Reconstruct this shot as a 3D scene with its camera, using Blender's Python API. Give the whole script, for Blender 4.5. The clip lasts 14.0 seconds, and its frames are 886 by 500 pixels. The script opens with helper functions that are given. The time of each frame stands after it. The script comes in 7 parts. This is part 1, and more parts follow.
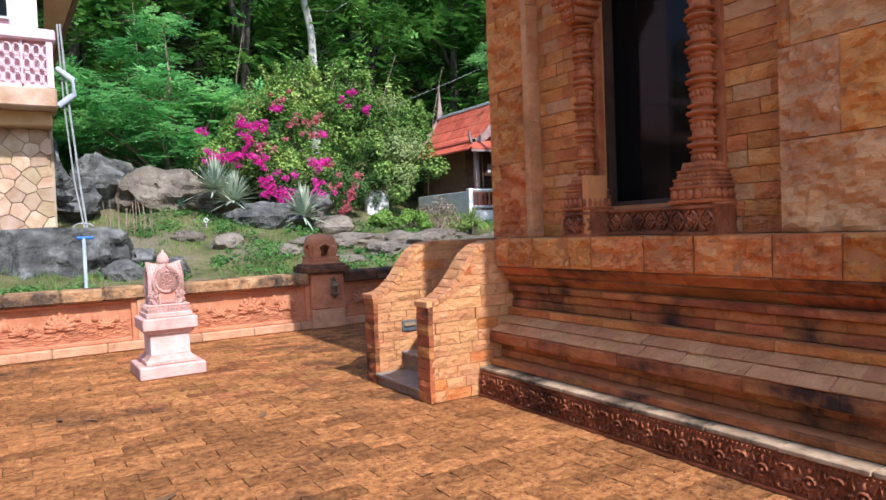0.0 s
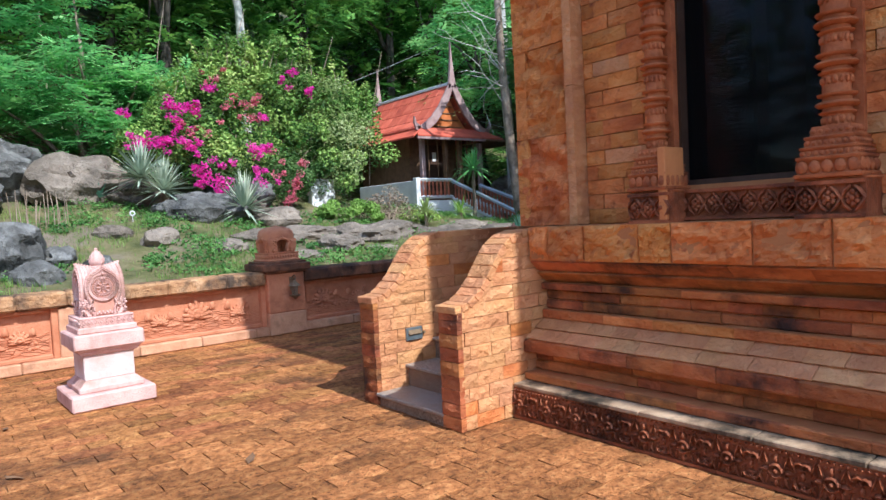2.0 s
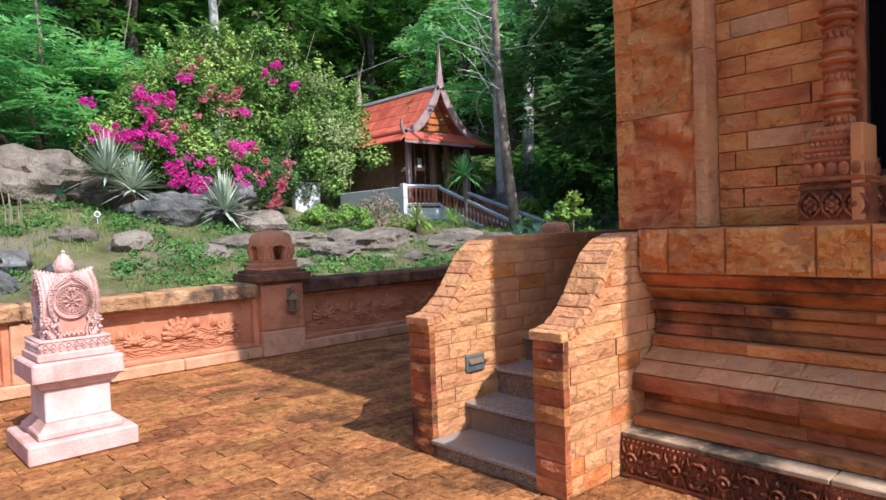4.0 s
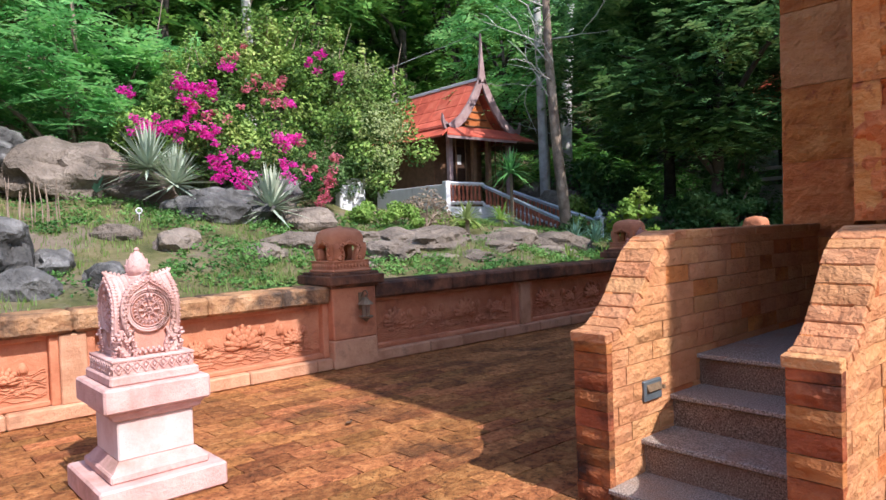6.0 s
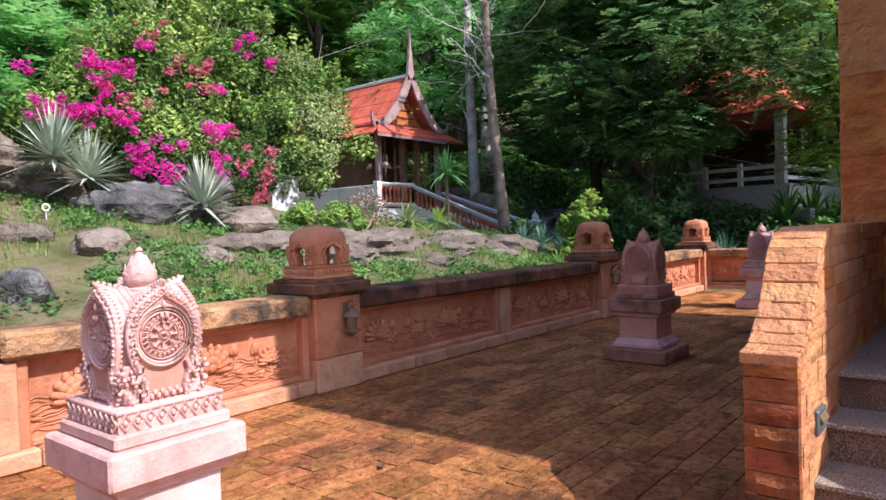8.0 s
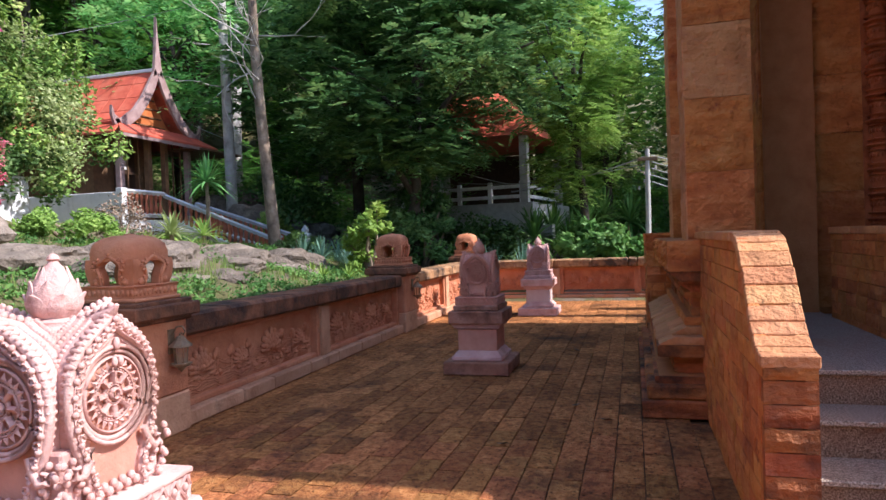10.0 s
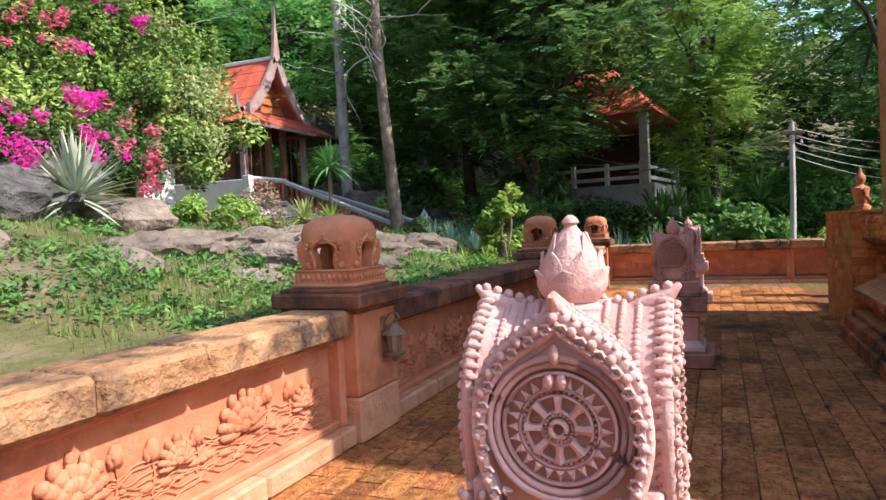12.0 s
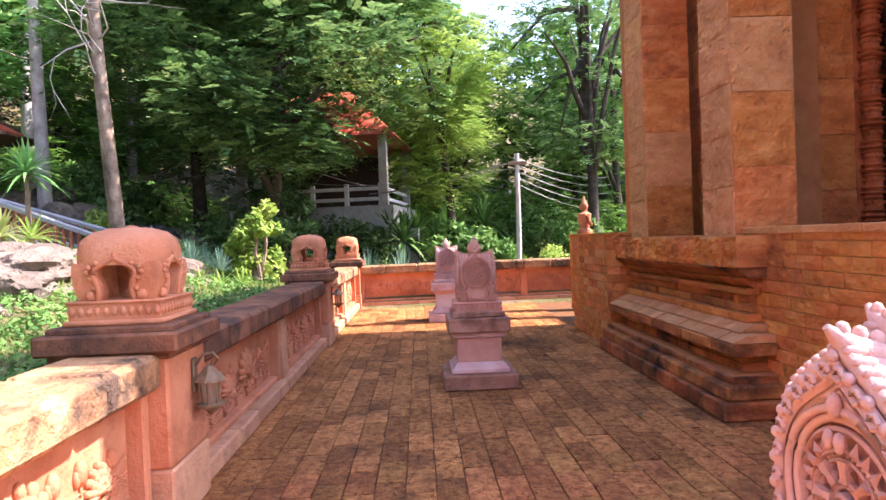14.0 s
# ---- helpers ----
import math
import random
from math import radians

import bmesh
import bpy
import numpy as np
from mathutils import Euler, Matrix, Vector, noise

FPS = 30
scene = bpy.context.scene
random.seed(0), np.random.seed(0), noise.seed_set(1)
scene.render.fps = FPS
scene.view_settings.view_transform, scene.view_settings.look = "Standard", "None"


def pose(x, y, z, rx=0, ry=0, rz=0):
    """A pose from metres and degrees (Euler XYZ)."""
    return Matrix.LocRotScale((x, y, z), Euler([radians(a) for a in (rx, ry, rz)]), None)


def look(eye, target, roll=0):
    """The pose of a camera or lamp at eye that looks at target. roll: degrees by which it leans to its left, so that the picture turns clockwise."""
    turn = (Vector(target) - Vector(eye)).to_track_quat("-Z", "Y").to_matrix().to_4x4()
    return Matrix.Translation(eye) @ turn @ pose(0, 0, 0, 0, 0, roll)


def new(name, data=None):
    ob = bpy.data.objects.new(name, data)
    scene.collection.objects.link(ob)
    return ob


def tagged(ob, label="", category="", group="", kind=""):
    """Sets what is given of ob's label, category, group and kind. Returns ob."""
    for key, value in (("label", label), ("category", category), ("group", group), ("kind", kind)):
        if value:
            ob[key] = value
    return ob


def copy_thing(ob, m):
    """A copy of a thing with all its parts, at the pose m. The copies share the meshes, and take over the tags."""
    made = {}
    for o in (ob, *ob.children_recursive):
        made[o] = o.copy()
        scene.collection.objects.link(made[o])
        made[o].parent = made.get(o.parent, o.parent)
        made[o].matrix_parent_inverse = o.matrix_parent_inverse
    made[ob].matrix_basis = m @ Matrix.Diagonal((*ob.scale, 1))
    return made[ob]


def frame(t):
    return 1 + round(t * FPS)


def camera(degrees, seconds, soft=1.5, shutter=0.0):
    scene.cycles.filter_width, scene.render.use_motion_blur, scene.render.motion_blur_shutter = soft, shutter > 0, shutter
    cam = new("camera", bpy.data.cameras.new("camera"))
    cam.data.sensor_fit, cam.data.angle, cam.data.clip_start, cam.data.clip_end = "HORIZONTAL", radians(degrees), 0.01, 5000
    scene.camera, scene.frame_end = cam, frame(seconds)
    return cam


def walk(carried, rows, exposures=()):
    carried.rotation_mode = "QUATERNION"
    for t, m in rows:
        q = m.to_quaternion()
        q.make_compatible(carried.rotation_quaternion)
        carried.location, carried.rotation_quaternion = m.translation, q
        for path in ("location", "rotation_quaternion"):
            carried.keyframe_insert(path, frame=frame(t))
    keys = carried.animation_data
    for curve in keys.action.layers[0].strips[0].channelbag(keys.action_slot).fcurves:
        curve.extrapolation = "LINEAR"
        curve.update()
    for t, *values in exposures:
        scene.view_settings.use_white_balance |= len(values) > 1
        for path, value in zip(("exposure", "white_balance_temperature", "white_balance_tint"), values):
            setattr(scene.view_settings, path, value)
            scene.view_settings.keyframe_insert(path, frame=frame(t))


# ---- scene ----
cam = camera(67.6, 14.0)
PATH = [
    (0, (0.602, 1.153, 1.488), (1.667, 2.845, 1.427), -2.2),
    (0.5, (0.612, 1.519, 1.49), (1.559, 3.278, 1.41), -2.3),
    (1, (0.568, 1.87, 1.489), (1.471, 3.654, 1.425), -1.8),
    (1.5, (0.512, 2.16, 1.49), (1.666, 3.792, 1.428), -2.6),
    (2, (0.58, 2.514, 1.484), (1.835, 4.069, 1.391), -2.9),
    (2.2, (0.623, 2.632, 1.481), (1.897, 4.172, 1.392), -2.9),
    (4.3, (0.741, 4.036, 1.434), (2.117, 5.487, 1.388), -1.7),
    (4.5, (0.709, 4.137, 1.436), (2.121, 5.553, 1.4), -2.2),
    (5, (0.724, 4.457, 1.405), (2.095, 5.911, 1.33), -2.4),
    (5.5, (0.743, 4.746, 1.401), (2.031, 6.276, 1.352), -2.2),
    (6, (0.719, 5.087, 1.417), (2.033, 6.594, 1.36), -2.0),
    (6.5, (0.707, 5.419, 1.408), (2.075, 6.877, 1.348), -2.0),
    (7, (0.716, 5.774, 1.41), (2.037, 7.274, 1.357), -2.3),
    (7.5, (0.662, 6.106, 1.415), (2.063, 7.532, 1.363), -1.8),
    (8, (0.605, 6.442, 1.404), (2.145, 7.718, 1.351), -1.9),
    (8.5, (0.604, 6.782, 1.404), (2.245, 7.924, 1.347), -1.8),
    (9, (0.563, 7.15, 1.4), (2.353, 8.04, 1.35), -1.8),
    (9.2, (0.549, 7.275, 1.397), (2.391, 8.054, 1.359), -2.2),
    (11.3, (0.593, 8.443, 1.379), (2.535, 8.916, 1.339), -1.7),
    (11.5, (0.593, 8.571, 1.383), (2.493, 9.191, 1.319), -1.7),
    (12, (0.673, 8.87, 1.369), (2.516, 9.643, 1.307), -2.6),
    (12.5, (0.744, 9.106, 1.353), (2.667, 9.652, 1.297), -2.1),
    (13, (0.895, 9.354, 1.353), (2.892, 9.384, 1.267), -2.2),
    (13.5, (1.044, 9.577, 1.358), (3.025, 9.314, 1.277), -2.2),
    (13.7, (1.099, 9.661, 1.368), (3.062, 9.281, 1.316), -2.0),
    (14, (1.111, 9.799, 1.379), (3.109, 9.729, 1.345), -2.2),
]
walk(cam, [(t, look(eye, target, roll)) for t, eye, target, roll in PATH],
     [(0, 0.93, 5700, 8), (1, 0.90, 5700, 7), (2.2, 1.02, 5480, 5), (5, 1.0, 5900, 12), (9.2, 1.17, 6000, 19), (11.3, 1.28, 6150, 13), (12.5, 1.33, 6850, 21), (13, 1.75, 7250, 31), (13.5, 2.22, 7100, 33), (14, 2.45, 6650, 31)])

# ---- world and sun ----
SUN_EL, SUN_AZ = 47.0, 0.5
world = bpy.data.worlds.new("sky")
scene.world = world
world.use_nodes = True
sky = world.node_tree.nodes.new("ShaderNodeTexSky")
sky.sky_type, sky.sun_disc = "NISHITA", False
sky.sun_elevation, sky.sun_rotation = radians(SUN_EL), radians(180 + SUN_AZ)
background = world.node_tree.nodes["Background"]
background.inputs["Strength"].default_value = 0.15
world.node_tree.links.new(sky.outputs[0], background.inputs[0])
sun = new("sun", bpy.data.lights.new("sun", "SUN"))
sun.data.energy, sun.data.angle, sun.data.color = 3.4, radians(0.6), (1.0, 0.93, 0.84)
az = radians(SUN_AZ)
toward = Vector((math.sin(az), -math.cos(az), math.tan(radians(SUN_EL))))
sun.matrix_world = look(toward * 30, (0, 0, 0))
scene.view_settings.exposure = 0.0


# ---- materials ----
def links(m):
    t = m.node_tree
    return t, t.nodes["Principled BSDF"], lambda a, b: t.links.new(a, b)


def ramp(t, stops):
    r = t.nodes.new("ShaderNodeValToRGB")
    e = r.color_ramp.elements
    while len(e) < len(stops):
        e.new(0.5)
    for el, (p, c) in zip(e, stops):
        el.position, el.color = p, (*c, 1)
    return r


def surface(name, stops, scale=6.0, stain=None, stain_scale=1.3, stain_cut=(0.52, 0.68), rough=0.8, bump=0.4, fine=60.0,
            vary=0.25, hue=0.0, metal=0.0, gloss=0.2, streak=False, bed=1.0, deep=0.012, speck=None, island=False):
    """A mineral or painted surface: colour by noise in world space, stains, a change of tone from piece to piece, two scales of relief."""
    m = bpy.data.materials.new(name)
    m.use_nodes = True
    t, out, join = links(m)
    geo = t.nodes.new("ShaderNodeNewGeometry")
    info = t.nodes.new("ShaderNodeObjectInfo")
    shift = t.nodes.new("ShaderNodeVectorMath")
    shift.operation = "ADD"
    far = t.nodes.new("ShaderNodeVectorMath")
    far.operation = "SCALE"
    far.inputs[0].default_value = (7.0, 3.0, 5.0)
    join(info.outputs["Random"], far.inputs["Scale"])
    join(geo.outputs["Position"], shift.inputs[0])
    join(far.outputs[0], shift.inputs[1])
    n1 = t.nodes.new("ShaderNodeTexNoise")
    n1.inputs["Scale"].default_value, n1.inputs["Detail"].default_value, n1.inputs["Roughness"].default_value = scale, 6, 0.62
    bedding = t.nodes.new("ShaderNodeMapping")
    bedding.inputs["Scale"].default_value = (1.0, 1.0, bed)
    join(shift.outputs[0], bedding.inputs[0])
    join(bedding.outputs[0], n1.inputs["Vector"])
    col = ramp(t, stops)
    join(n1.outputs[0], col.inputs[0])
    last = col.outputs[0]
    if vary:
        hsv = t.nodes.new("ShaderNodeHueSaturation")
        span = t.nodes.new("ShaderNodeMapRange")
        span.inputs[3].default_value, span.inputs[4].default_value = 1 - vary, 1 + vary
        piece = info.outputs["Random"]
        if island:
            both = t.nodes.new("ShaderNodeMath")
            both.operation = "ADD"
            join(info.outputs["Random"], both.inputs[0])
            join(geo.outputs["Random Per Island"], both.inputs[1])
            wrap = t.nodes.new("ShaderNodeMath")
            wrap.operation = "FRACT"
            join(both.outputs[0], wrap.inputs[0])
            piece = wrap.outputs[0]
        join(piece, span.inputs[0])
        join(span.outputs[0], hsv.inputs["Value"])
        if hue:
            span2 = t.nodes.new("ShaderNodeMapRange")
            span2.inputs[3].default_value, span2.inputs[4].default_value = 0.5 - hue, 0.5 + hue
            white = t.nodes.new("ShaderNodeTexWhiteNoise")
            white.noise_dimensions = "1D"
            join(info.outputs["Random"], white.inputs["W"])
            join(white.outputs[0], span2.inputs[0])
            join(span2.outputs[0], hsv.inputs["Hue"])
        join(last, hsv.inputs["Color"])
        last = hsv.outputs[0]
    if stain:
        n2 = t.nodes.new("ShaderNodeTexNoise")
        n2.inputs["Scale"].default_value, n2.inputs["Detail"].default_value, n2.inputs["Roughness"].default_value = stain_scale, 8, 0.68
        if streak:
            mp = t.nodes.new("ShaderNodeMapping")
            mp.inputs["Scale"].default_value = (1.0, 1.0, 0.3)
            join(geo.outputs["Position"], mp.inputs[0])
            join(mp.outputs[0], n2.inputs["Vector"])
        else:
            join(geo.outputs["Position"], n2.inputs["Vector"])
        cut = ramp(t, [(stain_cut[0], (0, 0, 0)), (stain_cut[1], (1, 1, 1))])
        join(n2.outputs[0], cut.inputs[0])
        mix = t.nodes.new("ShaderNodeMix")
        mix.data_type = "RGBA"
        join(cut.outputs[0], mix.inputs["Factor"])
        join(last, mix.inputs["A"])
        mix.inputs["B"].default_value = (*stain, 1)
        last = mix.outputs["Result"]
    if speck:
        n4 = t.nodes.new("ShaderNodeTexNoise")
        n4.inputs["Scale"].default_value, n4.inputs["Detail"].default_value, n4.inputs["Roughness"].default_value = speck[1], 4, 0.7
        join(geo.outputs["Position"], n4.inputs["Vector"])
        cut4 = ramp(t, [(speck[2], (0, 0, 0)), (speck[2] + 0.1, (0.85, 0.85, 0.85))])
        join(n4.outputs[0], cut4.inputs[0])
        mix4 = t.nodes.new("ShaderNodeMix")
        mix4.data_type = "RGBA"
        join(cut4.outputs[0], mix4.inputs["Factor"])
        join(last, mix4.inputs["A"])
        mix4.inputs["B"].default_value = (*speck[0], 1)
        last = mix4.outputs["Result"]
    join(last, out.inputs["Base Color"])
    out.inputs["Metallic"].default_value = metal
    out.inputs["Specular IOR Level"].default_value = gloss
    rr = t.nodes.new("ShaderNodeMapRange")
    rr.inputs[3].default_value, rr.inputs[4].default_value = max(rough - 0.15, 0.03), min(rough + 0.15, 1)
    join(n1.outputs[0], rr.inputs[0])
    join(rr.outputs[0], out.inputs["Roughness"])
    if bump:
        n3 = t.nodes.new("ShaderNodeTexNoise")
        n3.inputs["Scale"].default_value, n3.inputs["Detail"].default_value, n3.inputs["Roughness"].default_value = fine, 5, 0.6
        join(geo.outputs["Position"], n3.inputs["Vector"])
        add = t.nodes.new("ShaderNodeMath")
        add.operation = "MULTIPLY_ADD"
        join(n1.outputs[0], add.inputs[0])
        add.inputs[1].default_value = 1.6
        join(n3.outputs[0], add.inputs[2])
        b = t.nodes.new("ShaderNodeBump")
        b.inputs["Strength"].default_value, b.inputs["Distance"].default_value = bump, deep
        join(add.outputs[0], b.inputs["Height"])
        join(b.outputs[0], out.inputs["Normal"])
    return m


def leafy(name, stops, rough=0.5, through_light=0.28):
    """Leaves: tone by island, some light passing through."""
    m = bpy.data.materials.new(name)
    m.use_nodes = True
    t, out, join = links(m)
    geo = t.nodes.new("ShaderNodeNewGeometry")
    col = ramp(t, stops)
    clump = t.nodes.new("ShaderNodeTexNoise")
    clump.inputs["Scale"].default_value, clump.inputs["Detail"].default_value, clump.inputs["Roughness"].default_value = 0.9, 3, 0.6
    join(geo.outputs["Position"], clump.inputs["Vector"])
    wide = t.nodes.new("ShaderNodeMapRange")
    wide.inputs[1].default_value, wide.inputs[2].default_value, wide.inputs[3].default_value, wide.inputs[4].default_value = 0.36, 0.64, 0.0, 0.58
    join(clump.outputs[0], wide.inputs[0])
    tone = t.nodes.new("ShaderNodeMath")
    tone.operation = "MULTIPLY_ADD"
    join(geo.outputs["Random Per Island"], tone.inputs[0])
    tone.inputs[1].default_value = 0.42
    join(wide.outputs[0], tone.inputs[2])
    join(tone.outputs[0], col.inputs[0])
    join(col.outputs[0], out.inputs["Base Color"])
    out.inputs["Roughness"].default_value = rough
    out.inputs["Specular IOR Level"].default_value = 0.16
    glow = t.nodes.new("ShaderNodeBsdfTranslucent")
    join(col.outputs[0], glow.inputs["Color"])
    mix = t.nodes.new("ShaderNodeMixShader")
    mix.inputs[0].default_value = through_light
    join(out.outputs[0], mix.inputs[1])
    join(glow.outputs[0], mix.inputs[2])
    join(mix.outputs[0], t.nodes["Material Output"].inputs[0])
    return m


PAVER = surface("laterite_paver", [(0.28, (0.15, 0.06, 0.026)), (0.5, (0.405, 0.158, 0.056)), (0.72, (0.56, 0.265, 0.10))], 16, (0.055, 0.032, 0.022), 0.75, (0.53, 0.70), 0.88, 1.0, 60, 0.32, 0.008, gloss=0.08, speck=((0.05, 0.026, 0.016), 38, 0.56), deep=0.022, island=True)
MORTAR = surface("dark_joint", [(0.3, (0.10, 0.045, 0.02)), (0.7, (0.22, 0.10, 0.04))], 12, (0.05, 0.035, 0.025), 0.6, (0.5, 0.7), rough=0.9, vary=0)
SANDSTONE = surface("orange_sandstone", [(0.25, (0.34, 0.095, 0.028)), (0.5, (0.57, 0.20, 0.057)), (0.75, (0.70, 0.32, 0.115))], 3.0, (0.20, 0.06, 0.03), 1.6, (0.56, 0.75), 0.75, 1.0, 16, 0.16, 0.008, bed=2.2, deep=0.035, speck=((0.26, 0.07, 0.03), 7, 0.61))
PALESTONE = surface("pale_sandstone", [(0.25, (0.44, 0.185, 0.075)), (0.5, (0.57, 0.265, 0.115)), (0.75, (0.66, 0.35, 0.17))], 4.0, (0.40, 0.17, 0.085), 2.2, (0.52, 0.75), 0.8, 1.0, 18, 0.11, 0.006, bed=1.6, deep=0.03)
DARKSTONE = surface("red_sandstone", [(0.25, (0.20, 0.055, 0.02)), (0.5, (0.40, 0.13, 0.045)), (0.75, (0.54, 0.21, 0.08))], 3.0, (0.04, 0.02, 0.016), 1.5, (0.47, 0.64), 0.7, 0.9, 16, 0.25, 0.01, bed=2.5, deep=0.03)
CORE = surface("wall_core", [(0.3, (0.38, 0.145, 0.055)), (0.7, (0.50, 0.22, 0.09))], 6, None, rough=0.9, vary=0)
TERRACOTTA = surface("terracotta", [(0.25, (0.39, 0.135, 0.066)), (0.5, (0.525, 0.21, 0.11)), (0.75, (0.605, 0.28, 0.16))], 4, (0.24, 0.085, 0.048), 2.4, (0.54, 0.76), 0.7, 0.6, 40, 0.04, deep=0.015)
BASESTONE = surface("tan_parapet_stone", [(0.25, (0.36, 0.17, 0.09)), (0.5, (0.52, 0.275, 0.16)), (0.75, (0.62, 0.36, 0.22))], 4, (0.17, 0.09, 0.055), 1.8, (0.56, 0.74), 0.8, 0.7, 30, 0.10, deep=0.018)
CAPSTONE = surface("weathered_coping_stone", [(0.25, (0.25, 0.12, 0.06)), (0.5, (0.44, 0.24, 0.115)), (0.75, (0.56, 0.35, 0.20))], 7, (0.085, 0.058, 0.042), 2.4, (0.44, 0.62), 0.85, 1.0, 24, 0.10, deep=0.03, speck=((0.10, 0.07, 0.045), 14, 0.66))
BLACKCAP = surface("blackened_coping_stone", [(0.3, (0.07, 0.038, 0.026)), (0.55, (0.22, 0.095, 0.052)), (0.8, (0.38, 0.18, 0.095))], 5, (0.030, 0.021, 0.018), 1.8, (0.45, 0.65), 0.75, 0.8, 30, 0.15)
CARVED = surface("carved_red_stone", [(0.25, (0.20, 0.055, 0.022)), (0.5, (0.40, 0.125, 0.048)), (0.75, (0.54, 0.20, 0.085))], 6, (0.12, 0.035, 0.02), 3.0, (0.52, 0.72), 0.65, 0.6, 50, 0.0)
FRIEZE = surface("carved_dark_terracotta", [(0.25, (0.11, 0.028, 0.012)), (0.5, (0.27, 0.078, 0.033)), (0.75, (0.42, 0.145, 0.065))], 5, (0.022, 0.013, 0.011), 1.1, (0.52, 0.66), 0.55, 0.7, 60, 0.1)
SLAB = surface("pale_weathered_slab", [(0.3, (0.24, 0.15, 0.09)), (0.7, (0.52, 0.37, 0.24))], 6, (0.05, 0.038, 0.026), 1.8, (0.44, 0.58), 0.85, 0.5, 40, 0.1)
PINK = surface("pink_sandstone", [(0.25, (0.46, 0.25, 0.21)), (0.5, (0.60, 0.37, 0.33)), (0.75, (0.70, 0.48, 0.43))], 5, (0.36, 0.21, 0.16), 3.2, (0.52, 0.74), 0.75, 0.5, 60, 0.0)
# Pink stone darkened for shade: gable recesses and the stone beside the shrine.
PINKSHADE = surface("shaded_pink_stone", [(0.25, (0.45, 0.19, 0.135)), (0.6, (0.57, 0.29, 0.215)), (0.85, (0.65, 0.39, 0.30))], 6, None, rough=0.75, bump=0.3, vary=0.0)
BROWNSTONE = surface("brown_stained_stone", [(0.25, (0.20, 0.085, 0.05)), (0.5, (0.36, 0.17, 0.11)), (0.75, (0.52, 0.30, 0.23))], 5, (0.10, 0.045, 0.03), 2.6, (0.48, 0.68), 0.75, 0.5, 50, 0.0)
WHITEBLOCK = surface("whitish_stone", [(0.3, (0.58, 0.45, 0.42)), (0.7, (0.70, 0.59, 0.56))], 4, (0.52, 0.34, 0.29), 3.0, (0.50, 0.74), 0.7, 0.35, 60, 0.0)
GRANITE = surface("speckled_granite", [(0.38, (0.12, 0.09, 0.07)), (0.5, (0.30, 0.245, 0.20)), (0.62, (0.50, 0.43, 0.37))], 120, (0.30, 0.17, 0.10), 2.0, (0.52, 0.74), 0.5, 0.08, 90, 0.05)
RISER = surface("brown_granite", [(0.38, (0.09, 0.05, 0.032)), (0.5, (0.22, 0.14, 0.095)), (0.62, (0.38, 0.27, 0.20))], 120, (0.16, 0.08, 0.05), 2.5, (0.5, 0.7), 0.5, 0.08, 90, 0.05)
PLAINSTONE = surface("plain_orange_stone", [(0.3, (0.47, 0.17, 0.06)), (0.7, (0.58, 0.24, 0.09))], 5, None, rough=0.75, bump=0.3, vary=0.0)
DARKFRAME = surface("dark_brown_frame", [(0.3, (0.05, 0.028, 0.02)), (0.7, (0.085, 0.05, 0.035))], 8, None, rough=0.5, bump=0.1, vary=0.0)
# Near-black base colour stands for the darkness inside the shrine.
INSIDE = surface("shade_dark_interior", [(0.3, (0.05, 0.045, 0.04)), (0.7, (0.09, 0.08, 0.07))], 3, None, rough=0.9, bump=0.1, vary=0.0)
BRONZE = surface("dark_bronze_metal", [(0.3, (0.13, 0.085, 0.05)), (0.7, (0.30, 0.21, 0.13))], 20, None, rough=0.55, bump=0.15, vary=0.0, metal=0.3)
GREYMETAL = surface("grey_painted_metal", [(0.3, (0.10, 0.12, 0.13)), (0.7, (0.16, 0.18, 0.19))], 12, None, rough=0.45, bump=0.05, vary=0.0, metal=0.3)
WHITEPAINT = surface("white_paint", [(0.3, (0.62, 0.61, 0.62)), (0.7, (0.78, 0.77, 0.78))], 4, (0.42, 0.40, 0.38), 1.8, (0.58, 0.75), 0.6, 0.1, 40, 0.0, streak=True)
GREYPAINT = surface("bluish_grey_paint", [(0.3, (0.42, 0.45, 0.50)), (0.7, (0.55, 0.58, 0.63))], 4, None, rough=0.6, bump=0.1, vary=0.0)
ROOFTILE = surface("red_roof_tile", [(0.25, (0.40, 0.07, 0.045)), (0.5, (0.56, 0.115, 0.07)), (0.75, (0.66, 0.19, 0.12))], 3, (0.28, 0.06, 0.05), 1.2, (0.55, 0.75), 0.55, 0.3, 30, 0.12)
GABLE = surface("orange_stained_wood", [(0.3, (0.44, 0.12, 0.035)), (0.7, (0.62, 0.21, 0.07))], 5, None, rough=0.6, bump=0.2, vary=0.05)
BARGE = surface("weathered_grey_pink_wood", [(0.3, (0.26, 0.16, 0.15)), (0.7, (0.42, 0.30, 0.28))], 5, None, rough=0.7, bump=0.2, vary=0.05)
REDRAIL = surface("brick_red_baluster", [(0.3, (0.32, 0.085, 0.05)), (0.7, (0.48, 0.16, 0.09))], 8, None, rough=0.6, bump=0.1, vary=0.1)
BROWNWOOD = surface("brown_wood", [(0.3, (0.10, 0.055, 0.03)), (0.7, (0.20, 0.11, 0.06))], 6, None, rough=0.7, bump=0.2, vary=0.1)
GREYROCK = surface("grey_hill_rock", [(0.25, (0.09, 0.076, 0.062)), (0.5, (0.21, 0.17, 0.135)), (0.78, (0.36, 0.30, 0.24))], 2.2, (0.11, 0.09, 0.072), 1.2, (0.50, 0.68), 0.9, 1.0, 11, 0.2, deep=0.08)
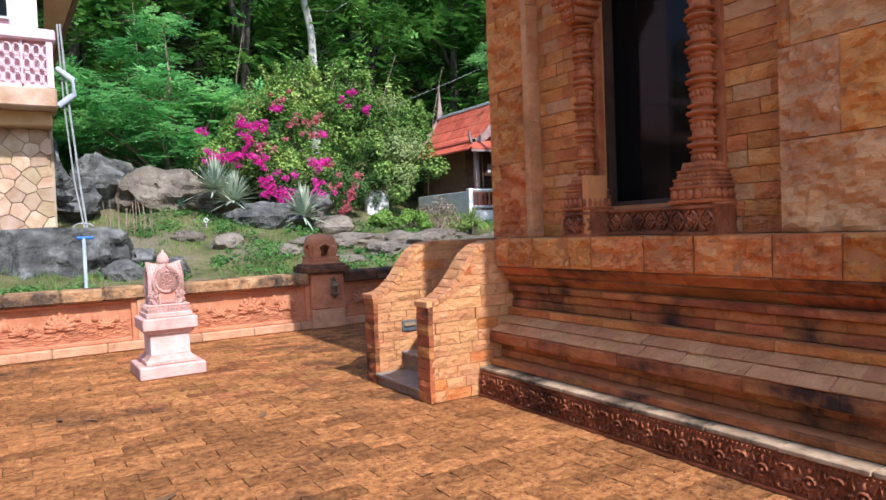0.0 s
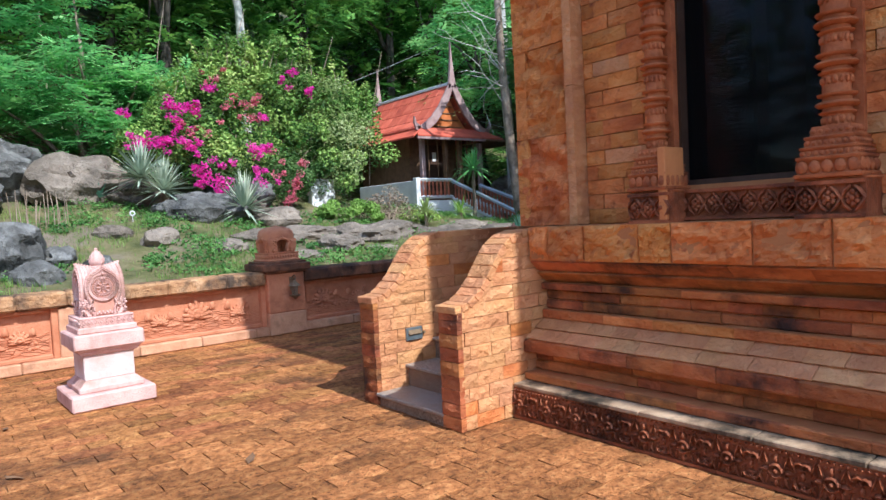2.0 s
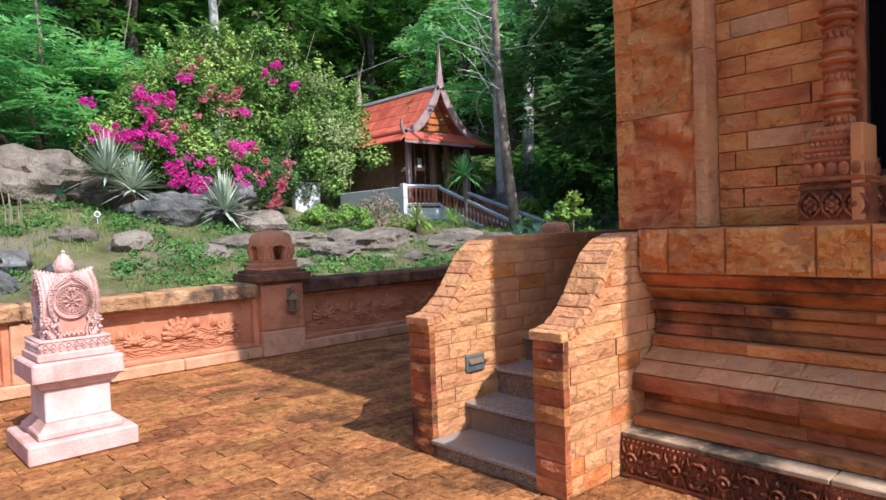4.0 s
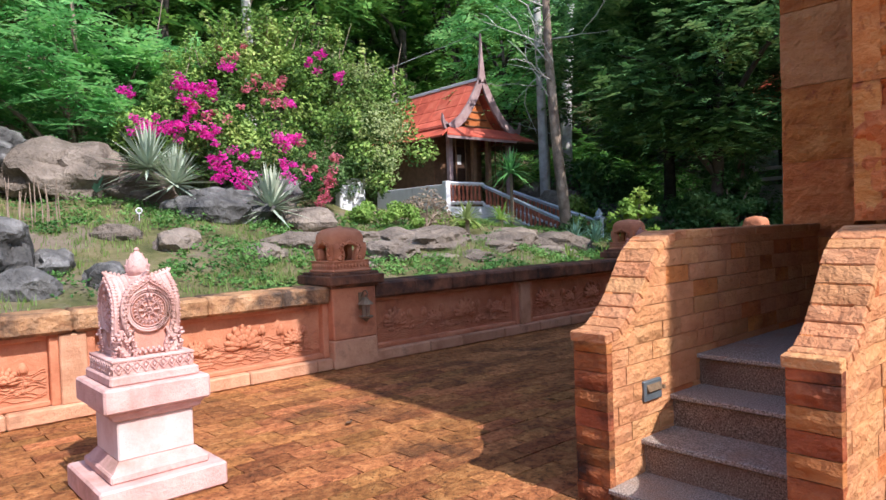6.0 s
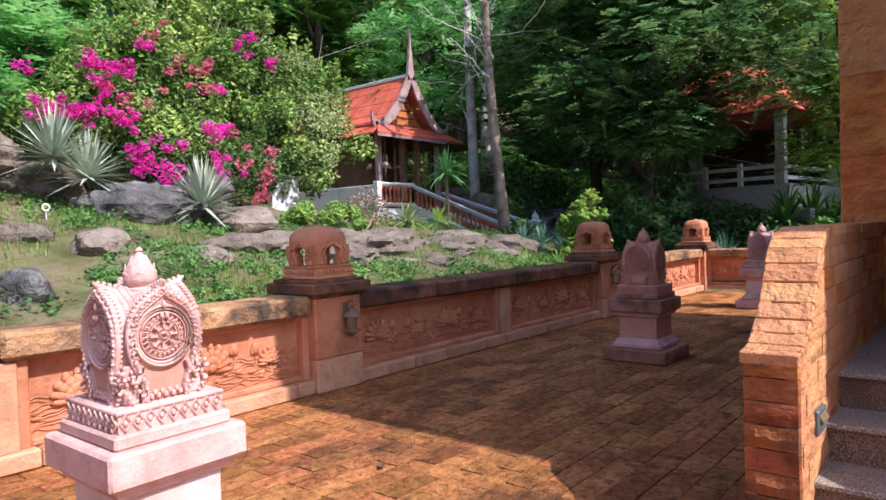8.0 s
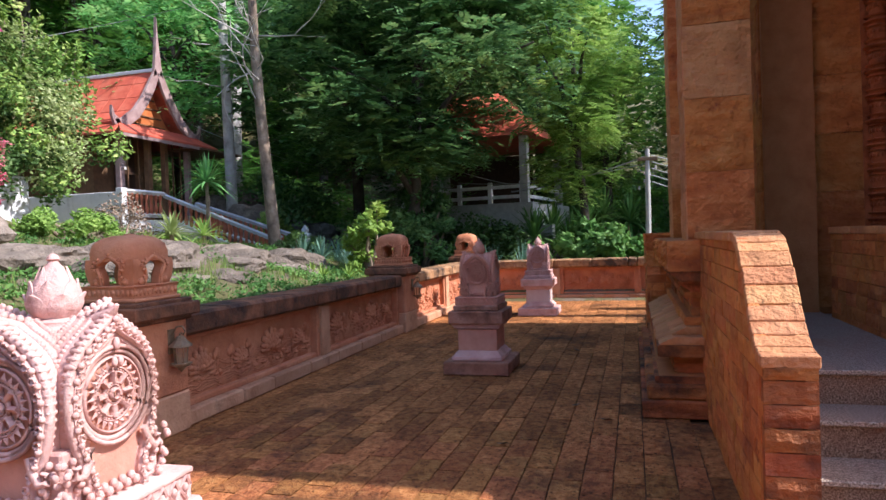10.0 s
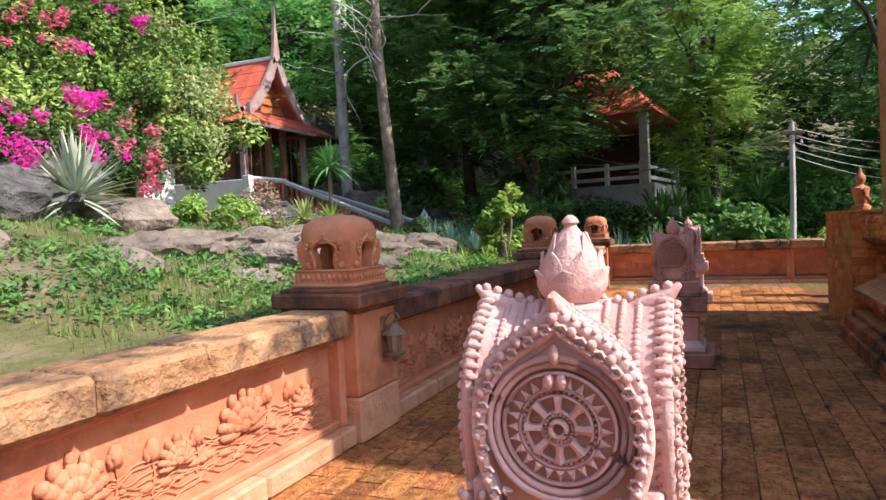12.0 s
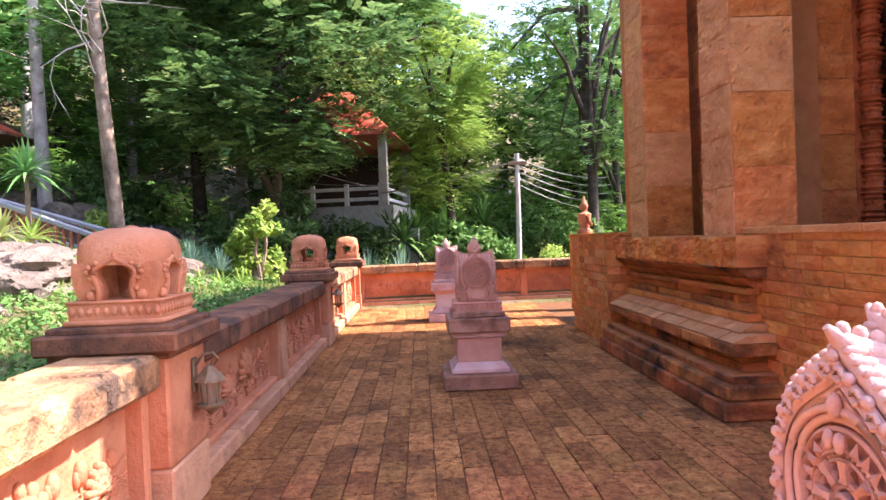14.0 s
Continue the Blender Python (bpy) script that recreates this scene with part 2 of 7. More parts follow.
BLACKROCK = surface("blackened_rock", [(0.3, (0.055, 0.052, 0.048)), (0.52, (0.135, 0.13, 0.122)), (0.75, (0.36, 0.35, 0.33))], 3.2, (0.05, 0.05, 0.05), 1.2, (0.52, 0.68), 0.85, 1.0, 9, 0.2, deep=0.08)
CLADDING = surface("cream_rubble_stone", [(0.3, (0.36, 0.215, 0.12)), (0.7, (0.56, 0.42, 0.31))], 2.5, (0.36, 0.20, 0.11), 1.6, (0.54, 0.72), 0.8, 0.6, 25, 0.22, 0.015)
GROUT = surface("tan_grout", [(0.3, (0.26, 0.16, 0.09)), (0.7, (0.38, 0.26, 0.16))], 4, None, rough=0.9, vary=0)
PINKPAINT = surface("pink_paint", [(0.3, (0.62, 0.38, 0.42)), (0.7, (0.76, 0.54, 0.57))], 3, (0.40, 0.24, 0.26), 1.6, (0.58, 0.8), 0.65, 0.15, 40, 0.0, streak=True)
SOFFIT = surface("tan_soffit", [(0.3, (0.40, 0.24, 0.11)), (0.7, (0.52, 0.33, 0.17))], 3, None, rough=0.8, bump=0.1, vary=0.0)
BARK = surface("brown_bark", [(0.25, (0.15, 0.105, 0.075)), (0.5, (0.31, 0.23, 0.17)), (0.8, (0.50, 0.40, 0.32))], 5, (0.08, 0.06, 0.05), 3.0, (0.5, 0.7), 0.9, 1.0, 22, 0.15, streak=True)
PALEBARK = surface("pale_grey_bark", [(0.25, (0.24, 0.22, 0.20)), (0.5, (0.42, 0.39, 0.36)), (0.8, (0.58, 0.55, 0.51))], 4, (0.15, 0.13, 0.12), 2.0, (0.55, 0.72), 0.9, 0.8, 18, 0.15, streak=True)
DARKBARK = surface("dark_bark", [(0.3, (0.03, 0.024, 0.02)), (0.7, (0.09, 0.075, 0.06))], 5, None, rough=0.9, bump=0.8, vary=0.15)
CONCRETE = surface("grey_concrete", [(0.3, (0.34, 0.33, 0.31)), (0.7, (0.50, 0.49, 0.46))], 5, None, rough=0.85, bump=0.3, vary=0.0)
PIPE = surface("grey_pvc_pipe", [(0.3, (0.42, 0.46, 0.52)), (0.7, (0.55, 0.60, 0.66))], 5, None, rough=0.4, bump=0.05, vary=0.0)
CABLEPALE = surface("grey_cable", [(0.3, (0.26, 0.26, 0.26)), (0.7, (0.40, 0.40, 0.40))], 5, None, rough=0.5, bump=0, vary=0.0)
BLUETAP = surface("blue_plastic", [(0.3, (0.03, 0.12, 0.45)), (0.7, (0.05, 0.18, 0.58))], 5, None, rough=0.4, bump=0, vary=0.0)
HILL = surface("hillside_earth", [(0.3, (0.05, 0.06, 0.02)), (0.5, (0.12, 0.115, 0.045)), (0.72, (0.22, 0.175, 0.10))], 1.6, (0.19, 0.15, 0.11), 0.7, (0.50, 0.62), 0.95, 1.0, 10, 0.0, deep=0.06)

GRASS = leafy("grass_blades", [(0.0, (0.08, 0.15, 0.03)), (0.5, (0.16, 0.26, 0.06)), (1.0, (0.32, 0.36, 0.12))])
WEED = leafy("low_weed_leaves", [(0.0, (0.04, 0.11, 0.03)), (0.5, (0.10, 0.23, 0.055)), (1.0, (0.22, 0.38, 0.10))])
BOUG = leafy("bougainvillea_leaves", [(0.0, (0.05, 0.11, 0.03)), (0.35, (0.16, 0.29, 0.06)), (0.7, (0.36, 0.49, 0.12)), (1.0, (0.58, 0.62, 0.22))], 0.5, 0.3)
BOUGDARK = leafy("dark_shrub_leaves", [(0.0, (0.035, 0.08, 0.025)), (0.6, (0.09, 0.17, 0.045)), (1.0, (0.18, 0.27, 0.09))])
MAGENTA = leafy("magenta_bracts", [(0.0, (0.62, 0.02, 0.28)), (0.5, (0.82, 0.05, 0.46)), (1.0, (0.92, 0.16, 0.58))], 0.6, 0.5)
ROSY = leafy("faded_rosy_bracts", [(0.0, (0.45, 0.08, 0.12)), (0.5, (0.66, 0.16, 0.22)), (1.0, (0.74, 0.30, 0.34))], 0.6, 0.4)
BRIGHT = leafy("bright_green_leaves", [(0.0, (0.06, 0.21, 0.06)), (0.5, (0.20, 0.49, 0.15)), (1.0, (0.44, 0.69, 0.25))], 0.5, 0.4)
FOREST = leafy("forest_leaves", [(0.0, (0.026, 0.085, 0.022)), (0.5, (0.11, 0.27, 0.055)), (1.0, (0.32, 0.52, 0.11))], 0.5, 0.32)
YELLOW = leafy("yellow_green_leaves", [(0.0, (0.12, 0.23, 0.04)), (0.5, (0.27, 0.41, 0.08)), (1.0, (0.47, 0.56, 0.15))], 0.5, 0.4)
OLIVE = leafy("olive_green_leaves", [(0.0, (0.10, 0.20, 0.04)), (0.5, (0.26, 0.42, 0.09)), (1.0, (0.46, 0.60, 0.17))], 0.5, 0.42)
DARKLEAF = leafy("dark_tree_leaves", [(0.0, (0.024, 0.07, 0.026)), (0.5, (0.115, 0.25, 0.085)), (1.0, (0.32, 0.49, 0.17))], 0.5, 0.32)
AGAVE = leafy("variegated_agave", [(0.0, (0.16, 0.23, 0.17)), (0.5, (0.34, 0.41, 0.31)), (1.0, (0.58, 0.61, 0.44))], 0.5, 0.1)
BLUELEAF = leafy("blue_green_strap_leaves", [(0.0, (0.07, 0.17, 0.12)), (0.6, (0.16, 0.30, 0.22)), (1.0, (0.30, 0.42, 0.30))], 0.5, 0.2)
PALELEAF = leafy("pale_yellow_green_leaves", [(0.0, (0.17, 0.24, 0.07)), (0.5, (0.34, 0.42, 0.15)), (1.0, (0.56, 0.60, 0.32))], 0.5, 0.4)
DRYTWIG = leafy("dry_twigs", [(0.0, (0.14, 0.10, 0.07)), (1.0, (0.34, 0.26, 0.19))], 0.9, 0.0)


def glass(name, tint, rough=0.04):
    m = bpy.data.materials.new(name)
    m.use_nodes = True
    t, out, join = links(m)
    out.inputs["Base Color"].default_value = (*tint, 1)
    out.inputs["Roughness"].default_value = rough
    out.inputs["Transmission Weight"].default_value = 0.9
    out.inputs["IOR"].default_value = 1.2
    out.inputs["Specular IOR Level"].default_value = 0.2
    return m


TINTED = glass("tinted_glass", (0.05, 0.05, 0.055))
FROSTED = glass("frosted_lamp_glass", (0.75, 0.68, 0.55), 0.4)


# ---- building blocks ----
class Geo:
    def __init__(self):
        self.v, self.f = [], []

    def add(self, verts, faces):
        n = len(self.v)
        self.v += [tuple(p) for p in verts]
        self.f += [tuple(i + n for i in q) for q in faces]
        return self

    def box(self, x0, x1, y0, y1, z0, z1, bevel=0.0):
        if not bevel:
            return self.add([(x, y, z) for x in (x0, x1) for y in (y0, y1) for z in (z0, z1)],
                            [(0, 1, 3, 2), (4, 6, 7, 5), (0, 4, 5, 1), (2, 3, 7, 6), (0, 2, 6, 4), (1, 5, 7, 3)])
        b = min(bevel, (x1 - x0) / 2.1, (y1 - y0) / 2.1, (z1 - z0) / 2.1)
        cx, cy, cz = (x0 + x1) / 2, (y0 + y1) / 2, (z0 + z1) / 2
        hx, hy, hz = (x1 - x0) / 2, (y1 - y0) / 2, (z1 - z0) / 2
        vs, idx = [], {}
        for sx in (-1, 1):
            for sy in (-1, 1):
                for sz in (-1, 1):
                    for k, p in enumerate(((hx, hy - b, hz - b), (hx - b, hy, hz - b), (hx - b, hy - b, hz))):
                        idx[sx, sy, sz, k] = len(vs)
                        vs.append((cx + sx * p[0], cy + sy * p[1], cz + sz * p[2]))
        fs = []
        for k in range(3):
            o = [a for a in range(3) if a != k]
            for s in (-1, 1):
                ring = []
                for a, c in ((-1, -1), (1, -1), (1, 1), (-1, 1)):
                    g = [0, 0, 0]
                    g[k], g[o[0]], g[o[1]] = s, a, c
                    ring.append(idx[(*g, k)])
                fs.append(ring if (s > 0) == (k != 1) else ring[::-1])
        for k in range(3):
            o = [a for a in range(3) if a != k]
            for a in (-1, 1):
                for c in (-1, 1):
                    q = []
                    for s, kk in ((-1, o[0]), (1, o[0]), (1, o[1]), (-1, o[1])):
                        g = [0, 0, 0]
                        g[k], g[o[0]], g[o[1]] = s, a, c
                        q.append(idx[(*g, kk)])
                    fs.append(q)
        for sx in (-1, 1):
            for sy in (-1, 1):
                for sz in (-1, 1):
                    fs.append([idx[sx, sy, sz, k] for k in range(3)])
        return self.add(vs, fs)

    def prism(self, poly, a, b, axis="y"):
        """poly: points in the plane across the axis: (x, z) for y, (y, z) for x, (x, y) for z."""
        put = {"y": lambda p, s: (p[0], s, p[1]), "x": lambda p, s: (s, p[0], p[1]), "z": lambda p, s: (p[0], p[1], s)}[axis]
        n = len(poly)
        return self.add([put(p, a) for p in poly] + [put(p, b) for p in poly],
                        [tuple(range(n)), tuple(range(2 * n - 1, n - 1, -1))] + [(i, i + n, (i + 1) % n + n, (i + 1) % n) for i in range(n)])

    def lathe(self, prof, cx=0, cy=0, n=16, phase=0.0, square=False):
        m = len(prof)
        vs = []
        for r, z in prof:
            for i in range(n):
                a = 2 * math.pi * i / n + phase
                vs.append((cx + r * math.cos(a), cy + r * math.sin(a), z))
        fs = [(j * n + i, j * n + (i + 1) % n, (j + 1) * n + (i + 1) % n, (j + 1) * n + i) for j in range(m - 1) for i in range(n)]
        fs += [tuple(range(n - 1, -1, -1)), tuple(range((m - 1) * n, m * n))]
        return self.add(vs, fs)

    def squares(self, prof, cx=0, cy=0):
        """A square pillar by (half width, height)."""
        return self.lathe([(r * math.sqrt(2), z) for r, z in prof], cx, cy, 4, math.pi / 4)

    def tube(self, pts, radii, n=7):
        pts = [Vector(p) for p in pts]
        if not isinstance(radii, (list, tuple)):
            radii = [radii] * len(pts)
        vs = []
        for i, p in enumerate(pts):
            d = (pts[min(i + 1, len(pts) - 1)] - pts[max(i - 1, 0)]).normalized()
            u = d.cross(Vector((0.31, 0.17, 0.93)) if abs(d.z) < 0.9 else Vector((1, 0.2, 0))).normalized()
            w = d.cross(u)
            for k in range(n):
                a = 2 * math.pi * k / n
                vs.append(p + (u * math.cos(a) + w * math.sin(a)) * radii[i])
        m = len(pts)
        fs = [(j * n + i, j * n + (i + 1) % n, (j + 1) * n + (i + 1) % n, (j + 1) * n + i) for j in range(m - 1) for i in range(n)]
        fs += [tuple(range(n - 1, -1, -1)), tuple(range((m - 1) * n, m * n))]
        return self.add(vs, fs)

    def ball(self, c, r, nu=8, nv=5):
        rx, ry, rz = r if isinstance(r, (list, tuple)) else (r, r, r)
        vs = [(c[0], c[1], c[2] - rz)]
        for j in range(1, nv):
            th = math.pi * j / nv
            for i in range(nu):
                a = 2 * math.pi * i / nu
                vs.append((c[0] + rx * math.sin(th) * math.cos(a), c[1] + ry * math.sin(th) * math.sin(a), c[2] - rz * math.cos(th)))
        vs.append((c[0], c[1], c[2] + rz))
        fs = [(0, 1 + (i + 1) % nu, 1 + i) for i in range(nu)]
        for j in range(nv - 2):
            b = 1 + j * nu
            fs += [(b + i, b + (i + 1) % nu, b + nu + (i + 1) % nu, b + nu + i) for i in range(nu)]
        b = 1 + (nv - 2) * nu
        fs += [(b + i, b + (i + 1) % nu, len(vs) - 1) for i in range(nu)]
        return self.add(vs, fs)

    def moved(self, m):
        self.v = [tuple(m @ Vector(p)) for p in self.v]
        return self

    def join(self, other, m=None):
        return self.add([m @ Vector(p) for p in other.v] if m else other.v, other.f)

    def mesh(self, name, mat, smooth=False):
        me = bpy.data.meshes.new(name)
        me.from_pydata(self.v, [], self.f)
        bm = bmesh.new()
        bm.from_mesh(me)
        bmesh.ops.recalc_face_normals(bm, faces=bm.faces)
        bm.to_mesh(me)
        bm.free()
        me.materials.append(mat)
        if smooth:
            me.polygons.foreach_set("use_smooth", [True] * len(me.polygons))
            me.set_sharp_from_angle(angle=radians(66))
        me.update()
        return me


def part(name, geo, mat, parent=None, label="", smooth=False):
    """One mesh object, under a thing or a part."""
    ob = new(name, geo if isinstance(geo, bpy.types.Mesh) else geo.mesh(name, mat, smooth))
    ob.parent = parent
    return tagged(ob, label) if label else ob


def structure(name, geo, mat, label, category):
    return tagged(part(name, geo, mat), label, category, kind="structure")


def thing(name, label, category, at=(0, 0, 0), turn=0.0, group="", kind=""):
    ob = new(name)
    ob.empty_display_size = 0.1
    ob.matrix_world = pose(*at, 0, 0, turn)
    return tagged(ob, label, category, group, kind)


def rough_block(lx, ly, lz, rng, chip=0.006, nx=4, nz=3, bevel=0.008):
    """A stone whose front (towards -y) is split-faced: flakes with broken ledges between them.
    x from 0 to lx, y from 0 (front) to ly, z from 0 to lz."""
    g = Geo()
    vs, fs = [], []
    ox, oz = rng.uniform(0, 90), rng.uniform(0, 90)
    for j in range(nz + 1):
        for i in range(nx + 1):
            edge = i in (0, nx) or j in (0, nz)
            x = bevel * 0.3 + (lx - bevel * 0.6) * i / nx
            z = bevel * 0.3 + (lz - bevel * 0.6) * j / nz
            if not edge:
                x += rng.uniform(-0.2, 0.2) * lx / nx
                z += rng.uniform(-0.2, 0.2) * lz / nz
            flake = noise.noise((ox + x * 5, oz + z * 8, 1.0)) + 0.5 * noise.noise((ox + x * 14, oz + z * 22, 4.0))
            step = math.floor(flake * 3.5) / 3.5 * 0.8 + flake * 0.35
            vs.append((x, bevel if edge else -chip * step * 1.25 + rng.uniform(-0.15, 0.15) * chip, z))
    w = nx + 1
    for j in range(nz):
        for i in range(nx):
            fs.append((j * w + i, j * w + i + 1, (j + 1) * w + i + 1, (j + 1) * w + i))
    g.add(vs, fs)
    base = len(g.v)
    rim = [i for i in range(w)] + [j * w + nx for j in range(1, nz + 1)] + [nz * w + i for i in range(nx - 1, -1, -1)] + [j * w for j in range(nz - 1, 0, -1)]
    for i in rim:
        x, y, z = g.v[i]
        g.v.append((0 if x < lx * 0.1 else lx if x > lx * 0.9 else x, ly, 0 if z < lz * 0.1 else lz if z > lz * 0.9 else z))
    n = len(rim)
    for k in range(n):
        g.f.append((rim[k], rim[(k + 1) % n], base + (k + 1) % n, base + k))
    g.f.append(tuple(base + k for k in range(n)))
    return g


BLOCKS = {}


def block_mesh(name, lx, ly, lz, mat, rng, chip, variants=4):
    """One of a few shared meshes of that size."""
    key = (round(lx, 2), round(ly, 2), round(lz, 3), mat.name, rng.randrange(variants))
    if key not in BLOCKS:
        small = lx < 0.14
        BLOCKS[key] = rough_block(lx, ly, lz, rng, chip, 2 if small else 5 if lz < 0.2 else 18, 2 if lz < 0.2 else 18, min(0.005, lz * 0.08)).mesh(name, mat)
    return BLOCKS[key]


TURNS = {"-y": 0, "-x": -90, "+y": 180, "+x": 90}


def masonry(parent, face, at, lo, hi, z0, z1, course, brick, mat, name="brick", depth=0.05, gap=0.0025, chip=0.006, seed=0, top=None, alt=None, jitter=0.25):
    """Stones over a wall's face that looks along the axis face and lies at that x or y; lo to hi along the wall.
    top(u): the height at which the wall ends there."""
    rng = random.Random(seed)
    rows = max(1, round((z1 - z0) / course))
    h = (z1 - z0) / rows
    flip = face in ("-x", "+y")
    for r in range(rows):
        zb = z0 + r * h
        u = lo - (brick * rng.uniform(0.2, 0.8) if (hi - lo) > brick * 1.3 else 0)
        while u < hi - 0.01:
            ln = brick * rng.uniform(1 - jitter, 1 + jitter) if (hi - lo) > brick * 1.3 else hi - lo
            a, b = max(u, lo), min(u + ln, hi)
            u += ln
            if b - a < 0.03:
                continue
            m = mat if not alt or rng.random() > 0.16 else alt
            zt = zb + h
            if top:
                ends = [top(a + (b - a) * k / 4) for k in range(5)]
                if max(ends) < zb + 0.015:
                    continue
                while ends[0] < zb + 0.012 and b - a > 0.01:
                    a += 0.005
                    ends = [top(a + (b - a) * k / 4) for k in range(5)]
                if b - a < 0.012:
                    continue
                if min(ends) < zt:
                    poly = [(a + gap / 2, zb + gap / 2), (b - gap / 2, zb + gap / 2)] + [
                        (min(max(a + (b - a) * k / 4, a + gap / 2), b - gap / 2), max(min(zt, ends[k]) - gap / 2, zb + gap / 2 + 0.001)) for k in range(4, -1, -1)]
                    s = 1 if face[0] == "+" else -1
                    g = Geo().prism(poly, at, at - s * depth, "y" if face[1] == "y" else "x")
                    part(name, g, m, parent)
                    continue
            ob = part(name, block_mesh(name, b - a - gap, depth, h - gap, m, rng, chip), m, parent)
            start = b - gap / 2 if flip else a + gap / 2
            out = rng.uniform(-0.004, 0.004)
            if face[1] == "y":
                ob.matrix_world = pose(start, at + out, zb + gap / 2, 0, 0, TURNS[face])
            else:
                ob.matrix_world = pose(at + out, start, zb + gap / 2, 0, 0, TURNS[face])
            k = (b - a - gap) / max(round(b - a - gap, 2), 0.01)
            ob.scale = (k, 1, 1)

# ---- floor ----
floor = structure("floor", Geo().box(-3.2, 15.4, -4.0, 11.6, -0.3, -0.022), MORTAR, "terrace floor of worn brown laterite pavers with blackened patches", "floor")

# ---- stair with its two curved walls ----
X0 = 3.46
CURVE = [(3.40, 0.872), (3.56, 0.885), (3.66, 0.95), (3.75, 1.04), (3.84, 1.16), (3.93, 1.27), (4.04, 1.345), (4.18, 1.375), (7.5, 1.375)]


def curve_top(x):
    for (xa, za), (xb, zb) in zip(CURVE, CURVE[1:]):
        if x <= xb:
            k = (x - xa) / (xb - xa)
            return za + (zb - za) * k
    return CURVE[-1][1]


def stair_wall(name, y0, y1, x1, faces, seed):
    core = [(X0 + 0.03, 0.0)] + [(X0 + 0.03, curve_top(X0) - 0.02)] + [(x, z - 0.02) for x, z in CURVE[1:-1]] + [(x1, CURVE[-1][1] - 0.02), (x1, 0.0)]
    w = structure(name, Geo().prism(core, y0 + 0.03, y1 - 0.03), CORE, "low curved stair wall of stacked orange sandstone bricks", "wall")
    # Sunlight is put into the stone: pale south faces, darker end and north faces.
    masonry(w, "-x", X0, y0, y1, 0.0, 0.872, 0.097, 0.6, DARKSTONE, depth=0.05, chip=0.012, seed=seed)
    for f in faces:
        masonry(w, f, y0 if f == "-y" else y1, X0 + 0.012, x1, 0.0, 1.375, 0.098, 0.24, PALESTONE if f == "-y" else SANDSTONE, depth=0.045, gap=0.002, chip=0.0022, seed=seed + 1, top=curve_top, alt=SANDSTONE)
    # thin stones laid across the top, following the curve
    rng = random.Random(seed + 5)
    x = X0 - 0.012
    while x < x1:
        step = 0.062 if x < 4.2 else 0.3
        xb = min(x + step, x1)
        za, zb = curve_top(x), curve_top(xb)
        ln = math.hypot(xb - x, zb - za)
        tilt = math.atan2(zb - za, xb - x)
        ob = part("coping_brick", Geo().box(0.002, ln - 0.002, 0, y1 - y0 + 0.016, -0.05, rng.uniform(0.0, 0.005), 0.005), PALESTONE, w)
        ob.matrix_world = Matrix.Translation((x, y0 - 0.008 + rng.uniform(-0.003, 0.003), za)) @ Matrix.Rotation(-tilt, 4, "Y")
        x = xb
    return w


LY0, LY1, RY0, RY1 = 7.03, 7.235, 5.98, 6.185
stair_wall("stair_wall_north", LY0, LY1, 6.3, ("-y", "+y"), 11)
stair_wall("stair_wall_south", RY0, RY1, 6.6, ("-y", "+y"), 31)

stair = thing("stair", "four granite steps between brick stair walls", "stair", kind="structure")
for i in range(4):
    z = 0.10 + 0.183 * i
    x = X0 + 0.0 + 0.3 * i
    last = 9.0 if i == 3 else x + 0.36
    part("riser", Geo().box(x + 0.03, last, RY1 - 0.02, LY0 + 0.02, z - 0.20, z - 0.028), RISER, stair, "brown-stained riser")
    part("tread", Geo().box(x, last, RY1 - 0.01, LY0 + 0.01, z - 0.028, z, 0.006), GRANITE, stair)
lamp = thing("step_light", "small grey recessed step light in the stair wall", "step light", (3.86, LY0 + 0.004, 0.53))
part("frame", Geo().box(-0.085, 0.085, -0.02, 0.03, -0.055, 0.055, 0.006), GREYMETAL, lamp)
part("hood", Geo().prism([(-0.02, -0.012), (-0.035, 0.0), (-0.022, 0.03), (-0.02, 0.035)], -0.065, 0.065, "x"), BRONZE, lamp)
part("side_screw", Geo().lathe([(0.012, 0), (0.012, 0.02)], 0, 0, 8).moved(pose(0.1, -0.005, 0, 90)), BRONZE, lamp)

# ---- moulded plinth of the shrine ----
COURSES = [(0.255, 0.315, 0.11, 0.105, 0.42), (0.315, 0.388, 0.245, 0.245, 0.33), (0.388, 0.462, 0.25, 0.25, 0.33), (0.462, 0.56, 0.125, 0.125, 0.5),
           (0.56, 0.625, 0.13, 0.232, 0.24), (0.625, 0.69, 0.232, 0.335, 0.24), (0.69, 0.757, 0.335, 0.335, 0.55), (0.757, 0.832, 0.395, 0.395, 0.4), (0.832, 0.91, 0.40, 0.40, 0.4),
           (0.91, 0.965, 0.345, 0.345, 0.6), (0.965, 1.055, 0.39, 0.30, 0.7), (1.055, 1.14, 0.30, 0.225, 0.7), (1.14, 1.392, 0.205, 0.21, 0.46)]


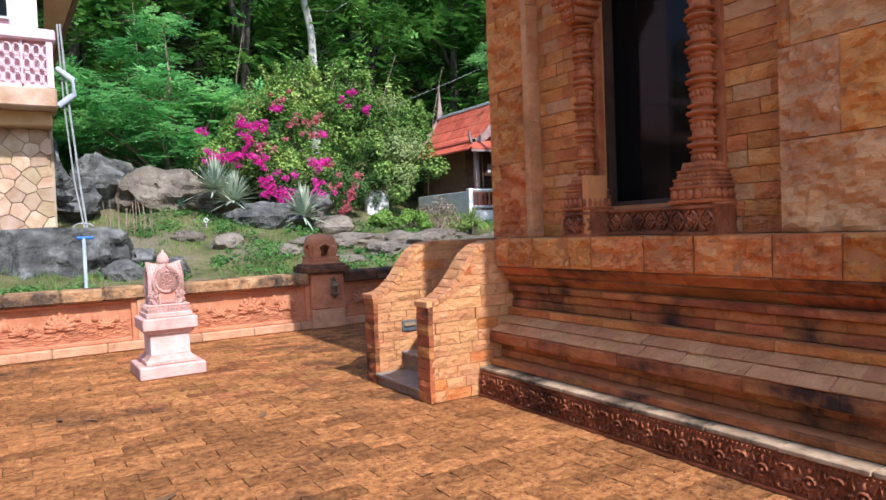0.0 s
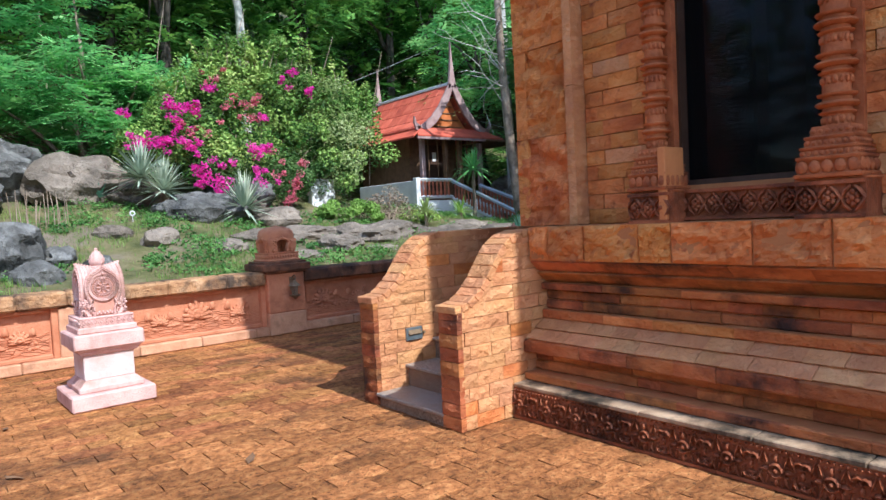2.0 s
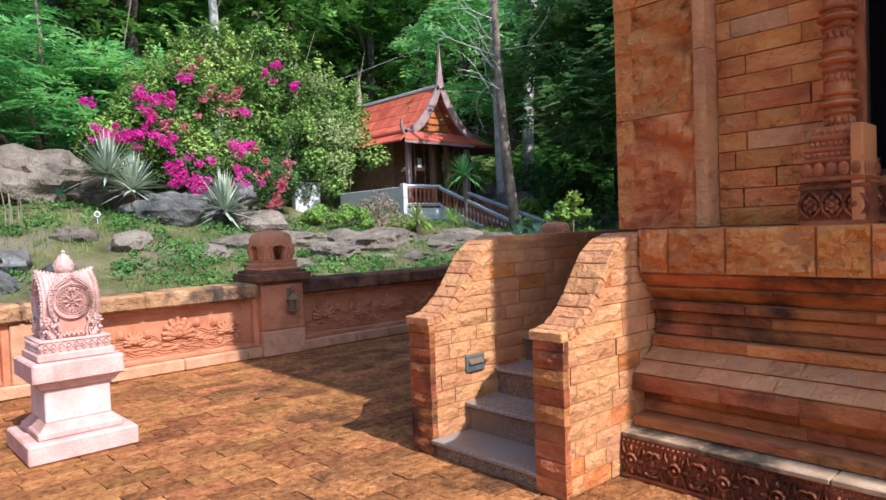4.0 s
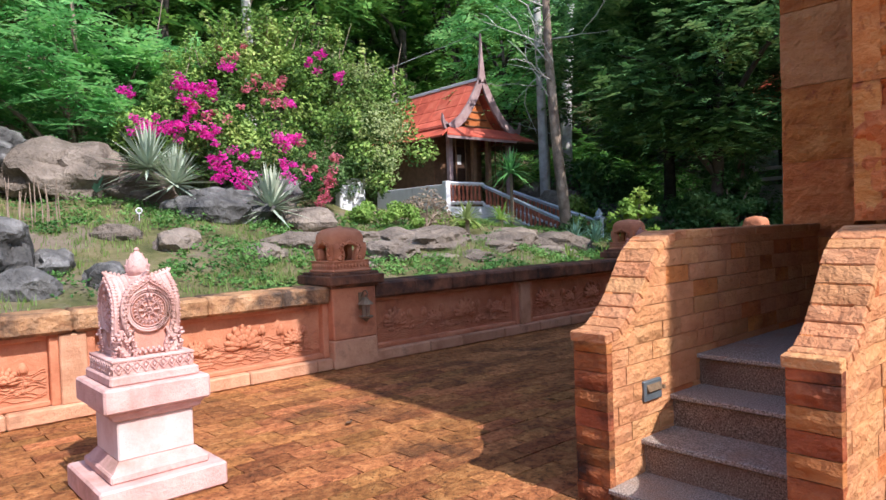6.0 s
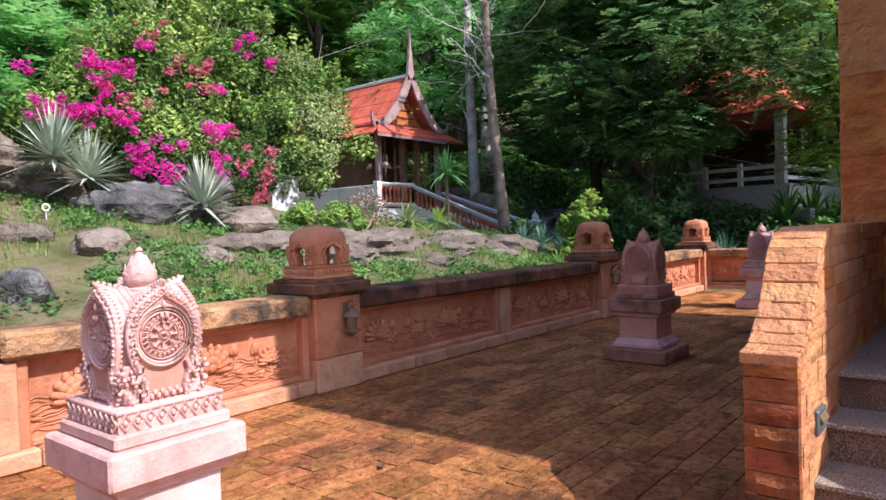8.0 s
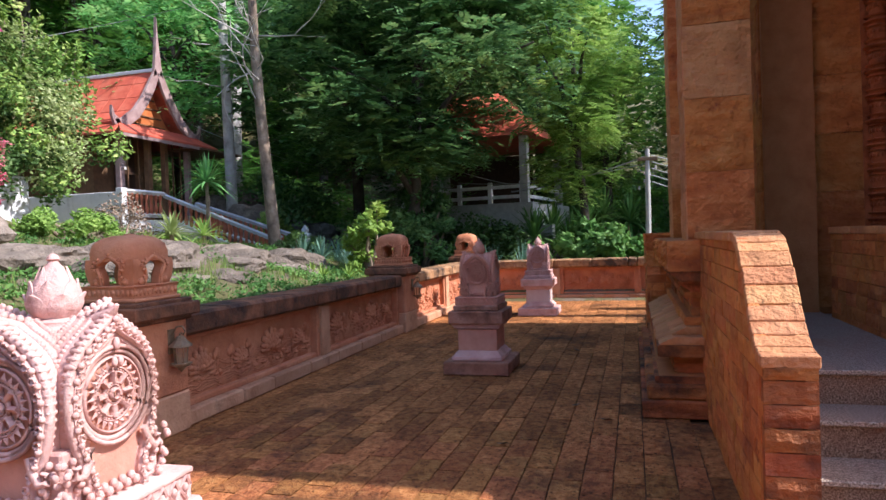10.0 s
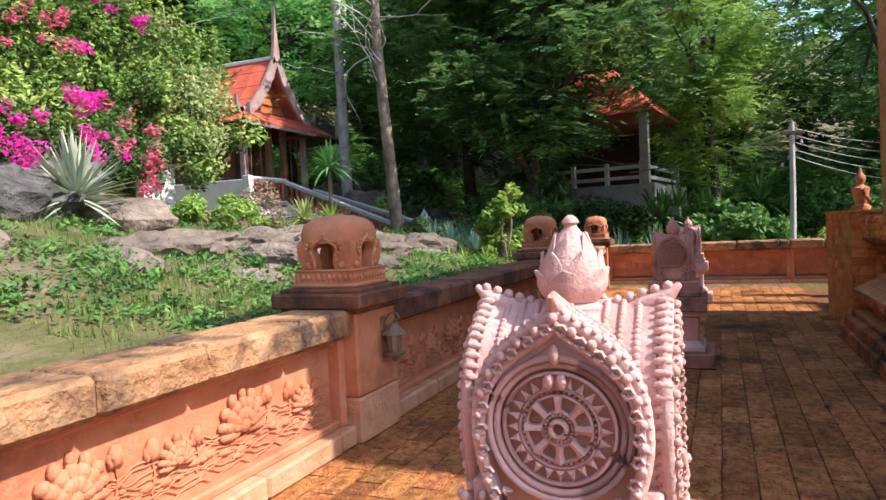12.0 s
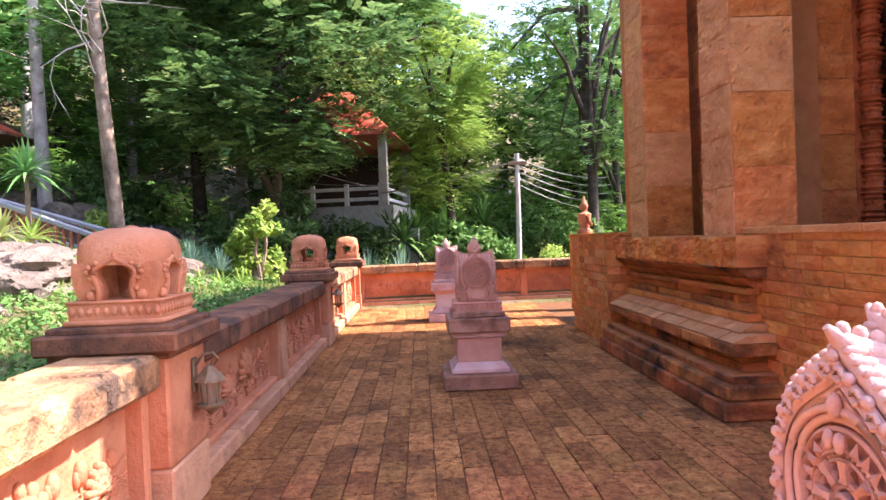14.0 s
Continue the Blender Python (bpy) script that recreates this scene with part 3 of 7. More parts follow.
def plinth(name, face, base, lo, hi, deep, seed, squash=1.0, first=None):
    """Courses of moulded stones along a wall. Each stone is a bevelled length of its course's outline."""
    rng = random.Random(seed)
    along = "y" if face[1] == "x" else "x"
    s = -1 if face[0] == "-" else 1
    core = Geo()
    for z0, z1, da, db, ln in COURSES:
        o = [(base - s * (max(da, db) + 0.02)), base - s * deep]
        a = (lo + (max(da, db) + 0.02 if first else 0))
        if along == "y":
            core.box(min(o), max(o), a, hi, z0 * squash, z1 * squash)
        else:
            core.box(a, hi, min(o), max(o), z0 * squash, z1 * squash)
    w = structure(name, core, CORE, "moulded plinth of orange sandstone courses, damp-stained below, coloured dark for shade under the ledge", "plinth")
    for row, (z0, z1, da, db, ln) in enumerate(COURSES):
        z0, z1 = z0 * squash, z1 * squash
        start = lo + (min(da, db) if first else 0)
        u = start
        while u < hi - 0.02:
            e = min(u + ln * rng.uniform(0.5, 1.15), hi)
            if hi - e < 0.12:
                e = hi
            j = rng.uniform(-0.008, 0.008)
            g = 0.0012
            c = 0.012 if z1 - z0 > 0.07 else 0.008
            prof = [(base - s * (da + j) - s * c, z0 + 0.002), (base - s * (da + j), z0 + c), (base - s * (db + j), z1 - c), (base - s * (db + j) - s * c, z1 - 0.002),
                    (base - s * 0.5, z1 - 0.002), (base - s * 0.5, z0 + 0.002)]
            b = Geo().prism(prof, u + g, e - g, along)
            if row == len(COURSES) - 1:
                b = ledge_stone(base - s * da, s, u + g, e - g, z0, z1, along, rng)
            # Shade under the ledge is put into dark rows, grazing sun into pale slopes.
            part("plinth_stone", b, (DARKSTONE if row < 4 or row in (7, 8, 9, 10, 11) else PALESTONE if row in (4, 5) else SANDSTONE), w)
            u = e
    return w


def ledge_stone(front, s, a, b, z0, z1, along, rng):
    """A split-faced ledge stone."""
    g = rough_block(b - a, 0.35, z1 - z0, rng, 0.034, 18, 12, 0.014)
    if along == "y":
        return g.moved(pose(front, b if s < 0 else a, z0, 0, 0, -90 if s < 0 else 90))
    return g.moved(pose(b if s > 0 else a, front, z0, 0, 0, 180 if s > 0 else 0))


PB = 3.985
west_plinth = plinth("plinth_west", "-x", PB, -4.0, RY0 - 0.004, 1.2, 3)
north_plinth = plinth("plinth_north", "+y", 7.69, 5.70, 8.95, 0.6, 4, 0.945, first=True)


def frieze_unit(length, height, rng):
    """A carved length: beads above, a ring rosette with petals, curling leaves."""
    g = Geo()
    g.box(0, length, 0.0, 0.1, 0, height)
    n = max(1, round(length / 0.13))
    for i in range(n):
        cx = (i + 0.5) * length / n
        cz = height * 0.47
        if i % 2 == 0:
            ring = [(0.034 * math.cos(a), 0.034 * math.sin(a)) for a in [k * math.pi / 6 for k in range(13)]]
            g.tube([(cx + p, -0.004, cz + q) for p, q in ring], 0.008, 5)
            g.ball((cx, -0.004, cz), (0.014, 0.012, 0.014), 8, 4)
            for k in range(4):
                a = math.pi / 2 * k
                g.ball((cx + 0.06 * math.cos(a), 0.0, cz + 0.062 * math.sin(a)), (0.012 + 0.012 * abs(math.cos(a)), 0.012, 0.012 + 0.014 * abs(math.sin(a))), 6, 4)
        else:
            for sx in (-1, 1):
                for sz in (-1, 1):
                    spiral = [(cx + sx * (0.012 + 0.03 * math.cos(t) * (1 - t / 9)), -0.003, cz + sz * (0.045 + 0.026 * math.sin(t) * (1 - t / 9))) for t in [k * 0.7 for k in range(9)]]
                    g.tube(spiral, [0.009 - 0.0006 * k for k in range(9)], 5)
            g.ball((cx, 0.0, cz), (0.012, 0.012, 0.026), 6, 4)
    for i in range(n + 1):
        cx, cz = i * length / n, height * 0.47
        for sx in (-1, 1):
            for sz in (-1, 1):
                if 0.0 < cx + sx * 0.03 < length:
                    g.tube([(cx + sx * 0.004, -0.002, cz + sz * 0.086), (cx + sx * 0.018, -0.004, cz + sz * 0.05), (cx + sx * 0.028, -0.002, cz + sz * 0.012)], [0.004, 0.007, 0.004], 4)
                    g.ball((cx + sx * 0.013, 0.0, cz + sz * 0.028), (0.007, 0.009, 0.010), 5, 3)
                    g.ball((cx + sx * 0.036, 0.0, cz + sz * 0.075), (0.010, 0.008, 0.006), 5, 3)
    for i in range(round(length / 0.03)):
        g.ball(((i + 0.5) * 0.03, 0.0, height - 0.014), (0.011, 0.009, 0.009), 5, 3)
    g.box(0, length, -0.008, 0.0, 0, 0.02)
    g.v = [(x, y * 2.4 if y < 0 else y, z) for x, y, z in g.v]
    return g


rng = random.Random(8)
fz = [frieze_unit(0.52, 0.222, rng).mesh("frieze_tile", FRIEZE, True)]
y = RY0 - 0.004
while y > -3.9:
    ob = part("frieze_tile", fz[0], FRIEZE, west_plinth, "carved dark terracotta tile")
    ob.matrix_world = pose(PB, y, 0, 0, 0, -90)
    y -= 0.524
y = RY0 - 0.004
while y > -3.9:
    ln = rng.uniform(0.4, 0.7)
    part("slab", Geo().box(PB - 0.014 + rng.uniform(-0.006, 0.006), PB + 0.3, y - ln + 0.004, y, 0.224, 0.253 + rng.uniform(0, 0.004), 0.006), SLAB, west_plinth, "pale weathered slab")
    y -= ln
for k in range(7):
    a = 5.70 + k * 0.465
    part("base_stone", Geo().box(a + 0.003, a + 0.462, 7.0, 7.69, 0.0, 0.13, 0.01), DARKSTONE, north_plinth)
    part("base_stone", Geo().box(max(a, 5.74) + 0.003, a + 0.462, 7.0, 7.65, 0.13, 0.242, 0.016), DARKSTONE, north_plinth)

# ---- shrine walls above the plinth ----
TOP = 5.8
walls = Geo()
WX = 4.45
walls.box(WX + 0.04, WX + 0.5, -4.0, 3.96, 1.392, TOP)
walls.box(WX + 0.04, WX + 0.5, 4.94, 6.12, 1.392, TOP)
walls.box(WX + 0.04, WX + 0.5, 3.96, 4.94, 1.392, 1.62)
walls.box(WX + 0.04, WX + 0.5, 3.96, 4.94, 3.45, TOP)
shrine = structure("shrine_wall_west", walls, CORE, "shrine wall of split orange sandstone around a tall dark window", "wall")
masonry(shrine, "-x", WX, 4.98, 5.60, 1.395, 4.0, 0.105, 0.30, SANDSTONE, chip=0.014, seed=51, alt=PALESTONE, jitter=0.4)
masonry(shrine, "-x", WX, 3.38, 3.93, 1.395, 4.0, 0.105, 0.30, SANDSTONE, chip=0.014, seed=52, alt=PALESTONE, jitter=0.4)
masonry(shrine, "-x", WX - 0.10, 5.68, 6.20, 1.395, 5.4, 0.62, 0.9, SANDSTONE, "pilaster_block", depth=0.16, chip=0.045, seed=53)
masonry(shrine, "-x", WX - 0.12, 5.60, 5.68, 1.395, 5.4, 0.9, 0.9, PALESTONE, "edge_strip", depth=0.16, chip=0.004, seed=54)
masonry(shrine, "-x", WX - 0.10, 1.5, 3.38, 1.395, 4.6, 0.55, 0.7, PALESTONE, "pilaster_block", depth=0.16, chip=0.040, seed=55, alt=SANDSTONE)
masonry(shrine, "-x", WX, -4.0, 1.5, 1.395, 4.0, 0.21, 0.5, SANDSTONE, chip=0.014, seed=56)
masonry(shrine, "+y", 6.20, WX - 0.10, WX + 0.5, 1.395, 5.4, 0.62, 0.9, SANDSTONE, "pilaster_block", depth=0.12, chip=0.012, seed=57)

window = thing("window_1", "tall dark shrine window in a brown frame", "window", kind="structure")
WF = WX + 0.10
part("window_frame", Geo().box(WF - 0.01, WF + 0.12, 4.89, 4.937, 1.624, 3.5).box(WF - 0.01, WF + 0.12, 3.963, 4.01, 1.624, 3.5).box(WF - 0.01, WF + 0.06, 4.01, 4.89, 1.62, 1.655).box(WF - 0.01, WF + 0.06, 4.01, 4.89, 3.45, 3.5), DARKFRAME, window)
part("pane", Geo().box(WF + 0.07, WF + 0.08, 4.0, 4.9, 1.64, 3.46), TINTED, window)
part("jamb", Geo().box(WX - 0.03, WF - 0.012, 4.915, 4.98, 1.60, 3.6), PLAINSTONE, window, "plain orange stone jamb")
part("jamb", Geo().box(WX - 0.03, WF - 0.012, 3.92, 3.985, 1.60, 3.6), PLAINSTONE, window, "plain orange stone jamb")
part("jamb_foot", Geo().box(WX - 0.235, WX - 0.02, 4.815, 4.868, 1.394, 1.86, 0.006), PLAINSTONE, window, "plain orange stone jamb")


def carved_band(length, height):
    """A carved sill: lozenges with lotus buds between two fillets."""
    g = Geo().box(0, length, 0, 0.08, 0, height)
    g.box(0, length, -0.014, 0, 0, 0.02).box(0, length, -0.014, 0, height - 0.02, height)
    n = max(2, round(length / 0.11))
    for i in range(n):
        cx = (i + 0.5) * length / n
        cz = height / 2
        for k in range(6):
            a = math.pi / 3 * k + 0.52
            g.ball((cx + 0.022 * math.cos(a), -0.002, cz + 0.03 * math.sin(a)), (0.016, 0.014, 0.018), 6, 4)
        g.ball((cx, -0.012, cz), (0.013, 0.012, 0.016), 6, 4)
        for sx in (-1, 1):
            for sz in (-1, 1):
                g.tube([(cx + sx * 0.052, 0, cz), (cx + sx * 0.035, -0.008, cz + sz * height * 0.2), (cx + sx * 0.01, -0.006, cz + sz * height * 0.33)], [0.009, 0.010, 0.006], 5)
    g.v = [(x, y * 1.8 if y < 0 else y, z) for x, y, z in g.v]
    return g


def on_west(ob, x, y, z):
    ob.matrix_world = pose(x, y, z, 0, 0, -90)
    return ob


band = part("carved_sill", carved_band(0.88, 0.19), FRIEZE, window, "carved dark terracotta sill", True)
on_west(band, WX - 0.02, 4.90, 1.40)


def colonnette(name, at, z0, z1, r, parent_label, turn=0):
    """A ringed, carved colonnette on a flared pedestal."""
    c = thing(name, parent_label, "colonnette", at, turn, "carved colonnettes of the shrine")
    h = z1 - z0
    p = 1.55 * r
    part("carved_block", carved_band(3.3 * r, 0.19).moved(pose(-1.65 * r, -1.25 * r, 0.0)).box(-1.62 * r, 1.62 * r, -1.2 * r, 1.4 * r, 0.002, 0.188), FRIEZE, c, "carved dark terracotta block", True)
    part("fillet", Geo().box(-1.7 * r, 1.7 * r, -1.3 * r, 1.4 * r, 0.19, 0.205, 0.005), CARVED, c)
    ped, petals = Geo(), []
    ped.squares([(1.55 * r, 0.205), (1.6 * r, 0.212), (1.6 * r, 0.226), (1.46 * r, 0.23), (1.46 * r, 0.296), (1.52 * r, 0.30), (1.52 * r, 0.314), (1.36 * r, 0.318), (1.30 * r, 0.348), (1.38 * r, 0.352), (1.38 * r, 0.364), (1.2 * r, 0.368), (1.14 * r, 0.402), (1.2 * r, 0.406), (1.2 * r, 0.418), (1.0 * r, 0.422), (0.92 * r, 0.47)])
    for k in range(4):
        for zz, rr, n in ((0.333, 1.34, 9), (0.385, 1.18, 8), (0.445, 0.97, 6)):
            for i in range(n):
                ped.join(Geo().ball(((i + 0.5) / n * 2 * rr * r - rr * r, -rr * r, zz), (0.85 * rr * r / n, 0.05 * r + 0.004, 0.013), 6, 4), pose(0, 0, 0, 0, 0, 90 * k))
    for k in range(4):
        for i in range(5):
            o = (i - 2) * 0.6 * r
            q = pose(0, 0, 0, 0, 0, 90 * k)
            petals.append(Geo().ball((o, -1.5 * r, 0.262), (0.30 * r, 0.12 * r, 0.036), 6, 4).moved(q))
    base = part("pedestal", ped, CARVED, c, "", True)
    for g in petals:
        part("petal", g, CARVED, base, "", True)
    prof = []
    zz = 0.47
    while zz < h:
        step = min(0.205, h - zz)
        b = 0.66 * r
        prof += [(b, zz), (b, zz + step * 0.28), (b * 1.25, zz + step * 0.30), (b * 1.32, zz + step * 0.34), (b * 1.05, zz + step * 0.38), (b * 1.0, zz + step * 0.46),
                 (b * 1.42, zz + step * 0.48), (b * 1.58, zz + step * 0.54), (b * 1.42, zz + step * 0.60), (b * 1.0, zz + step * 0.62), (b * 1.05, zz + step * 0.72), (b * 1.38, zz + step * 0.74), (b * 1.44, zz + step * 0.80), (b, zz + step * 0.83)]
        zz += 0.205
    shaft = Geo().lathe(prof, 0, 0, 14)
    zz = 0.47
    while zz < h - 0.06:
        for k in range(14):
            a = 2 * math.pi * k / 14
            shaft.ball((0.66 * r * math.cos(a), 0.66 * r * math.sin(a), zz + 0.028), (0.14 * r, 0.14 * r, 0.024), 5, 3)
        zz += 0.205
    part("shaft", shaft, CARVED, c, "", True)
    part("strip", Geo().box(-1.0 * r, 1.0 * r, 0.66 * r, 1.3 * r, 0.205, h), CARVED, c)
    return c


colonnette("colonnette", (WX - 0.10, 4.95, 1.392), 1.392, 3.05, 0.088, "tall ringed terracotta colonnette with a carved pedestal", -90)
colonnette("colonnette", (WX - 0.10, 3.89, 1.392), 1.392, 3.6, 0.100, "tall ringed terracotta colonnette with a flared lotus pedestal", -90)
bracket = thing("bracket", "dark carved bracket over the colonnette", "bracket", (WX - 0.1, 4.97, 3.05), -90)
scroll = Geo()
for zz, hw, hd in ((0.0, 0.075, 0.10), (0.04, 0.10, 0.12), (0.075, 0.085, 0.11), (0.115, 0.125, 0.14), (0.16, 0.155, 0.16), (0.20, 0.14, 0.15), (0.245, 0.19, 0.18)):
    scroll.box(-hw, hw, -hd, 0.12, zz, zz + 0.05, 0.01)
    for i in range(5):
        scroll.ball(((i - 2) * hw * 0.42, -hd, zz + 0.025), (hw * 0.17, 0.018, 0.024), 6, 4)
part("scroll", scroll, CARVED, bracket, "", True)
part("lintel_end", Geo().box(-0.24, 0.24, -0.20, 0.12, 0.30, 0.62, 0.02), PLAINSTONE, bracket)

# porch columns, door wall and the ledge on the north side
cols = Geo()
for cx in (6.27, 8.28):
    cols.box(cx + 0.03, cx + 0.55, 6.80, 7.27, 0.6, TOP)
cols.box(6.9, 11.2, 6.2, 6.6, 0.6, TOP).box(7.06, 7.5, 2.0, 4.80, 0.4, TOP).box(7.06, 7.5, 5.50, 6.3, 0.4, TOP).box(7.06, 7.5, 4.80, 5.50, 3.6, TOP)
porch = structure("shrine_wall_north", cols, CORE, "porch walls and columns of orange sandstone in the shade", "wall")
for k, cx in enumerate((6.27, 8.28)):
    masonry(porch, "-x", cx, 6.78, 7.29, 0.68, 5.4, 0.56, 0.9, SANDSTONE, "column_block", depth=0.08, chip=0.012, seed=60 + k, alt=PALESTONE)
    # Brighter light on the columns' north faces is put into paler stone.
    masonry(porch, "+y", 7.30, cx + 0.012, cx + 0.58, 1.30, 5.4, 0.42, 0.9, PALESTONE, "column_block", depth=0.06, chip=0.008, seed=64 + k)
masonry(porch, "-x", 7.0, 5.72, 6.30, 0.68, 4.2, 0.5, 0.7, SANDSTONE, "wall_block", depth=0.07, chip=0.008, seed=70)
masonry(porch, "-x", 7.0, 3.6, 4.50, 0.68, 4.2, 0.3, 0.6, SANDSTONE, "wall_block", depth=0.07, chip=0.008, seed=71)
masonry(porch, "+y", 6.62, 6.95, 11.0, 1.3, 4.2, 0.4, 0.6, SANDSTONE, "wall_block", depth=0.05, chip=0.006, seed=72)
door = thing("door_1", "tall dark glazed shrine door in a brown frame", "door", kind="structure")
part("door_frame", Geo().box(6.98, 7.1, 5.44, 5.52, 0.65, 3.6).box(6.98, 7.1, 4.78, 4.86, 0.65, 3.6).box(6.98, 7.1, 4.86, 5.44, 3.5, 3.6), DARKFRAME, door)
part("pane", Geo().box(7.12, 7.13, 4.86, 5.16, 0.7, 3.5), TINTED, door)
colonnette("colonnette", (6.92, 5.70, 0.65), 0.65, 3.6, 0.11, "tall ringed terracotta colonnette beside the door", -90)
colonnette("colonnette", (6.92, 4.62, 0.65), 0.65, 3.6, 0.11, "tall ringed terracotta colonnette beside the door", -90)

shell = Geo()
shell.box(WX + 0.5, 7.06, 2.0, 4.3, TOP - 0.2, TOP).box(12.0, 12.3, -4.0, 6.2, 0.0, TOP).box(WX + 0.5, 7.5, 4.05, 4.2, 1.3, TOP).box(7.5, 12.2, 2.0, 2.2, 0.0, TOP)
structure("shrine_inner_wall", shell, INSIDE, "inner walls coloured near-black for the shrine's unlit interior", "wall")
structure("shrine_floor", Geo().box(WX + 0.2, 12.2, -3.9, 6.25, 0.3, 0.62), GRANITE, "shrine floor of grey granite slabs", "floor")
# Unseen slabs: the upper casts the roof's shadow, the lower darkens the porch.
structure("ceiling", Geo().box(4.10, 10.72, -4.0, 7.30, TOP, TOP + 0.25).box(4.96, 8.2, 4.25, 7.24, 4.45, 4.6), INSIDE, "unseen flat ceiling that shades shrine, porch and terrace", "ceiling")

# brick bastion beyond the porch
bastion = structure("stair_wall_east", Geo().box(8.95, 10.74, 6.6, 7.54, 0, 1.34), CORE, "straight brick wall of the far stair", "wall")
masonry(bastion, "-x", 8.92, 6.6, 7.57, 0, 1.36, 0.1, 0.3, SANDSTONE, seed=80)
masonry(bastion, "+y", 7.57, 8.94, 10.77, 0, 1.36, 0.1, 0.26, SANDSTONE, seed=81, alt=PALESTONE)
part("coping", Geo().box(8.91, 10.78, 6.58, 7.58, 1.34, 1.375, 0.006), SANDSTONE, bastion)
pier = structure("stair_pier_east", Geo().box(13.03, 13.37, 6.53, 6.97, 0, 1.34), CORE, "low brick pier of the far stair that carries a figure", "pier")
masonry(pier, "-x", 13.0, 6.5, 7.0, 0, 1.36, 0.1, 0.26, SANDSTONE, seed=83)
masonry(pier, "+y", 7.0, 13.0, 13.4, 0, 1.36, 0.1, 0.26, SANDSTONE, seed=84)
part("coping", Geo().box(12.99, 13.41, 6.49, 7.01, 1.34, 1.375, 0.006), SANDSTONE, pier)

# ---- parapet ----
PY = 11.05
PIL = 0.55


def relief(length, height, seed):
    """Lotus flowers, buds and leaves over waves, as a raised carving on a slab."""
    rng = random.Random(seed)
    g = Geo()
    for row in range(10):
        z = 0.015 + row * height * 0.05
        pts = []
        n = 62
        ph = rng.uniform(0, 6)
        for i in range(n + 1):
            x = length * i / n
            pts.append((x, -0.003, z + 0.016 * math.sin(x * 22 + ph) + 0.008 * math.sin(x * 47 + ph)))
        g.tube(pts, 0.0055, 4)

    def lotus(cx, cz, s):
        for k in range(-3, 4):
            a = math.radians(90 + k * 26)
            r = s * (1.0 - 0.05 * abs(k))
            for d in (0.35, 0.6, 0.85):
                w = 0.23 * s * (1 - abs(d - 0.55))
                g.ball((cx + math.cos(a) * r * d, -0.006 - 0.02 * (1 - d), cz + math.sin(a) * r * d), (w * 0.75 + 0.1 * s * abs(math.cos(a)), 0.022, w * 0.75 + 0.1 * s * abs(math.sin(a))), 7, 4)
        for k in (-1, 1):
            g.ball((cx + k * s * 0.5, -0.012, cz - s * 0.12), (s * 0.42, 0.022, s * 0.13), 7, 4)
        g.ball((cx, -0.02, cz + 0.05 * s), (s * 0.25, 0.02, s * 0.22), 7, 4)

    def bud(cx, cz, s):
        g.ball((cx, -0.008, cz), (s * 0.42, 0.024, s * 0.62), 7, 5)
        g.ball((cx - s * 0.3, -0.004, cz - s * 0.2), (s * 0.2, 0.018, s * 0.45), 6, 4)
        g.ball((cx + s * 0.3, -0.004, cz - s * 0.2), (s * 0.2, 0.018, s * 0.45), 6, 4)
        g.tube([(cx, -0.003, cz - s * 0.5), (cx + 0.01, -0.003, cz - s * 1.2), (cx - 0.01, -0.003, max(cz - s * 2.2, 0.03))], 0.007, 5)

    n = max(3, round(length / 0.46))
    for i in range(n):
        cx = (i + 0.5) * length / n + rng.uniform(-0.04, 0.04)
        if i % 2 == 0:
            lotus(cx, height * 0.44, 0.185 * rng.uniform(0.9, 1.15))
            bud(cx + 0.20, height * rng.uniform(0.58, 0.70), 0.085)
        else:
            lotus(cx, height * 0.38, 0.12)
            bud(cx - 0.13, height * rng.uniform(0.58, 0.72), 0.09)
            bud(cx + 0.13, height * rng.uniform(0.5, 0.66), 0.08)
        for k in range(7):
            g.ball((cx + rng.uniform(-0.25, 0.25), -0.003, height * rng.uniform(0.12, 0.34)), (rng.uniform(0.02, 0.05), 0.014, rng.uniform(0.012, 0.026)), 6, 4)
    g.v = [(x, y * 1.1, z) for x, y, z in g.v]
    return g


RELIEFS = [relief(2.05, 0.46, s).mesh("relief", TERRACOTTA, True) for s in (1, 2)]


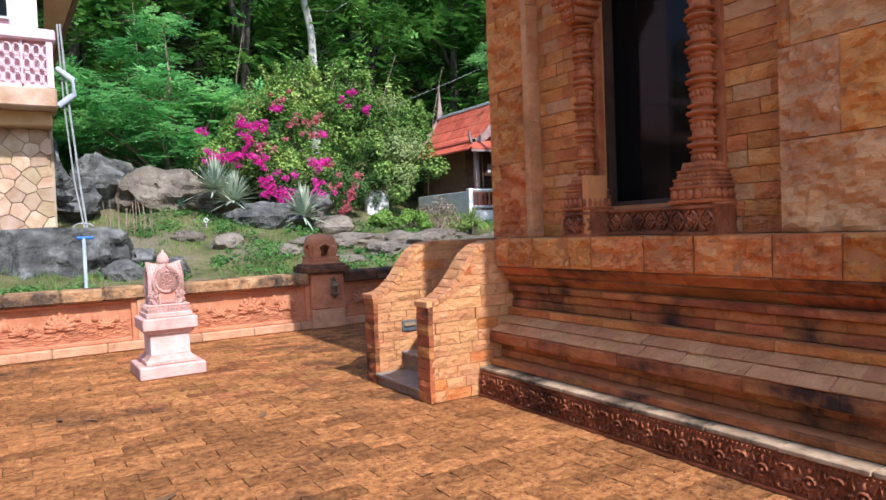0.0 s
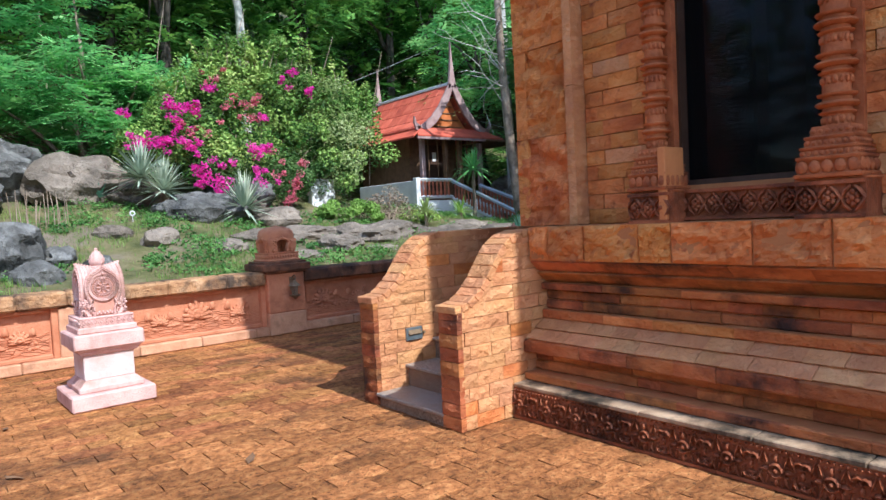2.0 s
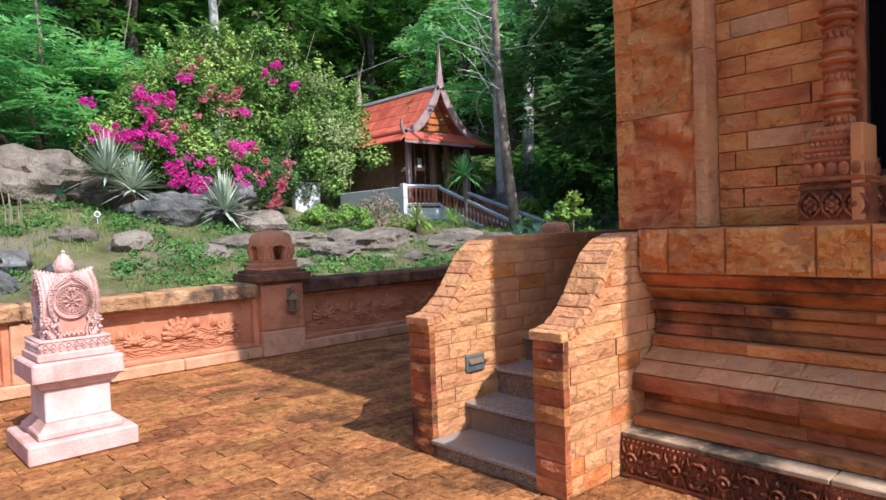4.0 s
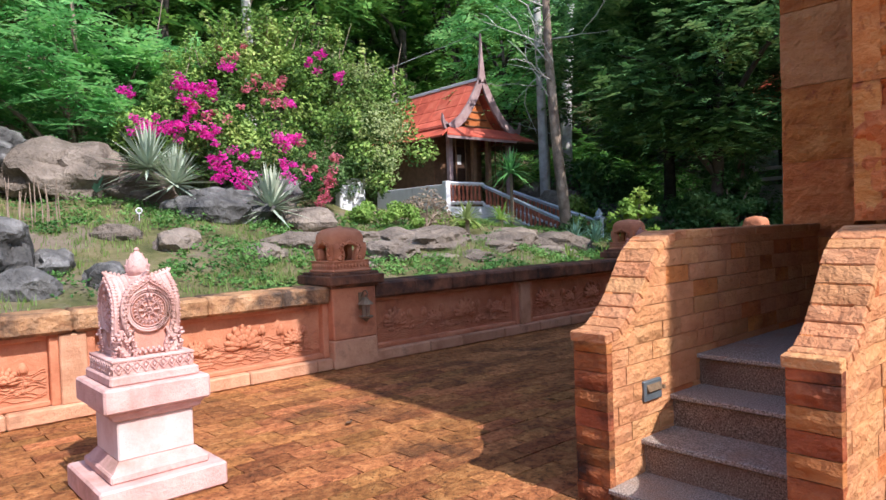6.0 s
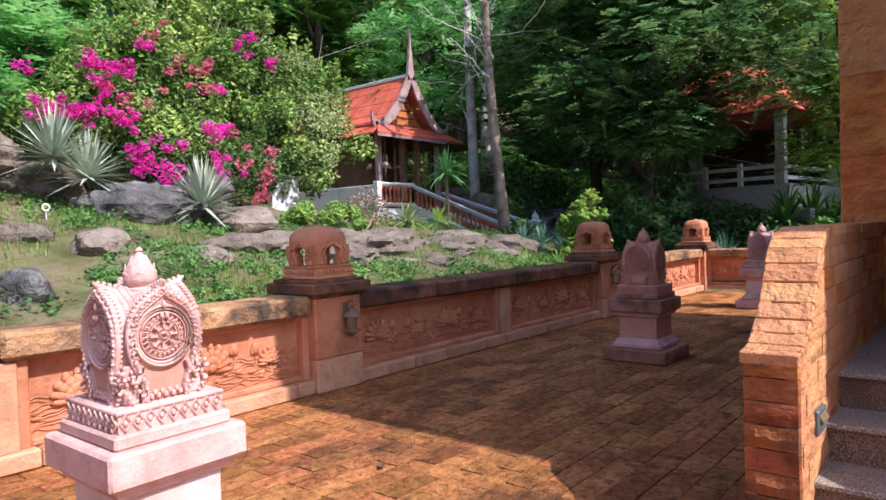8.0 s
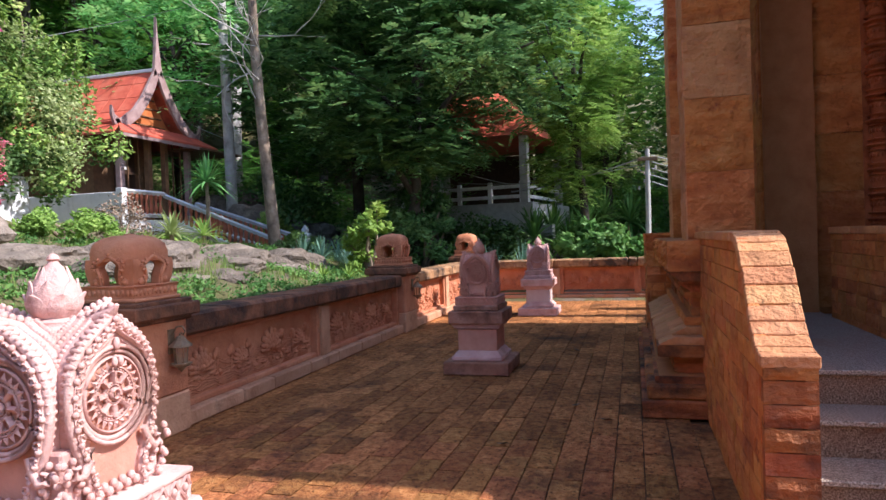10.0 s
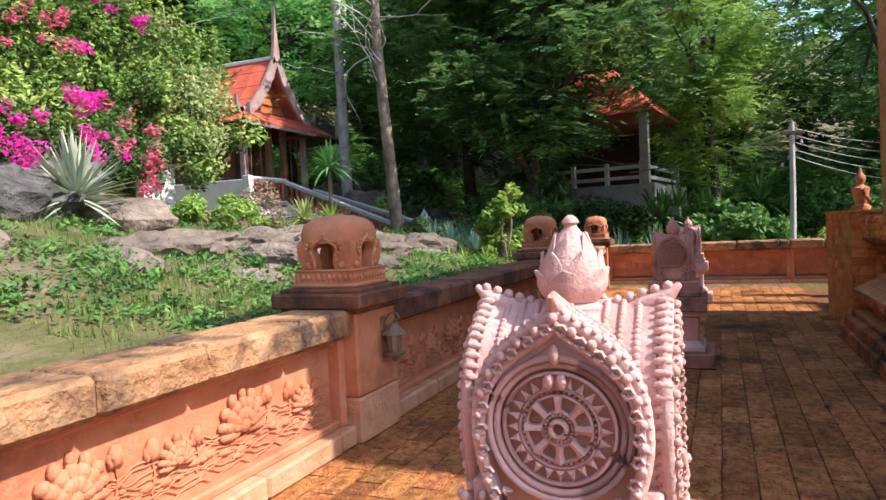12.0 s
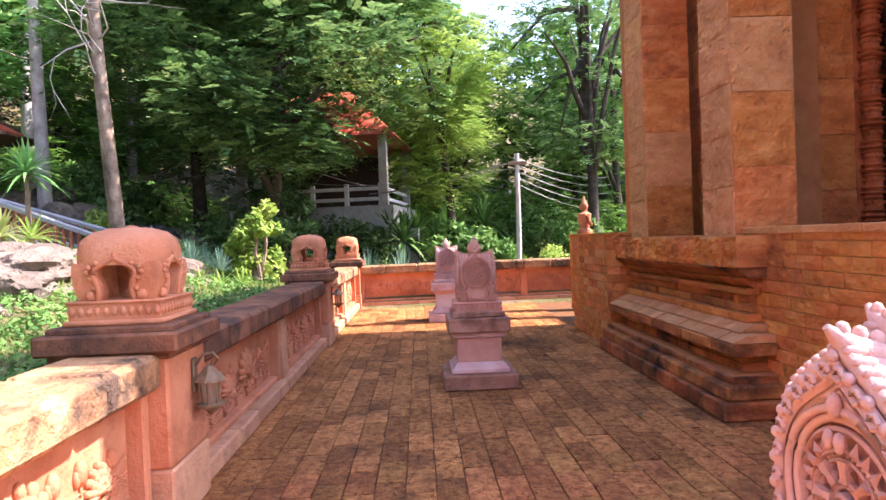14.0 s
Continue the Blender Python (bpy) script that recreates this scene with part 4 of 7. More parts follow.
def bay(parent, a, b, front, cap_mat, stones, seed):
    """One parapet bay between pillars along local x; front: the local y of the base's face."""
    rng = random.Random(seed)
    ln = b - a
    x = a
    while x < b - 0.02:
        e = min(x + rng.uniform(0.5, 0.8), b)
        part("base_stone", Geo().box(x + 0.002, e - 0.002, front + rng.uniform(0, 0.006), front + 0.3, 0, 0.125, 0.014), BASESTONE, parent)
        x = e
    part("panel", Geo().box(a, b, front + 0.16, front + 0.28, 0.12, 0.70), TERRACOTTA, parent)
    mid = (a + b) / 2
    part("post", Geo().box(mid - 0.10, mid + 0.10, front + 0.045, front + 0.28, 0.12, 0.69, 0.01), BASESTONE, parent)
    for (p, q) in ((a, mid - 0.10), (mid + 0.10, b)):
        w = 0.055
        for f0, f1 in ((p, p + 0.07), (q - 0.07, q)):
            part("stile", Geo().box(f0, f1, front + 0.075, front + 0.2, 0.122, 0.70, 0.008), TERRACOTTA, parent)
        part("rail", Geo().box(p + 0.07, q - 0.07, front + 0.085, front + 0.2, 0.122, 0.175, 0.012), TERRACOTTA, parent)
        part("rail", Geo().box(p + 0.07, q - 0.07, front + 0.10, front + 0.2, 0.655, 0.70, 0.01), TERRACOTTA, parent)
        ob = part("relief", RELIEFS[rng.randrange(2)], TERRACOTTA, parent, "lotus flowers and waves in relief")
        ob.location = (p + 0.09, front + 0.158, 0.18)
        ob.scale = ((q - p - 0.18) / 2.05, 1, 1)
    x = a
    while x < b - 0.02:
        e = min(x + stones * rng.uniform(0.7, 1.35), b)
        if b - e < 0.15:
            e = b
        g = Geo().box(x + 0.0015, e - 0.0015, front + rng.uniform(-0.004, 0.006), front + 0.445, 0.70, 0.878 + rng.uniform(-0.004, 0.004), 0.026)
        part("coping_stone", g, cap_mat, parent)
        x = e
    return parent


def pillar(parent, a, front, lantern=True):
    """A square pillar with a stepped cap."""
    b = a + PIL
    part("pillar_base", Geo().box(a - 0.002, b + 0.002, front - 0.012, front + 0.53, 0, 0.30, 0.012), BASESTONE, parent)
    part("pillar_shaft", Geo().box(a, b, front - 0.004, front + 0.52, 0.302, 0.875, 0.014), TERRACOTTA, parent)
    g = Geo().box(a - 0.03, b + 0.03, front - 0.035, front + 0.56, 0.85, 0.89, 0.012)
    g.box(a - 0.075, b + 0.075, front - 0.08, front + 0.605, 0.885, 0.985, 0.012)
    g.box(a - 0.03, b + 0.03, front - 0.04, front + 0.56, 0.98, 1.015, 0.008)
    part("pillar_cap", g, BLACKCAP, parent, "blackened stepped cap")


def spirit_lantern():
    """A domed stone lantern with an arched opening in each side, on a carved square base."""
    c = thing("stone_lantern", "domed terracotta lantern with arched openings on a pillar cap", "stone lantern", group="stone lanterns on the parapet pillars")
    base = Geo().box(-0.245, 0.245, -0.245, 0.245, 0, 0.028, 0.008)
    base.box(-0.225, 0.225, -0.225, 0.225, 0.028, 0.115)
    for k in range(4):
        for i in range(11):
            base.join(Geo().ball(((i - 5) * 0.041, -0.225, 0.07), (0.017, 0.012, 0.026), 6, 4), pose(0, 0, 0, 0, 0, 90 * k))
    base.box(-0.235, 0.235, -0.235, 0.235, 0.108, 0.122, 0.004)
    part("base", base, TERRACOTTA, c, "carved square base", True)
    body = Geo()

    def half(z):
        t = (z - 0.122) / 0.21
        return 0.188 + 0.022 * math.sin(min(t, 1) * math.pi * 0.8)

    # four corner piers whose inner edges draw the arched openings
    arch = [(0.072, 0.122), (0.062, 0.17), (0.074, 0.22), (0.088, 0.25), (0.080, 0.275), (0.05, 0.295), (0.0, 0.31)]
    for k in range(4):
        q = pose(0, 0, 0, 0, 0, 90 * k)
        for s in (-1, 1):
            outer = [(half(z), z) for _, z in arch]
            front_v, back_v = [], []
            for (ax, az), (ox, oz) in zip(arch, outer):
                front_v += [(s * ax, -half(az), az), (s * ox, -half(oz), oz)]
                back_v += [(s * ax, -half(az) + 0.06, az), (s * (ox - 0.0), -half(oz) + 0.06, oz)]
            n = len(front_v)
            fs = []
            for i in range(0, n - 2, 2):
                fs += [(i, i + 1, i + 3, i + 2), (n + i, n + i + 2, n + i + 3, n + i + 1), (i, i + 2, n + i + 2, n + i)]
            body.join(Geo().add(front_v + back_v, fs), q)
        rim = [(s * (ax + 0.018), -half(az) - 0.004, az) for s, seq in ((-1, arch[:-1]), (1, arch[-2::-1])) for ax, az in seq]
        rim.insert(len(arch) - 1, (0, -half(0.33) - 0.006, 0.332))
        body.join(Geo().tube(rim, 0.014, 6), q)
        for i, p in enumerate(rim[:-1]):
            body.join(Geo().ball((p[0] * 1.26, p[1] - 0.002, p[2] + 0.012), 0.015, 6, 4), q)
        for s in (-1, 1):
            body.join(Geo().ball((s * 0.125, -half(0.15) - 0.004, 0.148), (0.03, 0.018, 0.028), 7, 4), q)
    part("body", body, TERRACOTTA, c, "", True)
    dome = Geo()
    rings = []
    for z, h, r in ((0.296, 0.212, 0.015), (0.365, 0.213, 0.025), (0.42, 0.20, 0.04), (0.46, 0.16, 0.06), (0.482, 0.09, 0.06)):
        ring = []
        for i in range(24):
            a = 2 * math.pi * (i + 0.5) / 24
            e = 2 / (2 + 4 * (1 - r / 0.09 * 0.75))
            ca, sa = math.cos(a), math.sin(a)
            ring.append((math.copysign(abs(ca) ** e, ca) * h, math.copysign(abs(sa) ** e, sa) * h, z))
        rings.append(ring)
    vs = [p for ring in rings for p in ring]
    fs = [(j * 24 + i, j * 24 + (i + 1) % 24, (j + 1) * 24 + (i + 1) % 24, (j + 1) * 24 + i) for j in range(4) for i in range(24)] + [tuple(range(96, 120)), tuple(range(23, -1, -1))]
    dome.add(vs, fs)
    for k in range(4):
        for i in range(5):
            dome.join(Geo().ball((math.cos(0.8 * (i - 2)) * 0.06 - 0.03, -0.165 + 0.012 * abs(i - 2), 0.40), (0.03, 0.02, 0.018), 6, 4), pose(0, 0, 0, 0, 0, 90 * k + (i - 2) * 13))
    for i in range(8):
        a = math.pi / 4 * i
        dome.ball((0.07 * math.cos(a), 0.07 * math.sin(a), 0.468), (0.05, 0.05, 0.016), 7, 4)
    dome.ball((0, 0, 0.478), (0.05, 0.05, 0.02), 8, 4)
    part("dome", dome, TERRACOTTA, c, "", True)
    part("finial_inside", Geo().lathe([(0.05, 0.122), (0.055, 0.14), (0.03, 0.165), (0.0, 0.185)], 0, 0, 10), TERRACOTTA, c, "", True)
    return c


def wall_lantern():
    """An old metal carriage lamp on a bracket, hanging before a pillar."""
    c = thing("wall_lantern", "weathered bronze wall lantern with glass sides on a pillar", "wall lantern", group="wall lanterns on the parapet pillars")
    part("backplate", Geo().box(-0.03, 0.03, -0.012, 0.0, -0.02, 0.14, 0.004), BRONZE, c)
    part("bracket", Geo().tube([(0, -0.01, 0.10), (0, -0.05, 0.155), (0, -0.095, 0.16), (0, -0.115, 0.13), (0, -0.10, 0.105), (0, -0.085, 0.12)], 0.006, 6), BRONZE, c, "", True)
    part("roof", Geo().lathe([(0.076, 0.03), (0.070, 0.042), (0.042, 0.068), (0.022, 0.095), (0.008, 0.10), (0.006, 0.115)], 0, -0.075, 8), BRONZE, c)
    part("glass", Geo().lathe([(0.036, -0.08), (0.044, 0.03)], 0, -0.075, 6), FROSTED, c)
    for k in range(6):
        a = math.pi / 3 * k
        g = Geo().tube([(0.037 * math.cos(a), -0.075 + 0.037 * math.sin(a), -0.08), (0.045 * math.cos(a), -0.075 + 0.045 * math.sin(a), 0.03)], 0.0045, 4)
        part("cage_bar", g, BRONZE, c)
    part("foot", Geo().lathe([(0.07, -0.076), (0.068, -0.088), (0.03, -0.105), (0.012, -0.125), (0.0, -0.135)], 0, -0.075, 8), BRONZE, c)
    return c


parapet = thing("parapet", "terrace parapet with terracotta lotus panels and blackened coping", "parapet wall", (0, 0, 0), 0, kind="structure")
A0, B0, C0, D0 = 4.365, 9.96, 14.72, -1.0
pillar(parapet, A0, PY)
pillar(parapet, B0, PY)
pillar(parapet, C0, PY)
pillar(parapet, D0, PY)
bay(parapet, D0 + PIL, A0, PY + 0.02, CAPSTONE, 0.60, 1)
bay(parapet, A0 + PIL, B0, PY + 0.02, BLACKCAP, 0.6, 2)
bay(parapet, B0 + PIL, C0, PY + 0.02, CAPSTONE, 0.6, 3)
east = thing("parapet_east", "far terrace parapet with terracotta lotus panels", "parapet wall", (C0 + 0.07, PY, 0), -90, kind="structure")
bay(east, 0.0, 3.4, 0.0, CAPSTONE, 0.6, 4)
bay(east, 3.4, 8.5, 0.0, CAPSTONE, 0.6, 5)
west = thing("parapet_west", "terrace parapet running towards the gate", "parapet wall", (D0 + 0.5, PY - 5.6, 0), 90, kind="structure")
bay(west, 0.0, 5.6, 0.0, CAPSTONE, 0.35, 6)
first = spirit_lantern()
first.location = (A0 + PIL / 2, PY + 0.26, 1.015)
for x in (B0, C0, D0):
    copy_thing(first, pose(x + PIL / 2, PY + 0.26, 1.015))
hang = wall_lantern()
hang.location = (A0 + 0.35, PY - 0.006, 0.63)
hang.scale = (1.15, 1.15, 1.15)
copy_thing(hang, pose(B0 + 0.35, PY - 0.006, 0.63))


# ---- boundary stones ----
def ogee(w, h):
    """Half outline of the pointed horseshoe gable: (x, z) from the foot to the tip."""
    pts = []
    for x, z in ((0.62, 0.0), (0.60, 0.10), (0.72, 0.22), (0.90, 0.36), (1.0, 0.50), (1.0, 0.62), (0.92, 0.735), (0.72, 0.835), (0.42, 0.91), (0.17, 0.958), (0.0, 1.0)):
        pts.append((x * w, z * h))
    fine = []
    for i in range(len(pts) - 1):
        p0, p1, p2, p3 = pts[max(i - 1, 0)], pts[i], pts[i + 1], pts[min(i + 2, len(pts) - 1)]
        for k in range(3):
            t = k / 3
            fine.append(tuple(0.5 * (2 * b + (c - a) * t + (2 * a - 5 * b + 4 * c - e) * t * t + (3 * b - a - 3 * c + e) * t ** 3) for a, b, c, e in zip(p0, p1, p2, p3)))
    return fine + [pts[-1]]


def wheel():
    """The carved eight-spoked wheel, facing -y, its centre at the origin."""
    g = Geo()

    def ring(r, t, y=-0.004, n=40):
        g.tube([(r * math.cos(2 * math.pi * k / n), y, r * math.sin(2 * math.pi * k / n)) for k in range(n + 1)], t, 5)

    ring(0.098, 0.0045)
    ring(0.070, 0.0035)
    ring(0.058, 0.0035)
    ring(0.030, 0.0035)
    ring(0.014, 0.005, -0.008, 20)
    for k in range(24):
        a = 2 * math.pi * k / 24
        q = [(r * math.cos(a + d), -0.007, r * math.sin(a + d)) for r, d in ((0.073, -0.11), (0.094, 0.0), (0.073, 0.11))]
        c = (0.078 * math.cos(a), -0.012, 0.078 * math.sin(a))
        g.add(q + [c], [(0, 1, 3), (1, 2, 3), (2, 0, 3)])
    for k in range(40):
        a = 2 * math.pi * k / 40
        g.ball((0.064 * math.cos(a), -0.004, 0.064 * math.sin(a)), 0.0032, 5, 3)
    for k in range(22):
        a = 2 * math.pi * k / 22
        g.ball((0.024 * math.cos(a), -0.005, 0.024 * math.sin(a)), 0.0032, 5, 3)
    for k in range(8):
        a = math.pi / 4 * k
        g.tube([(0.03 * math.cos(a), -0.003, 0.03 * math.sin(a)), (0.045 * math.cos(a), -0.005, 0.045 * math.sin(a)), (0.058 * math.cos(a), -0.003, 0.058 * math.sin(a))], [0.008, 0.007, 0.011], 5)
    return g


def boundary_stone(twist=0.0, stain=None, stone_mat=None):
    """A pedestal that carries a carved marker: four horseshoe gables with wheels under a lotus bud."""
    tone = stone_mat or PINK
    c = thing("boundary_stone", "pale pink carved boundary stone with wheel gables and lotus bud", "boundary stone", group="carved boundary stones on the terrace")
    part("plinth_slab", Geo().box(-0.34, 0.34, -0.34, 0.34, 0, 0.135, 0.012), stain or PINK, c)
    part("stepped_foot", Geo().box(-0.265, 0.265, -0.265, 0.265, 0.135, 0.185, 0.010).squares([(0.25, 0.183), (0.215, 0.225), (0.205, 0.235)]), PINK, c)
    part("shaft", Geo().box(-0.205, 0.205, -0.205, 0.205, 0.232, 0.455, 0.008), PINKSHADE if stain else WHITEBLOCK, c, "block shaft tinted darker for shade" if stain else "whitish block shaft")
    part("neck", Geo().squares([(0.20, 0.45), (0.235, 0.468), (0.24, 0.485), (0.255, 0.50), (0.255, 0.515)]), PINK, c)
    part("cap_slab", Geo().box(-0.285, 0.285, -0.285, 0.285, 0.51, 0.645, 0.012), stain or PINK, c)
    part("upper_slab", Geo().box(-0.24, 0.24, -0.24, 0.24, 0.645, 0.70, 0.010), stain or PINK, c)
    band = Geo().box(-0.215, 0.215, -0.215, 0.215, 0.70, 0.775)
    for k in range(4):
        q = pose(0, 0, 0, 0, 0, 90 * k)
        for i in range(9):
            x = (i - 4) * 0.047
            for s in (-1, 1):
                band.join(Geo().tube([(x - 0.022, -0.216, 0.738), (x, -0.222, 0.738 + s * 0.03), (x + 0.022, -0.216, 0.738)], 0.006, 4), q)
            band.join(Geo().ball((x, -0.217, 0.738), (0.011, 0.010, 0.013), 6, 4), q)
    band.box(-0.222, 0.222, -0.222, 0.222, 0.768, 0.785, 0.004)
    part("carved_foot", band.moved(pose(0, 0, 0, 0, 0, twist)), tone, c, "foot carved with lozenges", True)

    # cross-shaped body: two vaults with the horseshoe outline
    z0, h, w, d = 0.785, 0.450, 0.140, 0.180
    half = ogee(w, h)
    outline = half + [(-x, z) for x, z in half[-2::-1]]
    spin = pose(0, 0, 0, 0, 0, twist)
    body = Geo()
    inner = [(x * 0.985, z0 + z * 0.985) for x, z in outline]
    body.prism(inner, -d + 0.056, d - 0.056, "y").prism(inner, -d + 0.056, d - 0.056, "x")
    body.box(-0.118, 0.118, -0.118, 0.118, z0, z0 + 0.16)
    for sx in (-1, 1):
        for sy in (-1, 1):
            part("corner_block", Geo().box(min(sx * 0.10, sx * 0.158), max(sx * 0.10, sx * 0.158), min(sy * 0.10, sy * 0.158), max(sy * 0.10, sy * 0.158), z0, z0 + 0.15, 0.006).moved(spin), tone, c)
    part("body", body.moved(spin), tone, c)
    zc = z0 + 0.25
    for k in range(4):
        q = pose(0, 0, 0, 0, 0, 90 * k + twist)
        # The shade of the recess is put into the darker colour of its back.
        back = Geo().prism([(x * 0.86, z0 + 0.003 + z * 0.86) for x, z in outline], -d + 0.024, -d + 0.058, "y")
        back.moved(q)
        gable = part("gable", back, PINKSHADE, c, "recessed gable darkened for its shade")
        rim = Geo()
        for k1, k2, y1, y2 in ((0.985, 0.995, 0.078, 0.028), (0.995, 0.92, 0.028, -0.004), (0.92, 0.88, -0.004, 0.004), (0.88, 0.845, 0.004, 0.027)):
            m = len(outline)
            va = [(x * k1, -d + y1, z0 + z * k1) for x, z in outline] + [(x * k2, -d + y2, z0 + 0.01 * (k2 < 0.9) + z * k2) for x, z in outline]
            rim.add(va, [(i, i + 1, m + i + 1, m + i) for i in range(m - 1)])
        rim.tube([(x * 0.985, -d + 0.014, z0 + z * 0.985) for x, z in outline], 0.012, 6)
        rim.tube([(x * 0.945, -d + 0.002, z0 + z * 0.95) for x, z in outline], 0.005, 5)
        # curls and beads round the rim
        n = 54
        total = [0.0]
        for p, r in zip(outline, outline[1:]):
            total.append(total[-1] + math.dist(p, r))
        for i in range(n + 1):
            s = total[-1] * i / n
            j = max(m for m in range(len(total)) if total[m] <= s + 1e-9)
            j = min(j, len(outline) - 2)
            f = (s - total[j]) / (total[j + 1] - total[j])
            x = outline[j][0] * (1 - f) + outline[j + 1][0] * f
            z = outline[j][1] * (1 - f) + outline[j + 1][1] * f
            rim.ball((x * 1.015, -d + 0.018, z0 + z * 1.005 + 0.002), (0.0062, 0.017, 0.0075), 8, 5)
            if i % 2:
                rim.ball((x * 0.955, -d - 0.001, z0 + z * 0.965), (0.0085, 0.008, 0.0085), 8, 5)
            else:
                rim.ball((x * 0.91, -d + 0.001, z0 + z * 0.925), (0.0055, 0.006, 0.0055), 7, 4)
                rim.tube([(x * 0.90 + 0.009 * math.cos(q), -d - 0.003, z0 + z * 0.945 + 0.009 * math.sin(q)) for q in (0.0, 1.1, 2.2, 3.3, 4.4, 5.5)], 0.0035, 4)
        # scrolls at the foot and at the tip
        for s in (-1, 1):
            for m in range(7):
                rim.ball((s * (0.085 + 0.013 * m), -d + 0.002, z0 + 0.012 + 0.020 * ((m * 5) % 4)), (0.0085, 0.010, 0.009), 8, 5)
                rim.ball((s * (0.125 + 0.010 * m), -d + 0.012, z0 + 0.06 + 0.022 * ((m * 3) % 4)), (0.0075, 0.010, 0.010), 8, 5)
            rim.ball((s * 0.010, -d - 0.002, z0 + h * 0.735), (0.009, 0.007, 0.014), 7, 4)
        rim.ball((0, -d, z0 + h * 0.83), (0.009, 0.010, 0.018), 6, 4)
        for m in range(9):
            rim.ball((-0.06 + 0.015 * m, -d + 0.012, z0 + 0.02 + 0.014 * (m % 2)), (0.010, 0.012, 0.013), 6, 4)
        wh = wheel().moved(q @ pose(0, -d + 0.022, zc) @ Matrix.Diagonal((0.94, 1.5, 0.94, 1)))
        for rr, tt, yy in ((0.106, 0.007, 0.016), (0.117, 0.006, 0.008)):
            rim.tube([(rr * math.cos(a * math.pi / 20), -d + yy, zc + rr * math.sin(a * math.pi / 20)) for a in range(-9, 50)], tt, 6)
        brow = [(x * 0.90, z0 + z * 0.92) for x, z in outline if z0 + z * 0.92 > zc + 0.06]
        arc = [(0.113 * math.cos(q * math.pi / 14), zc + 0.113 * math.sin(q * math.pi / 14)) for q in range(11, 2, -1)]
        rim.prism(brow + arc, -d + 0.009, -d + 0.03, "y")
        for s in (-1, 1):
            rim.tube([(s * 0.088, -d + 0.004, zc - 0.105), (s * 0.10, -d + 0.002, zc - 0.14), (s * 0.118, -d, zc - 0.165), (s * 0.138, -d + 0.002, zc - 0.16), (s * 0.14, -d + 0.002, zc - 0.14), (s * 0.126, -d, zc - 0.138)], [0.010, 0.011, 0.011, 0.009, 0.007, 0.005], 6)
        part("rim", rim.moved(q), tone, gable, "", True)
        part("wheel", wh, tone, gable, "eight-spoked wheel in relief", True)
        # ribbed ridges of the roof behind each gable
        ribs = Geo()
        for r in range(3):
            yy = -d + 0.060 + r * 0.028
            for i in range(22):
                t = 0.46 + 0.5 * i / 21
                j = min(int(t * 30), 29)
                f = t * 30 - j
                for s in (-1, 1):
                    x = half[j][0] * (1 - f) + half[j + 1][0] * f
                    z = half[j][1] * (1 - f) + half[j + 1][1] * f
                    ribs.ball((s * x * 0.985, yy, z0 + z * 0.985), (0.0075, 0.0075, 0.008), 6, 4)
        ribs.moved(q)
        part("roof_rib", ribs, tone, gable, "", True)
        horn = Geo().tube([(0, -d + 0.10, z0 + h * 0.93), (0, -d + 0.05, z0 + h * 0.965), (0, -d + 0.012, z0 + h * 1.0), (0, -d - 0.008, z0 + h * 1.045)], [0.012, 0.018, 0.015, 0.005], 7)
        for m in range(5):
            horn.ball((0, -d + 0.012 + 0.022 * m, z0 + h * (1.035 - 0.014 * m)), (0.009, 0.010, 0.011), 7, 4)
        horn.moved(q)
        part("tip", horn, tone, gable, "", True)
    # a full closed bud: a bulb wrapped in three rings of pointed petals
    bulb = [(1.228, 0.042), (1.240, 0.053), (1.256, 0.060), (1.276, 0.061), (1.298, 0.055), (1.320, 0.044), (1.340, 0.031), (1.354, 0.020), (1.362, 0.014)]

    def girth(z):
        for (za, ra), (zb, rb) in zip(bulb, bulb[1:]):
            if z <= zb:
                return ra + (rb - ra) * max(0.0, z - za) / (zb - za)
        return bulb[-1][1]

    bud = Geo().lathe([(0.10, 1.165), (0.092, 1.190), (0.066, 1.200), (0.058, 1.208), (0.060, 1.216), (0.050, 1.222)] + [(r * 0.95, z) for z, r in bulb]
                      + [(0.011, 1.366), (0.016, 1.371), (0.013, 1.378), (0.006, 1.384), (0.0, 1.386)], 0, 0, 28)
    lotus = part("lotus_bud", bud, tone, c, "closed lotus bud", True)
    for count, foot, top, lift, turn in ((6, 1.228, 1.352, 0.0015, 0.0), (6, 1.228, 1.318, 0.004, 0.52), (6, 1.226, 1.285, 0.0065, 0.0)):
        for k in range(count):
            a = 2 * math.pi * k / count + turn
            rows = []
            for j in range(9):
                t = j / 8
                z = foot + (top - foot) * t
                rr = girth(z) + lift + 0.009 * max(0.0, t - 0.8) / 0.2
                w2 = 0.62 * (1 - t ** 2.0) ** 0.75 + 0.02
                rows.append([((rr - 0.003 * abs(u)) * math.cos(a + u * w2), (rr - 0.003 * abs(u)) * math.sin(a + u * w2), z + 0.0015 * (abs(u) > 0.9)) for u in (-1, -0.75, -0.4, 0, 0.4, 0.75, 1)])
            inner = [[(p[0] * 0.93, p[1] * 0.93, p[2]) for p in row] for row in rows]
            vs = [p for row in rows for p in row] + [p for row in inner for p in row]
            n = 63
            fs = [(j * 7 + i, j * 7 + i + 1, j * 7 + i + 8, j * 7 + i + 7) for j in range(8) for i in range(6)]
            fs += [(j * 7 + e, j * 7 + 7 + e, n + j * 7 + 7 + e, n + j * 7 + e) for j in range(8) for e in (0, 6)]
            fs += [(56 + i, 57 + i, n + 57 + i, n + 56 + i) for i in range(6)]
            part("petal", Geo().add(vs, fs), tone, lotus, "", True)
    return c


